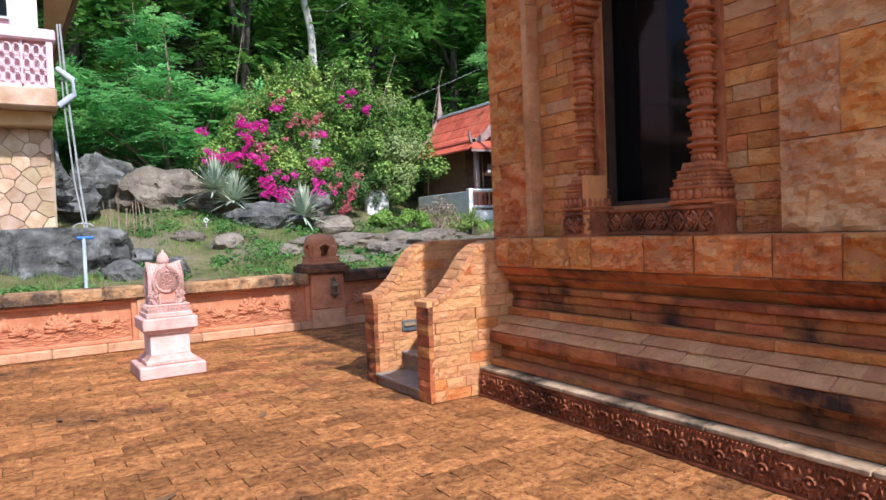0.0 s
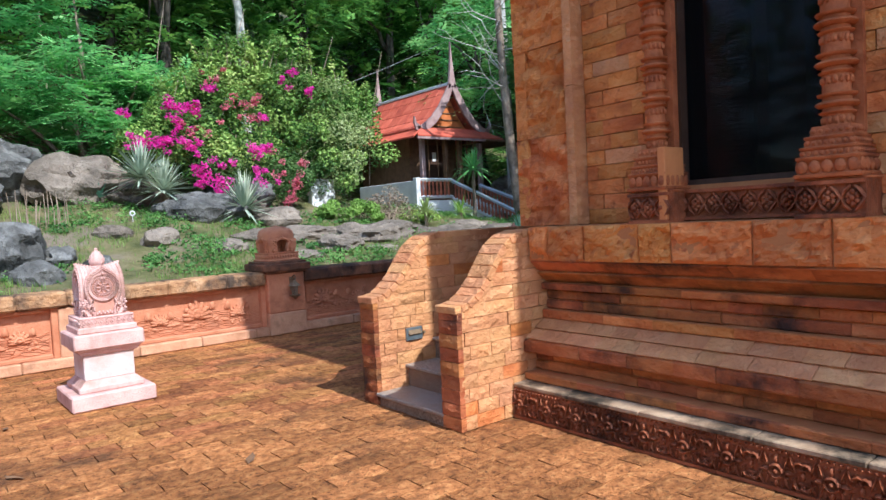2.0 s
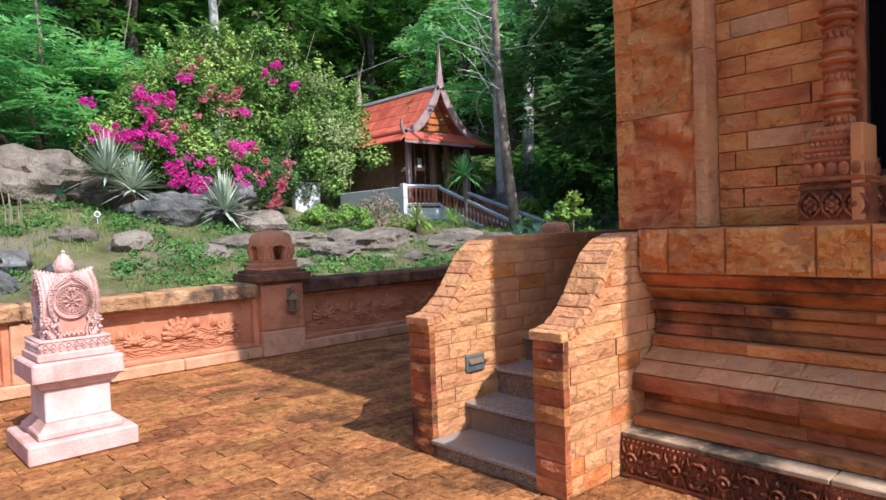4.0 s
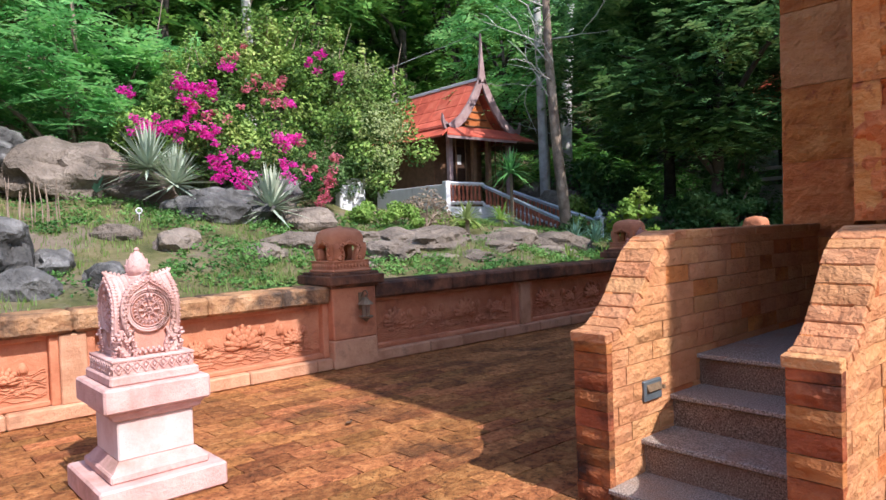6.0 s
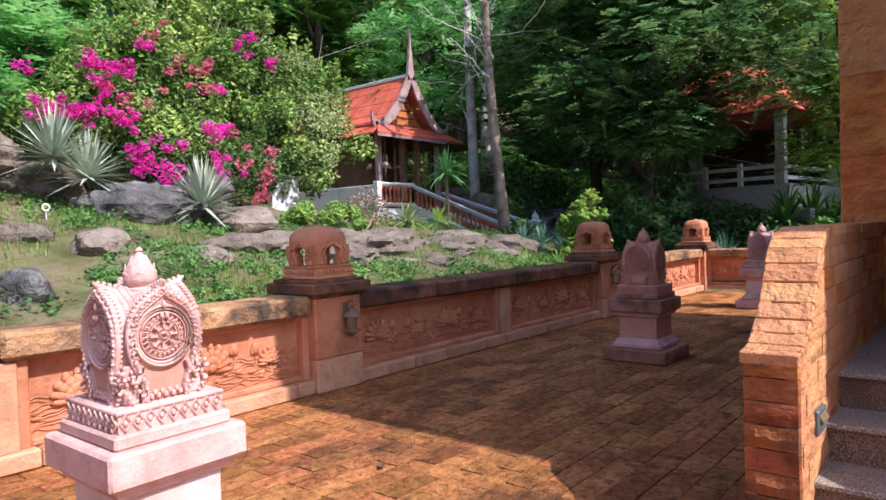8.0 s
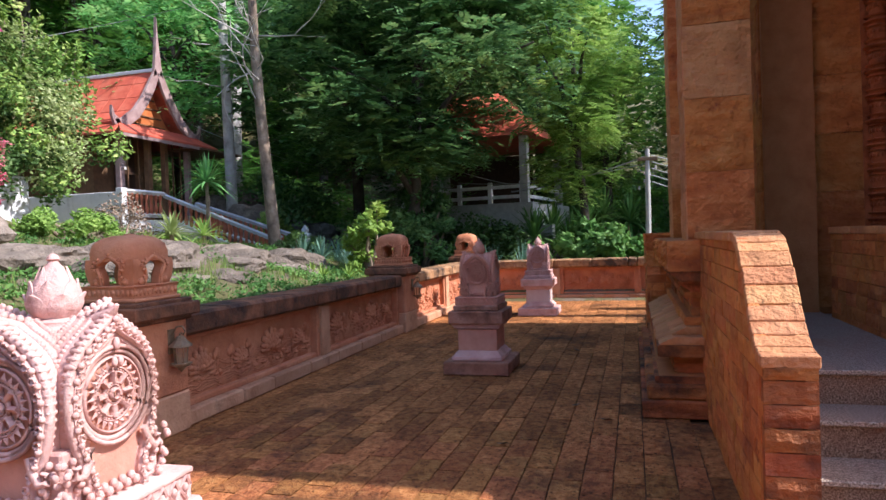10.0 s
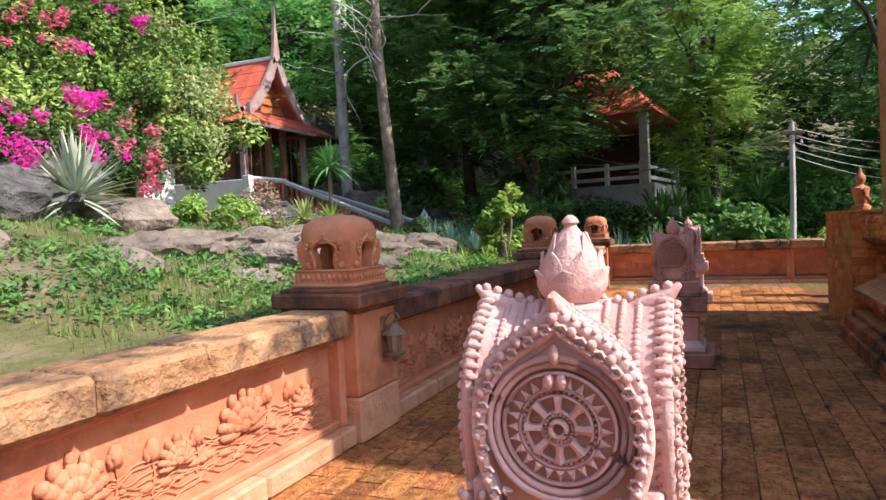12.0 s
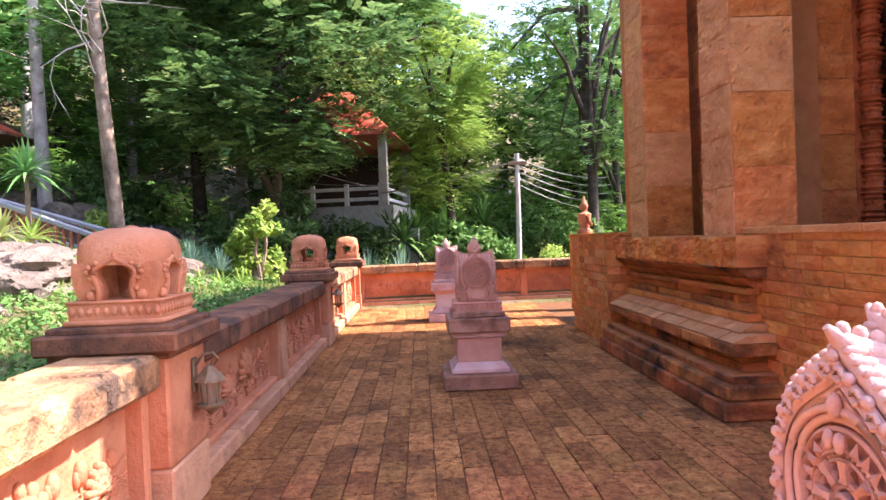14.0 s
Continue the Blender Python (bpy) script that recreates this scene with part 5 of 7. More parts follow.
stone = boundary_stone()
stone.matrix_world = pose(1.895, 9.125, 0, 0, 0, 1)
# Second stone: pink darkened for the shrine's shade, slabs brown-stained.
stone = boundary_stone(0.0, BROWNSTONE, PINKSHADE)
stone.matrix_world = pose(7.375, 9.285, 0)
stone["label"] = "carved boundary stone with brown-stained slabs, its pink darkened for the shrine's shade"
stone = boundary_stone()
stone.matrix_world = pose(12.35, 9.35, 0)
stone["label"] = "pale pink carved boundary stone on the sunlit far terrace"

# ---- hillside ----
def ground_z(x, y):
    """Height of the ground outside the terrace."""
    if y < 11.5 and x < 15.2:
        return -0.25
    base = 0.70
    up = max(0.0, y - 12.0)
    rise = 0.27 - 0.09 * min(1.0, max(0.0, (x - 8.0) / 2.5))
    z = base + rise * min(up, 7.0) + 0.10 * max(0.0, min(up - 7.0, 4.0)) + 0.62 * max(0.0, up - 11.0)
    # lower towards the east, where the lane runs
    k = min(1.0, max(0.0, (x - 12.0) / 5.0))
    low = 0.35 + 0.12 * max(0.0, min(y - 11.5, 9.0)) + 0.55 * max(0.0, y - 21.0) + 0.02 * max(0, x - 15) + 0.30 * max(0.0, x - 27.0)
    z = z * (1 - k) + low * k
    z += 0.22 * noise.noise((x * 0.35, y * 0.35, 1.0)) * min(1, up / 2 + 0.1) + 0.08 * noise.noise((x * 1.3, y * 1.3, 4.0)) * min(1, up + 0.2)
    return z


def sheet(x0, x1, y0, y1, step):
    nx, ny = round((x1 - x0) / step), round((y1 - y0) / step)
    vs = [(x0 + (x1 - x0) * i / nx, y0 + (y1 - y0) * j / ny) for j in range(ny + 1) for i in range(nx + 1)]
    g = Geo()
    g.v = [(x, y, ground_z(x, y)) for x, y in vs]
    g.f = [(j * (nx + 1) + i, j * (nx + 1) + i + 1, (j + 1) * (nx + 1) + i + 1, (j + 1) * (nx + 1) + i) for j in range(ny) for i in range(nx)]
    return g


hill = structure("ground", sheet(-45, 95, -40, 85, 0.7), HILL, "grassy rocky hillside that climbs into forest", "ground")
hill.data.polygons.foreach_set("use_smooth", [True] * len(hill.data.polygons))


def leaf_quads(g, c, r, n, size, rng, squash=1.0, droop=0.0, hollow=0.55):
    """n leaves scattered through an uneven clump round c. Each leaf is a bent pair of faces."""
    c = Vector(c)
    for _ in range(n):
        while True:
            p = Vector((rng.uniform(-1, 1), rng.uniform(-1, 1), rng.uniform(-1, 1)))
            if hollow * rng.random() < p.length < 1:
                break
        at = c + Vector((p.x * r, p.y * r, p.z * r * squash))
        d = Vector((rng.uniform(-1, 1), rng.uniform(-1, 1), rng.uniform(-0.7, 0.5) - droop)).normalized()
        up = (p + Vector((0, 0, 0.9)) + Vector((rng.uniform(-1, 1), rng.uniform(-1, 1), rng.uniform(-1, 1))) * 0.7).normalized()
        w = d.cross(up)
        if w.length < 0.1:
            continue
        w.normalize()
        s = size * rng.uniform(0.6, 1.3)
        up2 = w.cross(d) * (0.12 * s)
        a, b = at - d * s * 0.5, at + d * s * 0.5
        g.add([a, at + w * s * 0.3 - up2, b, at - w * s * 0.3 - up2], [(0, 1, 2), (0, 2, 3)])


def leaf_sprays(g, c, r, n, size, rng, squash=1.0, droop=0.3, hollow=0.55, slim=0.2):
    """n leaflets on small drooping twigs: each twig carries pairs of narrow leaflets and one at its tip."""
    c = Vector(c)
    verts, faces = g.v, g.f
    for _ in range(max(1, n // 9)):
        while True:
            p = Vector((rng.uniform(-1, 1), rng.uniform(-1, 1), rng.uniform(-1, 1)))
            if hollow * rng.random() < p.length < 1:
                break
        at = c + Vector((p.x * r, p.y * r, p.z * r * squash))
        d = Vector((p.x + rng.uniform(-0.8, 0.8), p.y + rng.uniform(-0.8, 0.8), rng.uniform(-0.25, 0.35))).normalized()
        side = d.cross(Vector((rng.uniform(-0.3, 0.3), rng.uniform(-0.3, 0.3), 1))).normalized()
        top = side.cross(d)
        reach = size * rng.uniform(1.9, 2.9)
        for i in range(9):
            t = 1.0 if i == 8 else (i // 2 + 1) / 5
            a = at + d * (reach * t) - Vector((0, 0, droop * reach * t * t))
            s = size * rng.uniform(0.75, 1.15) * (1.1 - 0.3 * t)
            way = d if i == 8 else d * 0.5 + side * (0.85 if i % 2 else -0.85)
            way = Vector((way.x, way.y, way.z - rng.uniform(0.0, 0.45) * droop * 2)).normalized()
            w = way.cross(top) * (s * slim)
            m = a + way * (s * 0.45)
            k = len(verts)
            verts += [tuple(a), tuple(m + w), tuple(a + way * s), tuple(m - w)]
            faces += [(k, k + 1, k + 2), (k, k + 2, k + 3)]


def quick_mesh(name, g, mats, idx=None, smooth=False):
    me = bpy.data.meshes.new(name)
    me.from_pydata(g.v, [], g.f)
    for m in mats if isinstance(mats, (list, tuple)) else [mats]:
        me.materials.append(m)
    if idx:
        me.polygons.foreach_set("material_index", idx)
    if smooth:
        me.polygons.foreach_set("use_smooth", [True] * len(me.polygons))
    me.update()
    return me


# ---- rocks ----
def rock(label, at, size, seed, mat, turn=0.0, detail=3):
    """A weathered boulder: a displaced lump with flattened facets, sunk into the slope."""
    bm = bmesh.new()
    bmesh.ops.create_icosphere(bm, subdivisions=detail + 1, radius=1.0)
    o = Vector((seed * 3.1, seed * 1.7, seed * 2.3))
    for v in bm.verts:
        p = v.co.copy()
        k = 1 + 0.34 * noise.noise(p * 1.1 + o) + 0.20 * noise.noise(p * 2.7 + o) - 0.12 * abs(noise.noise(p * 5.0 + o)) + 0.05 * noise.noise(p * 11 + o)
        cell = noise.voronoi(p * 1.6 + o)[0]
        k += 0.10 * (cell[1] - cell[0])
        v.co = Vector((p.x * size[0], p.y * size[1], p.z * size[2])) * k
    me = bpy.data.meshes.new("boulder")
    bm.to_mesh(me)
    bm.free()
    me.materials.append(mat)
    me.polygons.foreach_set("use_smooth", [True] * len(me.polygons))
    me.set_sharp_from_angle(angle=radians(32))
    ob = new("boulder", me)
    ob.matrix_world = pose(at[0], at[1], at[2], 0, 0, turn)
    return tagged(ob, label, "rock", "boulders on the hillside")


ROCKS = [
    # x, y, dz, sx, sy, sz, material
    (5.25, 15.75, 0.05, 0.92, 0.6, 0.52, 1), (4.5, 17.3, 0.1, 0.8, 0.6, 0.45, 0), (6.25, 16.1, 0.0, 0.6, 0.5, 0.4, 0), (6.6, 15.5, 0.0, 0.6, 0.5, 0.35, 0), (3.4, 17.6, 0.25, 1.1, 0.8, 0.7, 0),
    (2.3, 18.3, 0.3, 1.1, 0.9, 0.8, 1), (1.2, 17.6, 0.3, 1.1, 0.9, 0.7, 1), (0.2, 18.6, 0.6, 1.6, 1.2, 1.5, 1), (6.9, 14.6, 0.0, 0.8, 0.5, 0.25, 0), (7.8, 14.4, 0.0, 0.7, 0.6, 0.28, 0),
    (8.9, 14.8, -0.02, 0.8, 0.6, 0.30, 0), (9.6, 15.4, -0.08, 0.8, 0.7, 0.32, 0), (10.6, 14.6, -0.08, 0.7, 0.5, 0.22, 0), (9.3, 13.6, -0.05, 0.7, 0.5, 0.2, 0), (10.6, 13.4, -0.05, 0.8, 0.6, 0.22, 0), (10.0, 14.3, -0.06, 1.0, 0.7, 0.36, 0), (8.4, 14.0, -0.04, 1.1, 0.6, 0.32, 0), (7.0, 13.7, 0.0, 0.8, 0.5, 0.28, 0), (11.4, 14.0, -0.08, 0.9, 0.7, 0.4, 0), (5.7, 14.1, 0.0, 0.7, 0.45, 0.25, 0), (3.9, 14.2, 0.0, 0.45, 0.35, 0.25, 0), (2.3, 13.7, 0.05, 0.32, 0.25, 0.24, 1), (1.9, 13.0, 0.0, 0.4, 0.3, 0.3, 1),
    (11.6, 15.2, -0.1, 0.8, 0.7, 0.26, 0), (4.9, 13.6, -0.06, 0.5, 0.35, 0.18, 0), (2.7, 13.0, -0.02, 0.35, 0.3, 0.25, 1), (3.3, 14.8, 0.0, 0.4, 0.3, 0.2, 0), (6.0, 13.2, -0.08, 0.5, 0.4, 0.15, 0),
    (16.6, 18.0, 0.4, 1.3, 1.0, 0.9, 0), (18.2, 17.0, 0.3, 1.2, 1.0, 0.9, 1), (19.6, 15.6, 0.2, 1.4, 1.0, 0.8, 0), (18.0, 19.5, 0.8, 1.5, 1.2, 1.2, 0), (15.2, 13.6, -0.05, 0.6, 0.5, 0.22, 0),
    (6.4, 16.9, 0.1, 0.9, 0.7, 0.5, 1), (7.6, 13.2, -0.08, 0.6, 0.4, 0.15, 0), (8.3, 13.0, -0.08, 0.5, 0.4, 0.16, 0), (17.0, 11.6, 0.1, 0.8, 0.6, 0.4, 1), (18.4, 12.6, 0.2, 1.0, 0.8, 0.6, 1), (21.0, 9.5, 0.1, 0.9, 0.7, 0.5, 1),
]
for i, (x, y, dz, sx, sy, sz, m) in enumerate(ROCKS):
    rock("grey weathered boulder half sunk in the grassy slope" if m == 0 else "dark weathered boulder on the slope", (x, y, ground_z(x, y) + dz), (sx * 0.9, sy * 0.9, sz * 0.85), i + 1, BLACKROCK if m else GREYROCK, i * 47 % 360, 3 if sx > 0.6 else 2)


# ---- low growth on the slope ----
def low_growth():
    rng = random.Random(5)
    grass, weed = Geo(), Geo()
    for _ in range(15000):
        x, y = rng.uniform(-1, 16.5), 11.55 + rng.random() ** 1.3 * 7.5
        n = noise.noise((x * 0.55, y * 0.55, 2.0))
        if n < 0.03 - 0.2 * max(0.0, 13.2 - y) and rng.random() < 0.93:
            continue
        z = ground_z(x, y)
        for _ in range(3):
            a, h, b = rng.uniform(0, 6.28), rng.uniform(0.04, 0.12), rng.uniform(0.01, 0.05)
            w = 0.007
            px, py = x + rng.uniform(-0.05, 0.05), y + rng.uniform(-0.05, 0.05)
            grass.add([(px - w * math.sin(a), py + w * math.cos(a), z - 0.01), (px + w * math.sin(a), py - w * math.cos(a), z - 0.01), (px + b * math.cos(a), py + b * math.sin(a), z + h)], [(0, 1, 2)])
    for _ in range(4800):
        x, y = rng.uniform(-1, 16.0), 11.6 + rng.random() ** 1.5 * 6.5
        if noise.noise((x * 0.8, y * 0.8, 7.0)) < 0.06 - 0.16 * max(0.0, 13.3 - y):
            continue
        leaf_quads(weed, (x, y, ground_z(x, y) + 0.05), rng.uniform(0.08, 0.22), 16, 0.06, rng, 0.45, 0.0, 0.2)
    tagged(new("grass", quick_mesh("grass", grass, GRASS)), "short bright grass between the rocks on the slope", "grass", kind="stuff")
    tagged(new("weeds", quick_mesh("weeds", weed, WEED)), "low green weeds along the slope behind the parapet", "weeds", kind="stuff")


low_growth()


# ---- shrubs and trees ----
def stems(g, base, tops, r0, rng, n=6):
    for t in tops:
        b = Vector(base) + Vector((rng.uniform(-r0, r0), rng.uniform(-r0, r0), 0))
        t = Vector(t)
        mid = b.lerp(t, 0.5) + Vector((rng.uniform(-0.2, 0.2), rng.uniform(-0.2, 0.2), rng.uniform(0, 0.2))) * (t - b).length * 0.4
        pts = [b.lerp(mid, k / 3) if k < 3 else mid.lerp(t, (k - 3) / 3) for k in range(7)]
        pts = [p + Vector((rng.uniform(-1, 1), rng.uniform(-1, 1), 0)) * 0.02 for p in pts]
        g.tube(pts, [r0 * (1 - 0.12 * k) for k in range(7)], n)


def along(line, x):
    """The height of a broken line at x."""
    for (xa, za), (xb, zb) in zip(line, line[1:]):
        if x <= xb:
            return za + (zb - za) * max(0.0, x - xa) / (xb - xa)
    return line[-1][1]


def bougainvillea():
    rng = random.Random(21)
    c = thing("bougainvillea", "large sprawling bougainvillea with magenta bracts above the rocks", "flowering shrub", (0, 0, 0))
    crest = [(4.1, 3.35), (5.36, 4.7), (6.2, 5.45), (8.0, 5.7), (9.6, 5.2), (10.4, 4.3)]
    skirt = [(4.1, 3.2), (5.3, 2.75), (6.5, 2.2), (6.9, 1.75), (8.4, 1.85), (9.6, 2.6), (10.4, 3.2)]
    front = lambda x, z: 15.8 + 0.5 * (z - 2.6) + 0.3 * max(0.0, 6.3 - x)
    leaves, dark, bracts, wood, pale, rosy = Geo(), Geo(), Geo(), Geo(), Geo(), Geo()
    tips = []
    for i in range(165):
        x = rng.uniform(4.3, 10.2)
        lo, hi = along(skirt, x) + 0.2, along(crest, x) - 0.35
        z = hi if i % 5 == 0 else rng.uniform(lo, max(hi, lo + 0.1))
        if 8.15 < x < 8.75 and 2.0 < z < 2.8 and rng.random() < 0.7:
            continue
        r = rng.uniform(0.22, 0.52)
        y = front(x, z) + 0.3 + rng.random() * 1.1
        tips.append((x, y, z))
        # Low middle clumps take dark leaves to stand for shade under the crown.
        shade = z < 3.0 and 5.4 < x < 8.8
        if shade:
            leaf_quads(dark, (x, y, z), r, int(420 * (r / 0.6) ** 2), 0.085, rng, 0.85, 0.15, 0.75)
        elif x > 8.2 and rng.random() < 0.5:
            leaf_quads(pale, (x, y, z), r, int(560 * (r / 0.6) ** 2), 0.08, rng, 0.85, 0.2, 0.75)
        else:
            leaf_quads(leaves, (x, y, z), r, int(560 * (r / 0.6) ** 2), 0.095, rng, 0.85, 0.15, 0.75)
        # Dark leaves behind each clump imitate the shade inside it.
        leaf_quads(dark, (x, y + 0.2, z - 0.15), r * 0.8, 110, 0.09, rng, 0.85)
    # loose shoots that stand out of the crown
    for _ in range(46):
        x = rng.uniform(4.9, 10.2)
        z = along(crest, x) - 0.25
        b = Vector((x, front(x, z) + rng.uniform(0.2, 0.7), z))
        e = b + Vector((rng.uniform(-0.3, 0.3), rng.uniform(-0.3, 0.1), rng.uniform(0.3, 0.75)))
        wood.tube([b, b.lerp(e, 0.5) + Vector((0.02, 0, 0.03)), e], [0.012, 0.009, 0.004], 4)
        for k in range(4):
            leaf_quads(leaves, b.lerp(e, 0.35 + 0.2 * k), 0.12, 15, 0.10, rng, 1.2, 0.0, 0.1)
    # clusters of bracts: x, height, how many heads, spread
    clusters = ((4.25, 3.93, 3, 0.10), (4.4, 3.36, 15, 0.20), (4.6, 3.25, 6, 0.16), (5.12, 4.27, 7, 0.16), (5.45, 4.14, 8, 0.16), (5.11, 3.74, 8, 0.20), (5.28, 3.2, 9, 0.18), (4.85, 3.52, 6, 0.16),
                (5.9, 4.57, 4, 0.10), (5.35, 2.76, 7, 0.15), (5.6, 2.44, 12, 0.24), (5.91, 2.93, 4, 0.10), (6.85, 3.94, 3, 0.10), (6.45, 3.1, 7, 0.16), (6.7, 3.2, 5, 0.12), (6.4, 2.6, 8, 0.28),
                (8.08, 5.19, 3, 0.09), (7.65, 4.8, 3, 0.10), (8.32, 4.7, 4, 0.12))
    faint = ((6.1, 4.9, 4, 0.25), (6.2, 4.03, 7, 0.35), (7.19, 2.5, 4, 0.10), (7.56, 2.94, 3, 0.08), (7.05, 2.1, 4, 0.10), (7.0, 4.4, 4, 0.4), (6.9, 2.8, 5, 0.4), (5.6, 3.6, 6, 0.4))
    for group, goal in ((clusters, bracts), (faint, rosy)):
        for cx, cz, n, spread in group:
            for _ in range(n):
                x, z = cx + rng.gauss(0, spread * 0.7), cz + rng.gauss(0, spread * 0.6)
                leaf_quads(goal, (x, front(x, z) + rng.uniform(-0.15, 0.1), z), rng.uniform(0.07, 0.13), 30, 0.07, rng, 0.9, 0.0, 0.2)
    stems(wood, (7.2, 17.6, 1.9), [(x, y + 0.3, z) for x, y, z in tips[::9]], 0.022, rng)
    tagged(part("branchwork", quick_mesh("branchwork", wood, BARK), BARK, c), kind="stuff")
    tagged(part("pale_foliage", quick_mesh("pale_foliage", pale, PALELEAF), PALELEAF, c, "paler yellowish foliage"), "paler yellowish foliage", kind="stuff")
    part("foliage", quick_mesh("foliage", leaves, BOUG), BOUG, c)
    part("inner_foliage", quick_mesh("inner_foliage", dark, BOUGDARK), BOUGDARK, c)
    tagged(part("blossom", quick_mesh("blossom", bracts, MAGENTA), MAGENTA, c, "magenta flower bracts"), "magenta flower bracts", kind="stuff")
    tagged(part("faded_blossom", quick_mesh("faded_blossom", rosy, ROSY), ROSY, c, "faded rosy flower bracts"), "faded rosy flower bracts", kind="stuff")


bougainvillea()


def bush(name, label, category, at, spread, mat, n, size, seed, lumps=14, squash=0.8, group="", stem_mat=None, spray=False):
    rng = random.Random(seed)
    c = thing(name, label, category, (0, 0, 0), group=group)
    g, w = Geo(), Geo()
    tops = []
    for _ in range(lumps):
        a, k = rng.uniform(0, 6.28), rng.random() ** 0.6
        p = (at[0] + spread[0] * k * math.cos(a), at[1] + spread[1] * k * math.sin(a), at[2] + spread[2] * rng.uniform(0.15, 1.0) * (1.1 - 0.5 * k))
        tops.append(p)
        r = min(spread) * rng.uniform(0.28, 0.5)
        if spray:
            leaf_sprays(g, p, r, n // lumps, size, rng, squash, 0.3, 0.7)
        else:
            leaf_quads(g, p, r, n // lumps, size, rng, squash, 0.1, 0.7)
    stems(w, at, tops[: max(4, lumps // 3)], 0.03 + 0.01 * spread[2], rng)
    tagged(part("stemwork", quick_mesh("stemwork", w, stem_mat or BARK), BARK, c), kind="stuff")
    tagged(part("foliage", quick_mesh("foliage", g, mat), mat, c), kind="stuff")
    return c


def gz(x, y):
    return (x, y, ground_z(x, y))


bush("shrub", "large bright green leafy shrub over dark rocks", "shrub", (3.95, 19.6, 2.7), (2.8, 1.5, 4.3), BRIGHT, 38000, 0.17, 31, 60, 0.5, spray=True)
bush("shrub", "bright green leafy shrub at the forest edge", "shrub", (0.4, 21.4, 3.2), (2.4, 1.4, 4.2), FOREST, 11000, 0.18, 32, 26, 0.6, spray=True)
bush("shrub", "young yellow-green shrub behind the parapet", "shrub", gz(12.2, 12.5), (0.5, 0.45, 1.4), YELLOW, 1100, 0.15, 33, 22)
bush("shrub", "green shrub below the bougainvillea", "shrub", gz(8.6, 15.9), (0.8, 0.5, 0.45), OLIVE, 2600, 0.08, 34, 12)
bush("shrub", "dry brown twiggy shrub", "shrub", gz(9.9, 16.2), (0.7, 0.6, 0.9), DRYTWIG, 1500, 0.06, 35, 12)
bush("shrub", "yellowish grass clump below the house", "shrub", gz(11.2, 16.4), (0.7, 0.5, 0.25), YELLOW, 1300, 0.07, 36, 10)
bush("shrub", "dark green shrub beside the stair rail", "shrub", (13.1, 14.6, 1.1), (0.55, 0.5, 0.6), BOUGDARK, 1400, 0.10, 37, 10)
bush("shrub", "clipped yellow-green shrub beyond the far parapet", "shrub", (17.3, 6.6, 0.3), (0.9, 0.8, 0.75), YELLOW, 2200, 0.09, 38, 14)
bush("shrub", "dense dark shrub beyond the terrace", "shrub", (18.2, 8.5, 0.2), (1.1, 1.0, 1.7), WEED, 2600, 0.24, 39, 20)
bush("shrub", "dense dark shrub below the pavilion", "shrub", (18.2, 11.6, 0.3), (1.7, 1.3, 1.8), BOUGDARK, 5200, 0.15, 40, 22)
bush("shrub", "dense dark shrub under the big tree", "shrub", (17.6, 14.6, 0.6), (1.8, 1.3, 1.4), DARKLEAF, 4600, 0.15, 41, 22)
bush("shrub", "dense dark shrub behind the house stair", "shrub", (18.8, 18.4, 1.2), (2.4, 1.6, 2.2), DARKLEAF, 5200, 0.17, 42, 22)
bush("shrub", "tall dark shrub before the pavilion terrace", "shrub", (17.5, 13.2, 0.4), (0.8, 1.15, 2.5), DARKLEAF, 6500, 0.14, 44, 26)
bush("shrub", "tall dark leafy shrub at the corner of the pavilion", "shrub", (18.6, 13.6, 0.5), (0.9, 0.8, 4.6), DARKLEAF, 9000, 0.15, 46, 34, 0.8, spray=True)
bush("shrub", "olive green shrub behind the stair rail", "shrub", (16.4, 17.0, 0.9), (1.0, 0.8, 1.4), OLIVE, 3600, 0.15, 45, 18)
bush("shrub", "leafy shrub beside the lane", "shrub", (22.5, 5.5, 0.2), (2.6, 1.8, 1.9), WEED, 5200, 0.18, 43, 22)


def rosette(name, label, category, at, n, length, width, mat, seed, lift=(10, 80), droop=0.25, stem=0.0, group=""):
    """Sword leaves in a rosette, each a folded, tapered blade; on a stem if there is one."""
    rng = random.Random(seed)
    c = thing(name, label, category, at, group=group)
    g = Geo()
    for i in range(n):
        a = 2.399963 * i + rng.uniform(-0.2, 0.2)
        e = radians(lift[0] + (lift[1] - lift[0]) * (i / n) ** 0.8 + rng.uniform(-5, 5))
        ln = length * rng.uniform(0.8, 1.1)
        ca, sa = math.cos(a), math.sin(a)
        rows = []
        for k in range(6):
            t = k / 5
            r = ln * t * math.cos(e)
            z = ln * t * math.sin(e) - droop * ln * t * t * math.cos(e)
            w = width * (0.55 + 1.5 * t * (1 - t)) * (1 - t ** 3)
            rows.append([(r * ca - w * sa, r * sa + w * ca, stem + z + w * 0.35), (r * ca, r * sa, stem + z), (r * ca + w * sa, r * sa - w * ca, stem + z + w * 0.35)])
        vs = [p for row in rows for p in row]
        g.add(vs, [(k * 3 + j, k * 3 + j + 1, k * 3 + j + 4, k * 3 + j + 3) for k in range(5) for j in range(2)])
    if stem:
        part("stem", Geo().tube([(0, 0, -0.2), (0.03, 0.02, stem * 0.5), (0, 0, stem + 0.05)], [0.06, 0.045, 0.04], 7), BARK, c)
    part("leaves", quick_mesh("leaves", g, mat, smooth=True), mat, c)
    return c


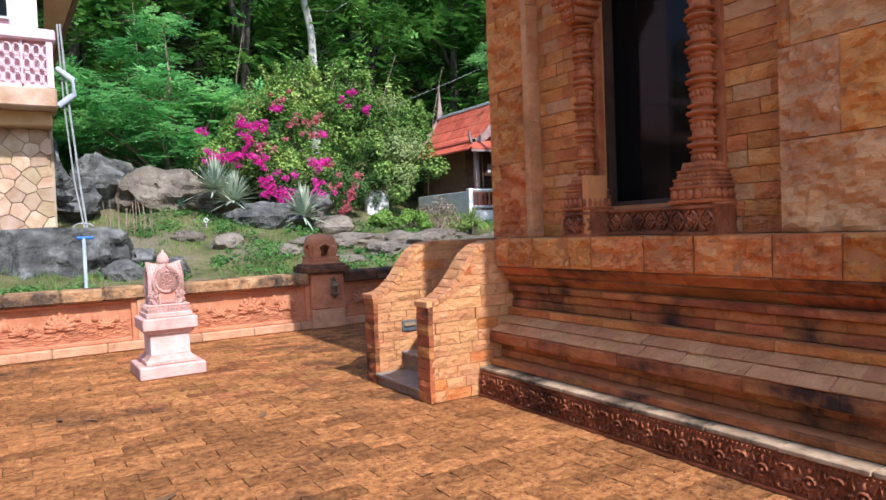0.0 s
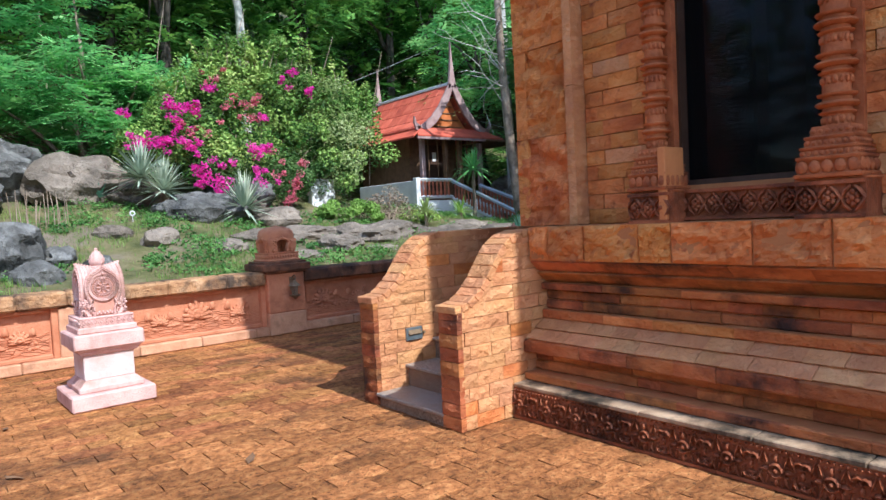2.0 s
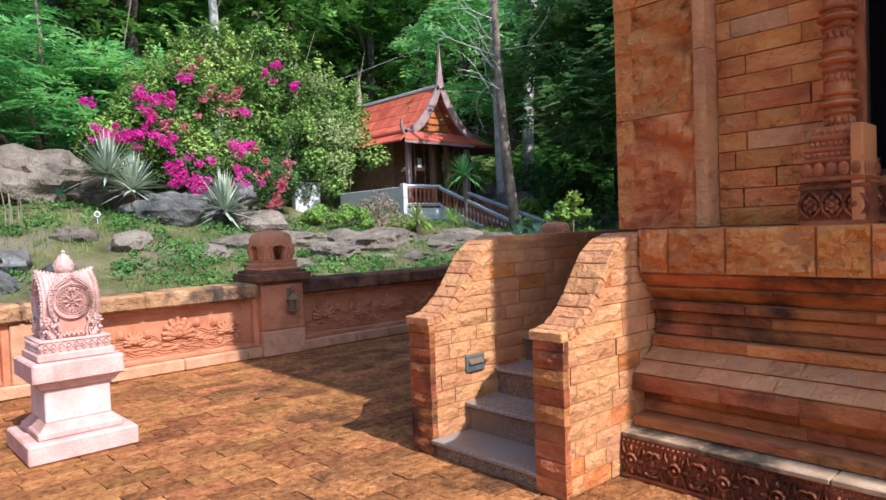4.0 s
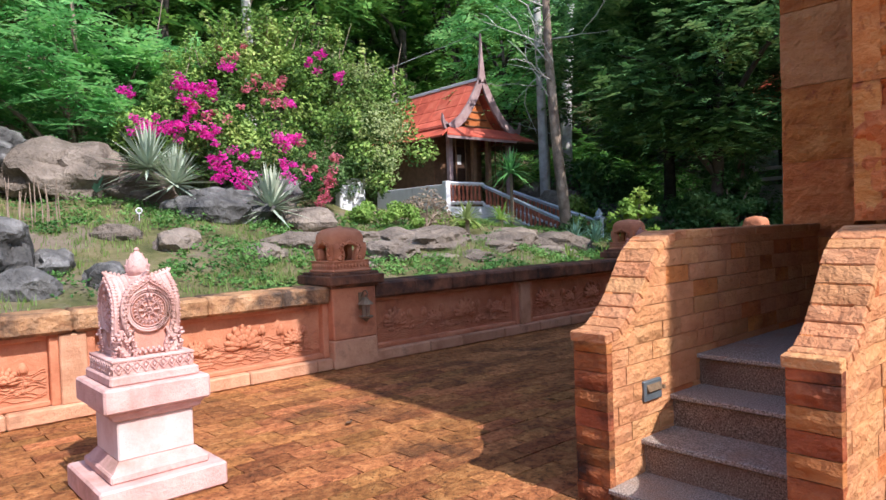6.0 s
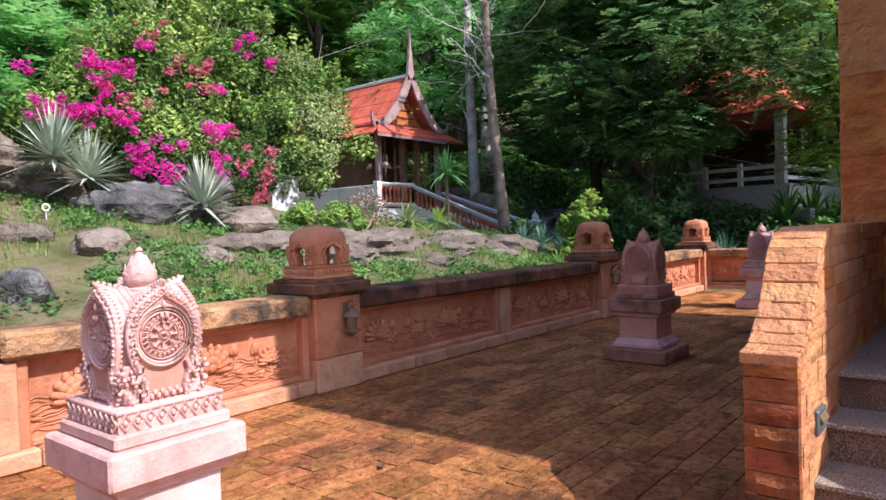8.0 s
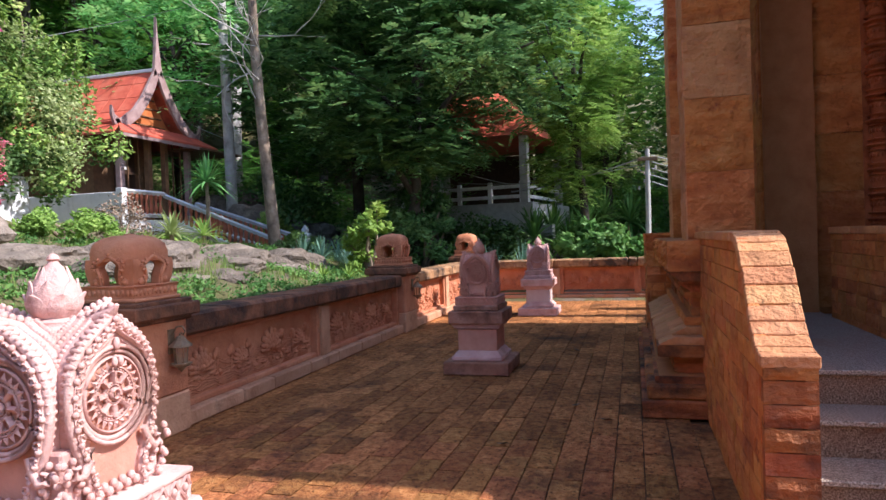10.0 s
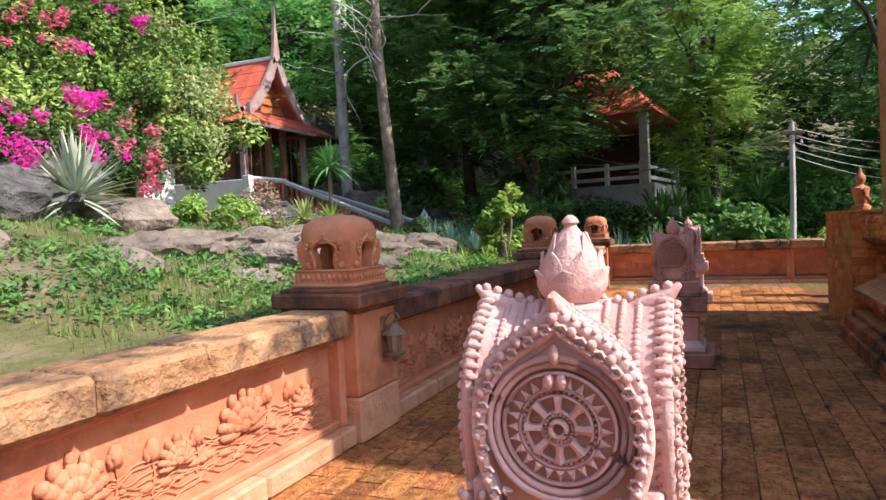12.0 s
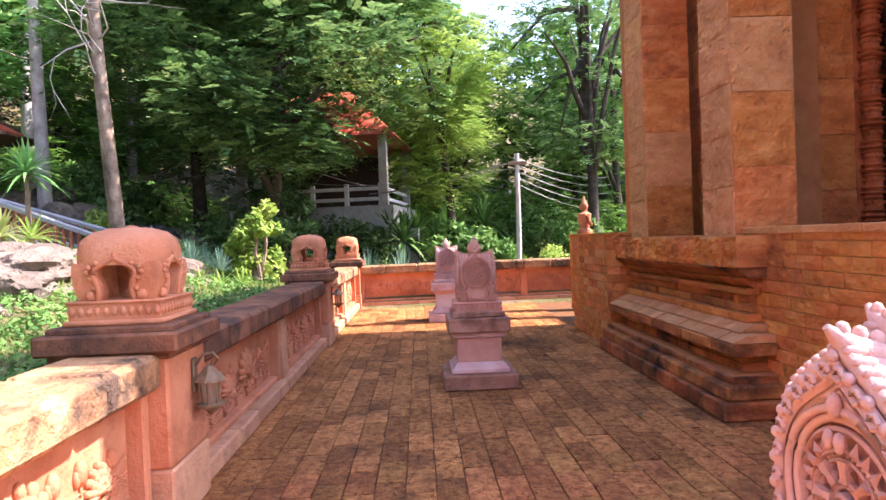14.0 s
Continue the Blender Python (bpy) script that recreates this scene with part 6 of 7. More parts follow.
for k, (x, y, z, s) in enumerate(((5.95, 15.5, 1.90, 0.80), (4.18, 16.15, 2.58, 0.78), (4.52, 15.95, 2.31, 0.70))):
    rosette("agave", "grey-green variegated agave rosette among the boulders", "agave", (x, y, z), 100, s, 0.031, AGAVE, 50 + k, (-25, 86), 0.08, 0, "agaves on the slope")
rosette("agave", "small blue-green agave among grass", "agave", (3.6, 17.0, ground_z(3.6, 17.0) + 0.1), 20, 0.45, 0.03, BLUELEAF, 54, (5, 75), 0.2)
rosette("cordyline", "tall green palm-like plant before the house rail", "cordyline", (13.45, 16.9, 1.5), 60, 0.80, 0.035, BRIGHT, 55, (-15, 80), 0.45, 1.35)
rosette("dracaena", "pale variegated dracaena on the slope", "dracaena", (10.8, 15.8, ground_z(10.8, 15.8)), 44, 0.62, 0.034, PALELEAF, 56, (0, 75), 0.5, 0.35)
rosette("dracaena", "small variegated dracaena clump", "dracaena", (12.3, 16.2, ground_z(12.3, 16.2)), 40, 0.6, 0.03, OLIVE, 57, (0, 75), 0.5, 0.15)
for k, (x, y) in enumerate(((12.6, 13.7), (13.1, 14.0), (13.6, 13.8), (12.2, 13.9), (14.0, 13.2), (12.9, 13.3))):
    rosette("strap_leaf_clump", "blue-green strap-leaved clump behind the parapet", "garden plant", gz(x, y), 40, 0.55, 0.016, BLUELEAF, 60 + k, (15, 85), 0.35, 0, "strap-leaved clumps")
for k, (x, y) in enumerate(((10.6, 12.9), (11.2, 12.5), (10.2, 12.5))):
    rosette("spider_plant", "pale green spiky plant behind the parapet", "garden plant", gz(x, y), 26, 0.36, 0.016, YELLOW, 70 + k, (5, 75), 0.5, 0, "spiky plants behind the parapet")
for k, (x, y, z, s) in enumerate(((18.0, 10.2, 1.0, 1.1), (18.3, 9.3, 0.9, 1.0), (19.4, 9.9, 1.1, 1.15), (20.2, 9.0, 1.2, 1.15), (20.0, 10.6, 1.3, 1.0), (21.5, 7.8, 1.4, 1.2), (22.4, 8.6, 1.6, 1.2))):
    rosette("palm_lily", "dark green strap-leaved palm lily beyond the terrace", "palm lily", (x, y, z), 70, s, 0.05, WEED, 80 + k, (-20, 82), 0.5, 0.3, "palm lilies beyond the terrace")
for k, (x, y) in enumerate(((15.6, 10.9), (15.9, 10.2))):
    rosette("tall_grass_clump", "arching tall grass clump beyond the corner pillar", "ornamental grass", (x, y, 0.4), 70, 1.0, 0.012, BLUELEAF, 90 + k, (35, 86), 0.6, 0, "tall grass clumps")


def tree(name, label, at, height, trunk_r, lean, crown, mat, bark, seed, n=9000, size=0.2, lumps=26, limbs=7, first=0.45, group="", gap=False, slim=0.2):
    """A tapered trunk with limbs and a crown of leaf clumps. crown: (rx, ry, rz, centre above the foot)."""
    rng = random.Random(seed)
    c = thing(name, label, "tree", at, group=group)
    w, g = Geo(), Geo()
    pts = [(lean[0] * (k / 8) ** 1.2 + rng.uniform(-0.05, 0.05), lean[1] * (k / 8) ** 1.2 + rng.uniform(-0.05, 0.05), -0.4 + (height + 0.4) * k / 8) for k in range(9)]
    w.tube(pts, [trunk_r * (1.25 if k == 0 else 1) * (1 - 0.085 * k) for k in range(9)], 10)
    rx, ry, rz, cz = crown
    spots = []
    for _ in range(lumps):
        a, k, h = rng.uniform(0, 6.28), rng.random() ** 0.5, rng.uniform(-1, 1)
        s = math.sqrt(max(0.1, 1 - h * h))
        spots.append((lean[0] + rx * k * s * math.cos(a), lean[1] + ry * k * s * math.sin(a), cz + rz * h))
    for i in range(limbs):
        t = first + (1 - first) * i / limbs
        k = min(int(t * 8), 7)
        b = Vector(pts[k]).lerp(Vector(pts[k + 1]), t * 8 - k)
        e = Vector(spots[i % len(spots)])
        m = b.lerp(e, 0.5) + Vector((0, 0, 0.15 * (e - b).length))
        w.tube([b, b.lerp(m, 0.5) + Vector((rng.uniform(-0.1, 0.1), rng.uniform(-0.1, 0.1), 0)), m, m.lerp(e, 0.6), e], [trunk_r * 0.5 * (1 - 0.2 * q) for q in range(5)], 6)
    for p in spots:
        # a gap in the leaves before the pavilion
        q = Vector(p) + Vector(at)
        if gap and abs(q.y - (8.6 + (q.x - 0.8) * 0.145)) < 0.85 and 1.5 + (q.x - 0.8) * 0.06 < q.z < 1.4 + (q.x - 0.8) * 0.215:
            continue
        leaf_sprays(g, p, min(rx, ry, rz) * rng.uniform(0.30, 0.55), n // lumps, size, rng, 0.5, 0.35, 0.6, slim)
    part("trunk", quick_mesh("trunk", w, bark, smooth=True), bark, c)
    if n:
        part("crown", quick_mesh("crown", g, mat), mat, c)
    return c


def bare_tree(name, label, at, pts, r0, twigs, bark, seed, spread=1.6, west=0.0):
    rng = random.Random(seed)
    c = thing(name, label, "tree", at)
    w = Geo()
    m = len(pts)
    w.tube(pts, [r0 * (1 - 0.6 * k / (m - 1)) for k in range(m)], 10)
    tw = Geo()
    for i in range(twigs):
        k = rng.randrange(m // 2 - (1 if west else 0), m - 1)
        b = Vector(pts[k]).lerp(Vector(pts[k + 1]), rng.random())
        d = Vector((rng.uniform(-1, 1) - west, rng.uniform(-0.6, 0.6), rng.uniform(-0.1, 0.9))).normalized()
        line = [b]
        for q in range(7):
            d = (d + Vector((rng.uniform(-0.5, 0.5), rng.uniform(-0.5, 0.5), rng.uniform(-0.35, 0.4)))).normalized()
            line.append(line[-1] + d * spread / 7 * rng.uniform(0.7, 1.3))
            if q in (2, 4) and rng.random() < 0.8:
                e = (d + Vector((rng.uniform(-1, 1), rng.uniform(-1, 1), rng.uniform(-0.6, 0.6)))).normalized()
                tw.tube([line[-1], line[-1] + e * spread * 0.2, line[-1] + e * spread * 0.36 + Vector((0, 0, rng.uniform(-0.1, 0.1)))], [0.009, 0.006, 0.003], 4)
        tw.tube(line, [0.019 * (1 - 0.11 * q) for q in range(8)], 5)
    part("trunk", quick_mesh("trunk", w, bark, smooth=True), bark, c)
    tagged(part("twigwork", quick_mesh("twigwork", tw, PALEBARK, smooth=True), PALEBARK, c, "bare tangled twigs"), "bare tangled twigs", kind="stuff")
    return c


bare_tree("tree", "slender brown trunk with bare tangled twigs before the house stair", (13.55, 15.5, 0.9), [(0.42, 0, -0.3), (0.30, 0, 1.0), (0.12, 0, 2.2), (0.05, 0.05, 3.4), (0.0, 0.1, 4.6), (-0.05, 0.1, 5.8), (-0.1, 0.1, 7.2), (-0.1, 0.1, 8.6), (-0.1, 0.1, 10)], 0.155, 14, BARK, 3, 2.0, 0.6)
bare_tree("tree", "straight pale grey trunk behind the house stair", (16.3, 18.2, 1.3), [(0.1, 0, -0.3), (0.05, 0, 2), (0, 0, 4), (-0.05, 0, 6), (-0.1, 0, 8), (-0.15, 0, 10), (-0.2, 0, 12)], 0.17, 9, PALEBARK, 5, 2.2, 0.7)
bare_tree("tree", "pale grey trunk standing above the bougainvillea", (9.9, 24.5, 5.0), [(0, 0, -2), (0, 0, 0), (0.05, 0, 2), (0.0, 0, 4), (-0.4, 0, 6), (-0.8, 0, 8), (-1.0, 0, 10)], 0.20, 3, PALEBARK, 7, 2.0)
bare_tree("tree", "pale forked trunk at the forest edge", (21.4, 21.4, 2.4), [(0, 0, -1), (0.1, 0, 2), (0.2, 0, 4), (0.5, 0, 6), (0.7, 0, 8), (0.9, 0, 11)], 0.28, 4, PALEBARK, 9, 2.5)
tree("tree", "large dark-leaved tree that overhangs the far terrace", (17.4, 13.4, 0.5), 6.5, 0.20, (-0.6, -0.6), (4.2, 4.0, 2.6, 5.6), DARKLEAF, DARKBARK, 101, 64000, 0.17, 92, 11, 0.35, gap=True, slim=0.3)
tree("tree", "large dark-leaved tree behind the pavilion path", (19.0, 15.6, 0.8), 7.5, 0.22, (0.4, 0.2), (3.6, 3.4, 3.2, 6.0), DARKLEAF, DARKBARK, 102, 34000, 0.19, 56, 9, 0.35, gap=True, slim=0.3)
tree("tree", "green tree with hanging branches beside the pavilion", (18.6, 8.9, 0.2), 6.8, 0.14, (-0.3, 0.3), (1.5, 1.3, 3.2, 5.3), OLIVE, DARKBARK, 103, 26000, 0.13, 60, 8, 0.4, gap=True, slim=0.26)
tree("tree", "yellow-green tree before the forest", (24.0, 8.5, 0.3), 7.0, 0.16, (0, 0), (2.2, 2.2, 2.6, 5.4), OLIVE, DARKBARK, 104, 18000, 0.18, 40, 8, 0.4, slim=0.28)
tree("tree", "airy dark tree with thin branches against the sky", (21.0, 4.4, 0.2), 8.5, 0.20, (0.4, 0.3), (3.2, 3.0, 3.2, 6.8), DARKLEAF, DARKBARK, 105, 15000, 0.16, 50, 16, 0.3, slim=0.28)
tree("tree", "airy dark tree with thin branches beside the lane", (25.0, 2.5, 0.2), 8.5, 0.18, (0.2, 0), (3.2, 3.0, 3.0, 6.6), DARKLEAF, DARKBARK, 106, 15000, 0.17, 50, 16, 0.3, slim=0.28)
tree("tree", "broad-leaved green tree behind the house", (17.6, 20.8, 2.2), 5.5, 0.15, (-0.6, -0.4), (2.2, 2.2, 2.8, 4.2), BRIGHT, DARKBARK, 107, 7000, 0.26, 30, 8, 0.4)

# forest on the hill: a few crowns, set down again and again
rngf = random.Random(200)
kinds, far_kinds = [], []
for k in range(3):
    shape = (8.0 + k, 0.2, (rngf.uniform(-0.5, 0.5), 0.2), (3.0 + 0.3 * k, 2.8, 3.8, 6.0 + 0.5 * k))
    kinds.append(tree("tree", "tall forest tree with a dense dark green crown", (0, 0, -50), *shape, FOREST, DARKBARK, 210 + k, 13000, 0.25, 60, 7, 0.3, "forest trees on the hill", slim=0.26))
    far_kinds.append(tree("tree", "tall forest tree with a dense dark green crown", (0, 0, -50), *shape, FOREST, DARKBARK, 220 + k, 5000, 0.42, 56, 5, 0.3, "forest trees on the hill", slim=0.36))
near_spots, far_spots = [], []
for j in range(4):
    y = 26.0 + j * 5.2
    x = (-18 if j else -10) + (j % 2) * 2.4
    while x < (46 if j else 34) + j * 4:
        (far_spots if j else near_spots).append((x + rngf.uniform(-1.2, 1.2), y + rngf.uniform(-1.5, 1.5)))
        x += 4.4
for j in range(3):
    x = 27.0 + j * 5.0
    y = -18 + (j % 2) * 2.4
    while y < 24:
        if not (-9 < y < 9 and j == 0):
            (far_spots if j else near_spots).append((x + rngf.uniform(-1.2, 1.2), y + rngf.uniform(-1.5, 1.5)))
        y += 4.8
for group_kinds, group_spots in ((kinds, near_spots), (far_kinds, far_spots)):
    for i, (x, y) in enumerate(group_spots):
        s = rngf.uniform(0.85, 1.25)
        far_east = x > 24 and y < 10
        if x > 24 and -9 < y < 9:
            s *= 0.8
        m = pose(x, y, ground_z(x, y) - 0.3 - (1.2 if far_east else 0), 0, 0, rngf.uniform(0, 360))
        t = group_kinds[i % 3]
        if i < 3:
            t.matrix_world = m @ Matrix.Diagonal((s, s, s, 1))
            continue
        ob = copy_thing(t, m)
        ob.scale = (s, s, s * rngf.uniform(0.9, 1.2))
# undergrowth that closes the forest floor
bushes = [bush("forest_shrub", "dense green undergrowth at the foot of the forest", "shrub", (0, 0, 0), (2.6, 1.8, 2.6), FOREST, 5600, 0.24, 230 + k, 26, 0.7, "undergrowth on the hill", spray=True) for k in range(2)]
places = [(-14 + 3.7 * k + rngf.uniform(-0.6, 0.6), 23.6 + rngf.uniform(-0.8, 1.2)) for k in range(21)] + [(24.5 + rngf.uniform(-1, 1), 21 - 3.7 * k) for k in range(10)] + [(29 + 3 * (k % 2) + rngf.uniform(-1, 1), 9 - 2.4 * k) for k in range(9)]
for i, (x, y) in enumerate(places):
    m = pose(x, y, ground_z(x, y) - 0.2, 0, 0, rngf.uniform(0, 360))
    if i < 2:
        bushes[i].matrix_world = m
    else:
        copy_thing(bushes[i % 2], m)
# unseen trees added to west and south to cut skylight, clear of the sun
for k in range(8):
    x, y = -15.0 + rngf.uniform(-2, 2), -14 + 5.0 * k
    ob = copy_thing(far_kinds[k % 3], pose(x, y, -0.4, 0, 0, 77 * k))
    ob.scale = (0.9, 0.9, 0.9)
# bamboo canes leaning out of the undergrowth
for k in range(6):
    x = 1.5 + 2.3 * k + rngf.uniform(-0.4, 0.4)
    y = 22.2 + rngf.uniform(-0.5, 0.8)
    c = thing("bamboo_cane", "thin pale leaning bamboo cane at the forest edge", "bamboo", (x, y, ground_z(x, y)), group="bamboo canes")
    d = rngf.uniform(-0.9, 1.3)
    part("cane", Geo().tube([(0, 0, -0.3), (d * 0.25, 0, 2), (d * 0.6, -0.1, 3.8), (d * 1.1, -0.2, 5.4)], [0.02, 0.017, 0.013, 0.006], 5), BARK, c)


# ---- small house with a curved gable ----
def house():
    c = thing("house", "small wooden house with red tiled roof and tall finials", "house", (14.65, 19.15, 0))
    FZ = 1.95
    wall = Geo().box(-1.0, 1.0, 1.1, 4.0, FZ, 4.35).box(-1.0, -0.35, 1.05, 1.1, FZ, 4.35).box(0.35, 1.0, 1.05, 1.1, FZ, 4.35)
    part("wall", wall, BROWNWOOD, c, "brown plank wall")
    part("door", Geo().box(-0.34, 0.34, 1.0, 1.06, FZ, 4.0, 0.01), DARKFRAME, c, "dark door")
    for x in (-1.25, -0.3, 0.3, 1.2):
        part("post", Geo().box(x - 0.07, x + 0.07, -0.02, 0.12, FZ, 4.2, 0.01), BARGE if x in (-1.25, 1.2) else BROWNWOOD, c)
    for x in (-1.0, -0.62, 0.62, 0.92):
        part("bar", Geo().box(x - 0.015, x + 0.015, 0.04, 0.07, FZ, 4.1), BROWNWOOD, c)
    part("sign", Geo().box(-0.1, 0.06, 0.98, 1.0, 3.45, 3.75, 0.005), WHITEPAINT, c, "small pale notice on the door")
    roof_half = [(0.0, 5.85), (0.22, 5.50), (0.48, 5.10), (0.80, 4.72), (1.18, 4.45), (1.42, 4.36)]
    for s in (-1, 1):
        n = 8
        rows = len(roof_half) - 1
        k = 0
        for (xa, za), (xb, zb) in zip(roof_half, roof_half[1:]):
            for j in range(n):
                y0, y1 = -0.05 + 4.2 * j / n, -0.05 + 4.2 * (j + 1) / n
                part("roof_panel", Geo().add([(s * xa, y0, za + 0.03), (s * xb, y0, zb + 0.045), (s * xb, y1 - 0.012, zb + 0.045), (s * xa, y1 - 0.012, za + 0.03), (s * xa, y0, za), (s * xb, y0, zb), (s * xb, y1 - 0.012, zb), (s * xa, y1 - 0.012, za)],
                                             [(0, 1, 2, 3), (7, 6, 5, 4), (0, 4, 5, 1), (1, 5, 6, 2), (2, 6, 7, 3), (3, 7, 4, 0)]), ROOFTILE, c)
        skirt = Geo().add([(s * 1.30, -0.1, 4.40), (s * 1.85, -0.35, 4.08), (s * 1.85, 4.3, 4.08), (s * 1.30, 4.2, 4.40), (s * 1.30, -0.1, 4.36), (s * 1.85, -0.35, 4.03), (s * 1.85, 4.3, 4.03), (s * 1.30, 4.2, 4.36)],
                          [(0, 1, 2, 3), (7, 6, 5, 4), (0, 4, 5, 1), (1, 5, 6, 2), (2, 6, 7, 3), (3, 7, 4, 0)])
        part("side_skirt", skirt, ROOFTILE, c, "red tiled lower roof")
    part("front_skirt", Geo().add([(-1.30, 0.0, 4.42), (1.30, 0.0, 4.42), (1.8, -0.5, 4.10), (-1.8, -0.5, 4.10), (-1.30, 0.0, 4.37), (1.30, 0.0, 4.37), (1.8, -0.5, 4.05), (-1.8, -0.5, 4.05)],
                                  [(0, 3, 2, 1), (4, 5, 6, 7), (3, 7, 6, 2), (0, 4, 7, 3), (1, 2, 6, 5), (0, 1, 5, 4)]), ROOFTILE, c, "red tiled lower roof")
    part("eave_board", Geo().box(-1.8, 1.8, -0.5, -0.46, 3.98, 4.06), BARGE, c)
    gable = Geo().prism([(x * 0.82, z - 0.08) for x, z in roof_half] + [(-x * 0.82, z - 0.08) for x, z in roof_half[:0:-1]], 0.28, 0.34)
    g = part("gable", gable, GABLE, c, "orange-brown gable boarding")
    for k in range(5):
        z = 4.5 + 0.22 * k
        part("gable_rail", Geo().box(-0.62 + 0.12 * k, 0.62 - 0.12 * k, 0.25, 0.28, z, z + 0.03), BROWNWOOD, g)
    for yy, nm in ((-0.12, "front"), (4.15, "back")):
        for s in (-1, 1):
            outer = [(s * (x + 0.10), z + 0.04) for x, z in roof_half]
            inner = [(s * max(x - 0.06, 0.0), z - 0.16) for x, z in roof_half]
            poly = outer + inner[::-1]
            part("barge_board", Geo().prism(poly, yy, yy + 0.07), BARGE, c, "weathered curved barge board")
            part("hook", Geo().prism([(s * 1.30, 4.26), (s * 1.54, 4.30), (s * 1.62, 4.52), (s * 1.60, 4.72), (s * 1.52, 4.52), (s * 1.40, 4.46)], yy, yy + 0.07), BARGE, c)
        part("finial", Geo().prism([(-0.17, 5.68), (-0.10, 6.1), (-0.03, 6.7), (0.0, 7.22), (0.03, 6.7), (0.10, 6.1), (0.17, 5.68), (0.0, 5.80)], yy, yy + 0.08), BARGE, c, "tall slender finial")
    part("ridge", Geo().box(-0.06, 0.06, -0.05, 4.2, 5.84, 5.93, 0.01), WHITEPAINT, c, "pale ridge capping")
    part("terrace", Geo().box(-2.1, 1.5, -0.75, 4.2, 0.4, FZ + 0.12), WHITEPAINT, c, "white rendered terrace base")
    part("awning", Geo().box(1.0, 2.8, -0.6, 1.2, 3.98, 4.03), BROWNWOOD, c, "dark flat awning")
    part("awning_post", Geo().box(2.45, 2.53, -0.5, -0.42, 1.2, 4.0), BARGE, c)
    # rails
    def rail(a, b, name):
        a, b = Vector(a), Vector(b)
        n = max(2, round((b - a).length / 0.15))
        r = part("handrail", Geo().tube([a, b], 0.055, 4), GREYPAINT if name == "stair" else WHITEPAINT, c, "bluish grey handrail" if name == "stair" else "white handrail")
        part("bottom_rail", Geo().tube([a - Vector((0, 0, 0.52)), b - Vector((0, 0, 0.52))], 0.05, 4), WHITEPAINT, r)
        for i in range(1, n):
            p = a.lerp(b, i / n)
            part("baluster", Geo().lathe([(0.028, -0.50), (0.045, -0.38), (0.022, -0.22), (0.042, -0.12), (0.028, -0.03)], p.x, p.y, 6).moved(pose(0, 0, p.z)), REDRAIL, r)
    rail((-2.1, -0.72, 2.70), (-0.72, -0.72, 2.70), "terrace")
    part("side_parapet", Geo().box(-2.16, -2.05, -0.63, 2.4, 1.0, 2.68, 0.01), WHITEPAINT, c, "white rendered side parapet")
    rail((-0.72, -0.72, 2.66), (-0.60, -3.55, 1.52), "stair")
    rail((0.45, -0.72, 2.52), (0.42, -3.75, 1.52), "stair")
    for x, y, z in ((-0.60, -3.6, 1.55), (0.42, -3.8, 1.58)):
        part("newel", Geo().squares([(0.08, 0.3), (0.08, z), (0.11, z + 0.02), (0.11, z + 0.05), (0.05, z + 0.09), (0.07, z + 0.15), (0.0, z + 0.30)], x, y), GREYPAINT, c, "grey newel post")
    part("corner_post", Geo().box(-2.18, -2.02, -0.80, -0.64, 1.2, 2.76, 0.01), WHITEPAINT, c)
    for i in range(9):
        z = FZ - 0.16 * (i + 1)
        part("step", Geo().box(-0.6, 0.45, -0.75 - 0.33 * (i + 1), -0.75 - 0.33 * i, z - 0.5, z, 0.01), CONCRETE, c)
    return c


house()


# ---- open pavilion with a red roof ----
def pavilion():
    c = thing("pavilion", "open pavilion with a red roof and grey posts behind trees", "pavilion", (22.4, 12.55, 0), -8)
    part("base", Geo().box(-2.3, 2.3, -2.4, 2.4, 0.2, 2.4), CONCRETE, c)
    for x in (-2.0, 2.0):
        for y in (-2.1, 2.1):
            part("post", Geo().box(x - 0.12, x + 0.12, y - 0.12, y + 0.12, 2.4, 4.4, 0.01), CONCRETE, c)
    roof = Geo().add([(-2.45, -2.5, 4.38), (2.45, -2.5, 4.38), (2.45, 2.5, 4.38), (-2.45, 2.5, 4.38), (-0.3, -0.8, 6.1), (0.3, -0.8, 6.1), (0.3, 0.8, 6.1), (-0.3, 0.8, 6.1)],
                     [(0, 1, 5, 4), (1, 2, 6, 5), (2, 3, 7, 6), (3, 0, 4, 7), (4, 5, 6, 7), (3, 2, 1, 0)])
    part("roof", roof, ROOFTILE, c, "red tiled hipped roof")
    part("back_wall", Geo().box(1.9, 2.05, -1.2, 2.0, 2.4, 4.3), DARKFRAME, c)
    for y0, y1, x0, x1 in ((-2.15, -2.05, -2.0, 2.0), (-2.1, 2.1, -2.05, -1.95)):
        part("rail", Geo().box(x0, x1, y0, y1, 2.85, 2.95, 0.01), WHITEPAINT, c, "white rail")
        part("rail", Geo().box(x0, x1, y0, y1, 2.55, 2.65, 0.01), WHITEPAINT, c)
    for k in range(-2, 3):
        part("rail_post", Geo().box(-2.07, -1.93, k - 0.06, k + 0.06, 2.4, 3.05, 0.01), WHITEPAINT, c)
    part("lower_wall", Geo().box(-3.2, -2.9, -3.2, 3.0, 0.2, 1.7), CONCRETE, c)


pavilion()

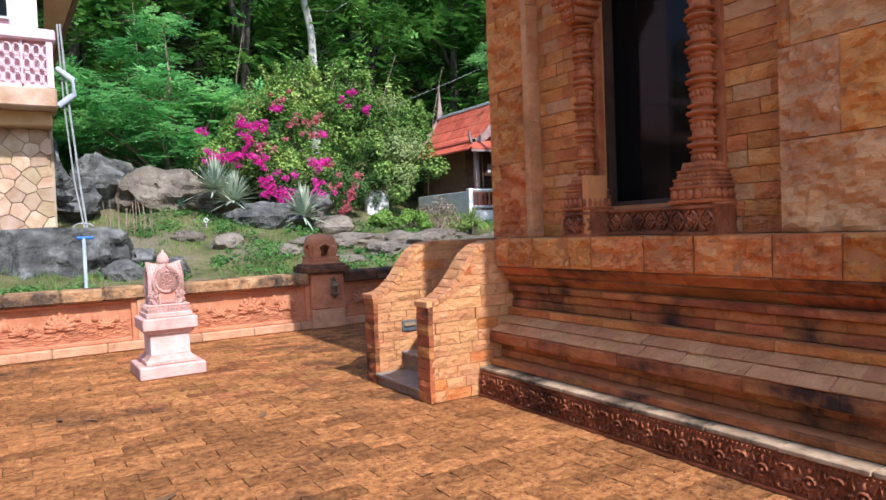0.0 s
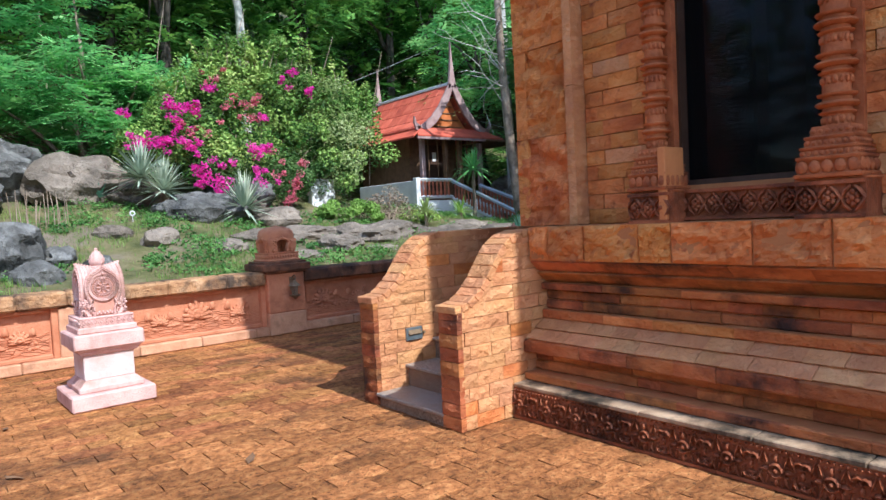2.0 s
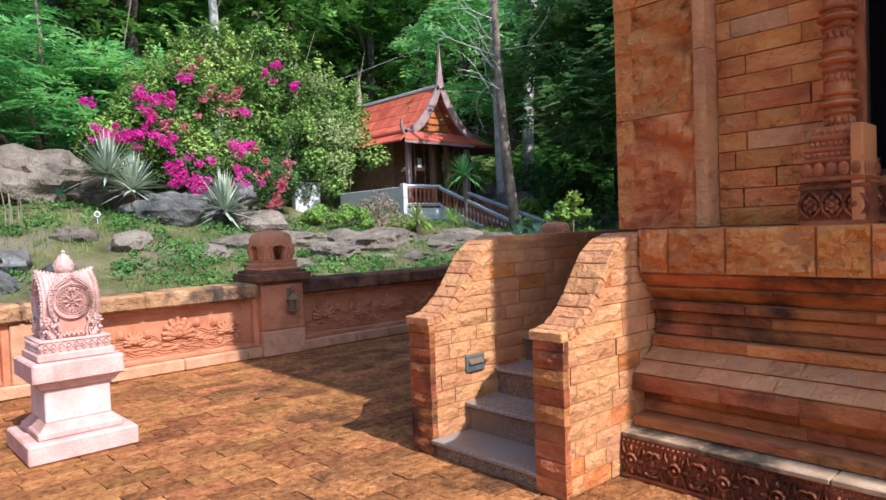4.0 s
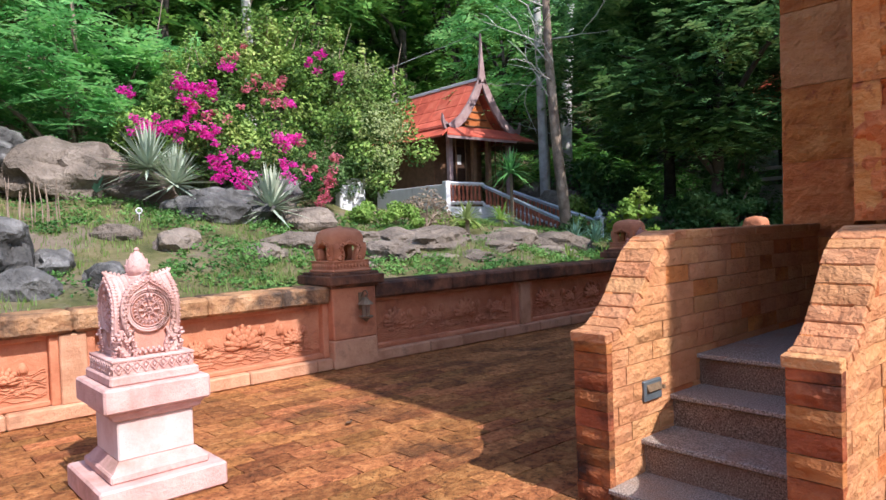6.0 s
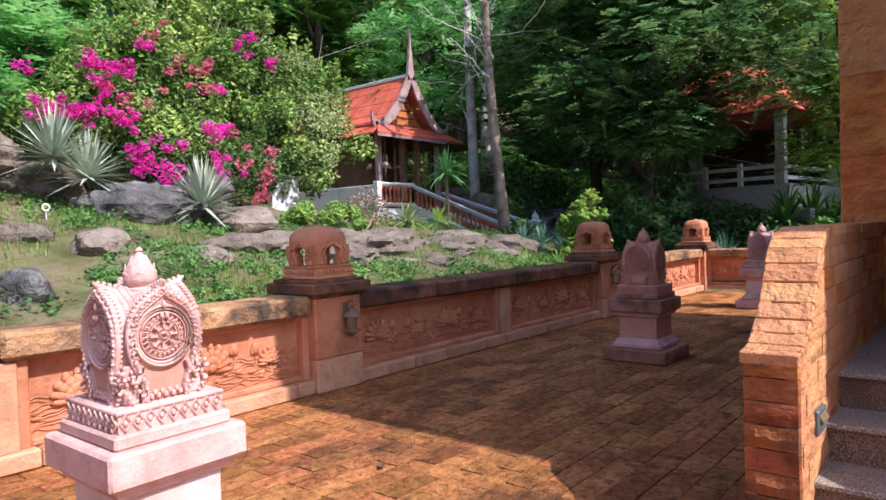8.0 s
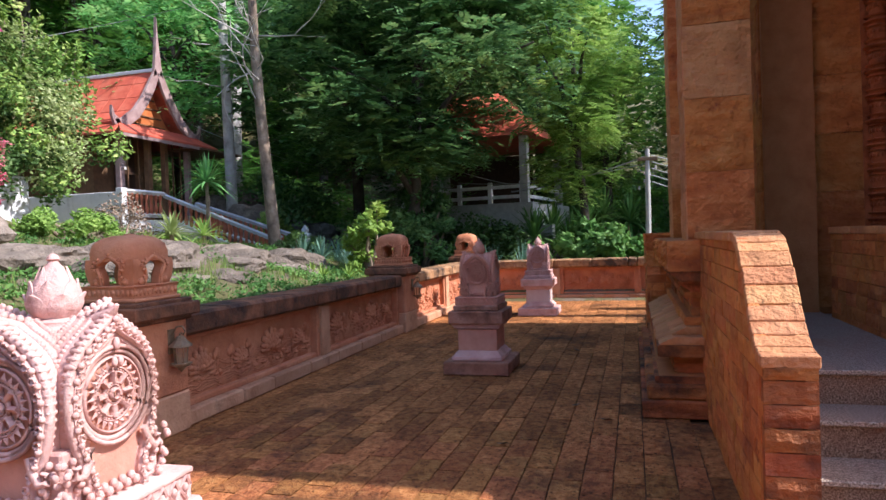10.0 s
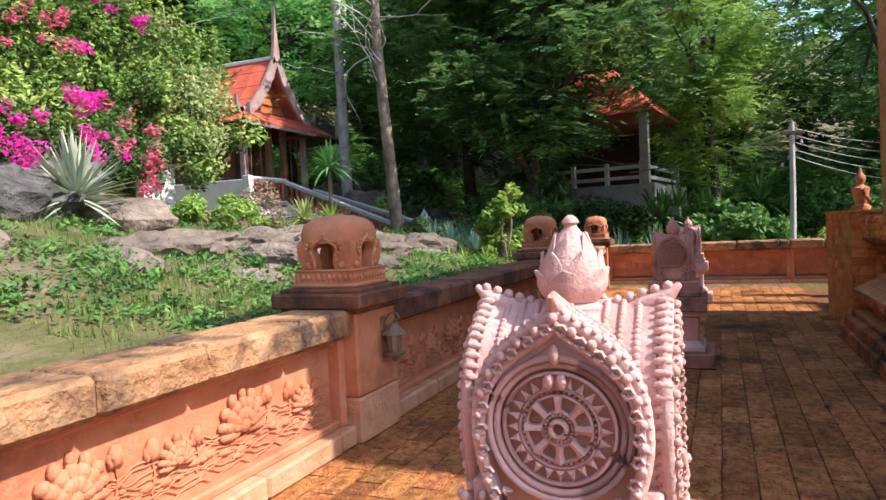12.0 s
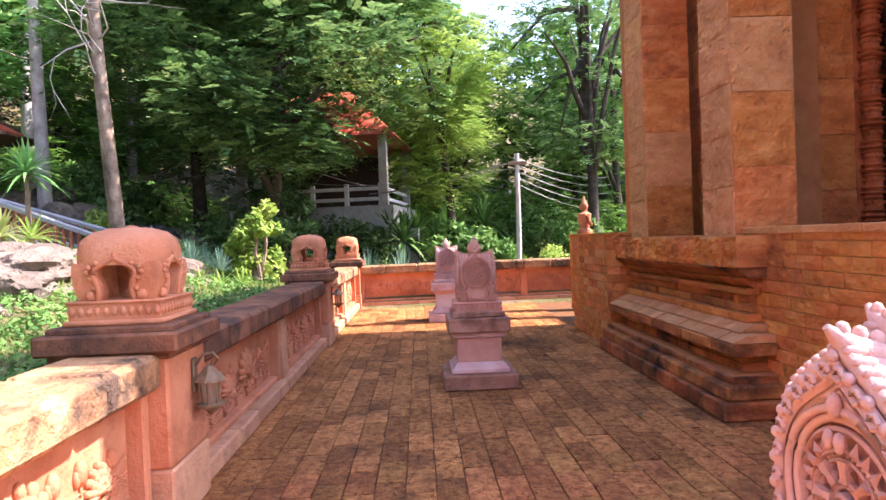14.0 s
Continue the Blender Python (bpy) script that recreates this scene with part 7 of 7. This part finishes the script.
# ---- power pole and cables ----
pole = thing("power_pole", "leaning grey concrete power pole with cables", "power pole", (17.3, 7.35, 0.0))
part("pole", Geo().tube([(-0.10, 0.05, 0.0), (-0.04, 0.0, 1.6), (0.02, -0.02, 3.4)], [0.075, 0.065, 0.055], 8), CONCRETE, pole)
part("crossarm", Geo().box(-0.05, 0.05, -0.25, 0.22, 3.12, 3.2, 0.005), BRONZE, pole)
for k in range(4):
    part("insulator", Geo().lathe([(0.02, 0), (0.035, 0.03), (0.02, 0.06), (0.03, 0.09), (0.0, 0.1)], 0.02, -0.2 + 0.13 * k, 8).moved(pose(0, 0, 2.9 - 0.16 * k)), CONCRETE, pole)


def cable(a, b, sag, r, mat, label):
    a, b = Vector(a), Vector(b)
    pts = [a.lerp(b, k / 14) - Vector((0, 0, sag * 4 * (k / 14) * (1 - k / 14))) for k in range(15)]
    ob = tagged(new("cable", Geo().tube(pts, r, 5).mesh("cable", mat)), label, "cable", "overhead cables")
    return ob


for k in range(5):
    cable((17.32, 7.25, 3.25 - 0.16 * k), (26.0, 2.2, 3.55 - 0.32 * k), 0.25, 0.011, CABLEPALE, "grey overhead cable from the power pole")
cable((17.3, 7.4, 3.22), (20.3, 11.2, 2.75), 0.12, 0.020, CABLEPALE, "thick pale cable bundle between pole and pavilion")
cable((17.3, 7.4, 3.05), (20.2, 12.8, 3.1), 0.2, 0.010, CABLEPALE, "grey overhead cable between pole and pavilion")
cable((19.4, 14.5, 4.3), (20.4, 11.3, 3.0), 0.15, 0.010, CABLEPALE, "grey overhead cable by the pavilion")
cable((15.8, 19.0, 4.7), (23.0, 17.0, 4.0), 0.3, 0.010, CABLEPALE, "grey overhead cable behind the house")
cable((12.0, 24.0, 6.0), (17.5, 19.5, 8.6), 0.1, 0.008, CABLEPALE, "pale overhead cable above the house roof")

# ---- stone-clad building on the west side ----
villa = thing("villa", "two-storey building with rubble stone cladding and pink balustrade", "building", (0, 0, 0))
VX, VY = 1.08, 15.0
DROP = pose(0, 0, -0.46)
part("lower_wall", Geo().box(-9.0, VX - 0.03, VY + 0.03, VY + 6.0, 1.2, 4.1), GROUT, villa)
lw = villa.children[0]
rngv = random.Random(66)


def rubble(x0, x1, z0, z1, y, parent):
    """Irregular flat stones that fill a wall: each is the part of the wall nearest to its own scattered centre."""
    nx, nz = round((x1 - x0) / 0.28), round((z1 - z0) / 0.23)
    spot = {}
    for j in range(-1, nz + 1):
        for i in range(-1, nx + 1):
            spot[i, j] = (x0 + (x1 - x0) * (i + 0.5 + 0.5 * (j % 2) - 0.25 + rngv.uniform(-0.38, 0.38)) / nx, z0 + (z1 - z0) * (j + 0.5 + rngv.uniform(-0.38, 0.38)) / nz)
    for (i, j), (cx, cz) in spot.items():
        if not (0 <= i < nx and 0 <= j < nz):
            continue
        poly = [(x0, z0), (x1, z0), (x1, z1), (x0, z1)]
        for di in (-2, -1, 0, 1, 2):
            for dj in (-2, -1, 0, 1, 2):
                other = spot.get((i + di, j + dj))
                if not other or other == (cx, cz):
                    continue
                nxx, nzz = other[0] - cx, other[1] - cz
                limit = (other[0] ** 2 + other[1] ** 2 - cx ** 2 - cz ** 2) / 2
                cut = []
                for p, q in zip(poly, poly[1:] + poly[:1]):
                    dp, dq = p[0] * nxx + p[1] * nzz - limit, q[0] * nxx + q[1] * nzz - limit
                    if dp <= 0:
                        cut.append(p)
                    if (dp < 0) != (dq < 0) and dp != dq:
                        f = dp / (dp - dq)
                        cut.append((p[0] + (q[0] - p[0]) * f, p[1] + (q[1] - p[1]) * f))
                poly = cut
                if len(poly) < 3:
                    break
            if len(poly) < 3:
                break
        if len(poly) < 3:
            continue
        mx, mz = sum(p[0] for p in poly) / len(poly), sum(p[1] for p in poly) / len(poly)
        poly = [(mx + (p[0] - mx) * 0.94, mz + (p[1] - mz) * 0.94) for p in poly]
        part("cladding_stone", Geo().prism(poly, y + rngv.uniform(-0.012, 0.006), y + 0.06), CLADDING, parent)


rubble(-3.6, VX, 1.55, 3.6, VY, lw)
part("corner_quoin", Geo().box(VX - 0.024, VX + 0.03, VY + 0.07, VY + 5.9, 1.5, 4.05), CLADDING, villa)
part("beam", Geo().box(-9.0, VX + 0.03, VY - 0.35, VY + 0.5, 3.56, 3.83, 0.02), SOFFIT, villa, "tan beam under the balcony")
part("balcony_slab", Geo().box(-9.0, VX + 0.10, VY - 0.75, VY + 0.18, 4.28, 4.62, 0.03).moved(DROP), CLADDING, villa, "stone-faced balcony edge")
for k in range(9):
    x0 = VX + 0.04 - 0.42 * (k + 1)
    panel = Geo()
    for i in range(3):
        cx = x0 + 0.07 + 0.14 * i
        for cz in (4.76, 5.0, 5.24):
            ring = [(cx + 0.058 * math.cos(a * math.pi / 5), VY - 0.68, cz + 0.10 * math.sin(a * math.pi / 5)) for a in range(11)]
            panel.tube(ring, 0.021, 5)
    panel.box(x0, x0 + 0.42, VY - 0.70, VY - 0.66, 4.62, 4.67).box(x0 + 0.40, x0 + 0.43, VY - 0.70, VY - 0.66, 4.62, 5.4)
    part("pierced_panel", panel.moved(DROP), PINKPAINT, villa, "pink pierced balustrade panel")
part("balustrade_back", Geo().box(-3.5, VX + 0.03, VY - 0.60, VY - 0.56, 4.62, 5.40).moved(DROP), PINKPAINT, villa)
part("balustrade_cap", Geo().box(-9.0, VX + 0.12, VY - 0.78, VY - 0.52, 5.40, 5.60, 0.03).moved(DROP), PINKPAINT, villa, "weathered pink balustrade cap")
part("end_post", Geo().box(VX - 0.03, VX + 0.07, VY - 0.74, VY - 0.58, 4.62, 5.41).moved(DROP), PINKPAINT, villa)
part("upper_wall", Geo().box(-9.0, VX - 0.10, VY + 0.2, VY + 1.4, 4.1, 8.5), PINKPAINT, villa, "pink upper wall")
win = part("window", Geo().box(-0.95, 0.55, VY + 0.13, VY + 0.2, 5.5, 7.3), WHITEPAINT, villa, "white window frame")
for k in range(2):
    part("pane", Geo().box(-0.9 + 0.74 * k, -0.22 + 0.74 * k, VY + 0.11, VY + 0.13, 5.55, 7.25), TINTED, win)
part("roof_soffit", Geo().add([(1.13, 14.9, 7.15), (1.97, 14.9, 7.15), (1.21, 17.8, 5.33), (1.13, 17.8, 5.33), (1.13, 14.9, 7.3), (1.97, 14.9, 7.3), (1.21, 17.8, 5.48), (1.13, 17.8, 5.48)],
                              [(0, 1, 2, 3), (7, 6, 5, 4), (0, 4, 5, 1), (1, 5, 6, 2), (2, 6, 7, 3), (3, 7, 4, 0)]), SOFFIT, villa, "tan underside of the sloping roof")
part("barge_board", Geo().tube([(2.02, 14.8, 7.26), (1.25, 17.85, 5.36)], 0.08, 4), BROWNWOOD, villa, "dark edge board of the roof")
pipe = thing("drain_pipe", "grey plastic drain pipes down the villa corner", "pipe", (0, 0, 0))
part("pipe", Geo().tube([(VX + 0.12, VY - 0.3, 4.9), (VX + 0.38, VY - 0.3, 4.72), (VX + 0.38, VY - 0.3, 4.45), (VX + 0.14, VY - 0.25, 4.25)], 0.055, 8).moved(pose(0, 0, -0.3)), PIPE, pipe, "", True)
part("cable_run", Geo().tube([(VX + 0.22, VY - 0.25, 5.4), (VX + 0.28, VY - 0.25, 4.2), (VX + 0.40, VY - 0.25, 2.6), (VX + 0.48, VY - 0.3, 1.7)], 0.018, 5).tube([(VX + 0.18, VY - 0.22, 5.4), (VX + 0.22, VY - 0.22, 4.0), (VX + 0.32, VY - 0.22, 2.6), (VX + 0.44, VY - 0.3, 1.7)], 0.014, 5), CABLEPALE, pipe)
part("coil", Geo().tube([(VX + 0.4 + 0.16 * math.cos(a * 0.7), VY - 0.5 + 0.03 * a * 0.1, 1.78 + 0.07 * math.sin(a * 0.7)) for a in range(24)], 0.016, 5), CABLEPALE, pipe)
stand = thing("standpipe", "blue-grey plastic standpipe before the black rock", "pipe", (1.32, 12.1, 0.35))
part("upright", Geo().tube([(0, 0, 0), (0, 0, 1.22)], 0.026, 8), PIPE, stand, "", True)
part("arm", Geo().tube([(-0.09, 0, 1.22), (0.12, 0, 1.22)], 0.024, 8), BLUETAP, stand, "blue pipe arm", True)

# black rock face under the villa
bank = Geo()
nx, nz = 130, 24
for j in range(nz + 1):
    for i in range(nx + 1):
        u, v = i / nx, j / nz
        x = -7.0 + 9.75 * u
        top = 1.78 + 0.14 * noise.noise((x * 1.1, 0.0, 8.0)) - 1.1 * (max(0, u - 0.88) / 0.12) ** 2.2
        z = 0.35 + (top - 0.35) * v
        y = 12.9 + 0.75 * v + 0.45 * noise.noise((x * 0.9, z * 1.1, 3.0)) + 0.30 * noise.noise((x * 2.7, z * 2.9, 5.0)) + 0.10 * noise.noise((x * 6, z * 6, 5.0)) + (2.2 * max(0, u - 0.93) / 0.07 * (0.4 + u))
        bank.v.append((x, y, z))
bank.f = [(j * (nx + 1) + i, j * (nx + 1) + i + 1, (j + 1) * (nx + 1) + i + 1, (j + 1) * (nx + 1) + i) for j in range(nz) for i in range(nx)]
n0 = len(bank.v)
bank.v += [(x, VY + 0.8, z + 0.02) for x, y, z in bank.v[nz * (nx + 1):]]
bank.f += [(nz * (nx + 1) + i, nz * (nx + 1) + i + 1, n0 + i + 1, n0 + i) for i in range(nx)]
ob = structure("rock_bank", bank, BLACKROCK, "blackened rock bank under the stone-clad building", "rock bank")
ob.data.polygons.foreach_set("use_smooth", [True] * len(ob.data.polygons))
ob.data.set_sharp_from_angle(angle=radians(30))

# ---- small kneeling figure on the far wall ----
fig = Geo().lathe([(0.13, 0.0), (0.14, 0.06), (0.08, 0.1), (0.10, 0.18), (0.12, 0.30), (0.13, 0.36), (0.05, 0.40), (0.045, 0.43), (0.07, 0.47), (0.075, 0.52), (0.05, 0.57), (0.03, 0.60), (0.02, 0.66), (0.0, 0.70)], 0, 0, 14)
fig.tube([(-0.12, 0, 0.35), (-0.17, -0.02, 0.24), (-0.10, -0.10, 0.16)], 0.035, 7).tube([(0.12, 0, 0.35), (0.17, -0.02, 0.24), (0.10, -0.10, 0.16)], 0.035, 7)
ob = tagged(new("statue", fig.mesh("statue", TERRACOTTA, True)), "small terracotta guardian figure on the far stair wall", "statue")
ob.matrix_world = pose(13.2, 6.75, 1.375)

screen = thing("garden_wall", "low white-painted wall showing through the shrub", "wall", (8.55, 17.0, 1.6))
part("block", Geo().box(-0.32, 0.32, -0.1, 0.1, 0.0, 0.95, 0.02), WHITEPAINT, screen)
part("cap", Geo().box(-0.35, 0.35, -0.13, 0.13, 0.95, 1.0, 0.01), WHITEPAINT, screen)
ring = thing("garden_ornament", "small white ring ornament on a stake in the grass", "ornament", (3.80, 15.45, ground_z(3.80, 15.45) - 0.02))
part("stake", Geo().tube([(0, 0, -0.05), (0, 0, 0.12)], 0.006, 6), WHITEPAINT, ring)
part("ring", Geo().tube([(0.04 * math.cos(a * math.pi / 8), 0, 0.16 + 0.04 * math.sin(a * math.pi / 8)) for a in range(17)], 0.012, 6), WHITEPAINT, ring, "", True)

# dead stalks before the boulders
rngd = random.Random(12)
stalks = Geo()
for k in range(15):
    x = 1.95 + 0.85 * k / 14 + rngd.uniform(-0.03, 0.03)
    y = 15.5 + rngd.uniform(-0.15, 0.1)
    z = ground_z(x, y) - 0.05
    top = 2.12 + rngd.uniform(0.0, 0.24)
    stalks.tube([(x, y, z), (x + rngd.uniform(-0.02, 0.02), y, (z + top) / 2), (x + rngd.uniform(-0.05, 0.05), y, top)], [0.009, 0.008, 0.006], 5)
tagged(new("dead_stalks", stalks.mesh("dead_stalks", BARK)), "row of pale dead stalks before the boulders", "stalks", kind="stuff")

# dry leaves and scraps on the floor
rngl = random.Random(9)
for k, (x, y) in enumerate(((1.0, 7.4), (0.3, 8.6), (2.6, 4.6), (1.2, 5.2), (3.4, 9.3), (4.9, 8.6), (6.0, 8.2), (2.2, 6.6), (0.64, 10.62), (0.98, 10.22), (0.77, 7.59), (1.08, 8.73), (5.6, 7.95), (-0.2, 9.2), (8.6, 8.4))):
    ln = rngl.uniform(0.05, 0.10)
    leaf = Geo().add([(-ln, 0, 0.004), (-ln * 0.3, ln * 0.3, 0.018), (ln * 0.5, ln * 0.25, 0.012), (ln, 0, 0.022), (ln * 0.4, -ln * 0.28, 0.014), (-ln * 0.3, -ln * 0.3, 0.006), (0, 0, 0.003)], [(0, 1, 6), (1, 2, 6), (2, 3, 6), (3, 4, 6), (4, 5, 6), (5, 0, 6)])
    ob = tagged(new("dry_leaf", leaf.mesh("dry_leaf", BROWNWOOD)), "curled dry leaf lying on the pavers", "leaf", "dry leaves on the terrace")
    ob.matrix_world = pose(x, y, 0.0, 0, 0, rngl.uniform(0, 360))

# ---- pavers ----
def pavers():
    rng = random.Random(77)
    ROW, LEN = 0.172, 0.36
    kinds = []
    for k in range(5):
        g = Geo()
        lx, ly = LEN - 0.008, ROW - 0.008
        nx, ny = 4, 3
        vs = []
        for j in range(ny + 1):
            for i in range(nx + 1):
                edge = i in (0, nx) or j in (0, ny)
                x = lx * i / nx + (0 if i in (0, nx) else rng.uniform(-0.02, 0.02))
                y = ly * j / ny + (0 if j in (0, ny) else rng.uniform(-0.015, 0.015))
                vs.append((x + rng.uniform(-0.003, 0.003), y + rng.uniform(-0.003, 0.003), -0.006 if edge else rng.uniform(-0.004, 0.002)))
        w = nx + 1
        g.add(vs, [(j * w + i, j * w + i + 1, (j + 1) * w + i + 1, (j + 1) * w + i) for j in range(ny) for i in range(nx)])
        rim = list(range(w)) + [j * w + nx for j in range(1, ny + 1)] + [ny * w + i for i in range(nx - 1, -1, -1)] + [j * w for j in range(ny - 1, 0, -1)]
        n = len(g.v)
        g.v += [(g.v[i][0], g.v[i][1], -0.04) for i in rim]
        m = len(rim)
        g.f += [(rim[(q + 1) % m], rim[q], n + q, n + (q + 1) % m) for q in range(m)]
        kinds.append(g)
    meshes = [k.mesh("paver", PAVER) for k in kinds]
    rest = Geo()
    made = 0
    rows = round(15.2 / ROW)
    for r in range(rows):
        y = -4.0 + r * ROW
        x = -3.2 + (LEN / 2 if r % 2 else 0) + rng.uniform(-0.02, 0.02)
        while x < 15.3:
            inside = (x > PB - 0.1 and y < 5.9) or (x > 5.6 and y < 7.4)
            if not inside:
                k = rng.randrange(5)
                m = pose(x, y, rng.uniform(-0.003, 0.002), rng.uniform(-0.25, 0.25), rng.uniform(-0.2, 0.2), rng.uniform(-0.5, 0.5))
                if 1.2 < x < 5.0 and 7.25 < y < 10.9 and made < 300:
                    ob = part("paver", meshes[k], PAVER, floor)
                    ob.matrix_world = m
                    made += 1
                else:
                    rest.join(kinds[k], m)
            x += LEN
    me = bpy.data.meshes.new("paver_field")
    me.from_pydata(rest.v, [], rest.f)
    me.materials.append(PAVER)
    tagged(part("paver_field", me, PAVER, floor), kind="stuff")


pavers()
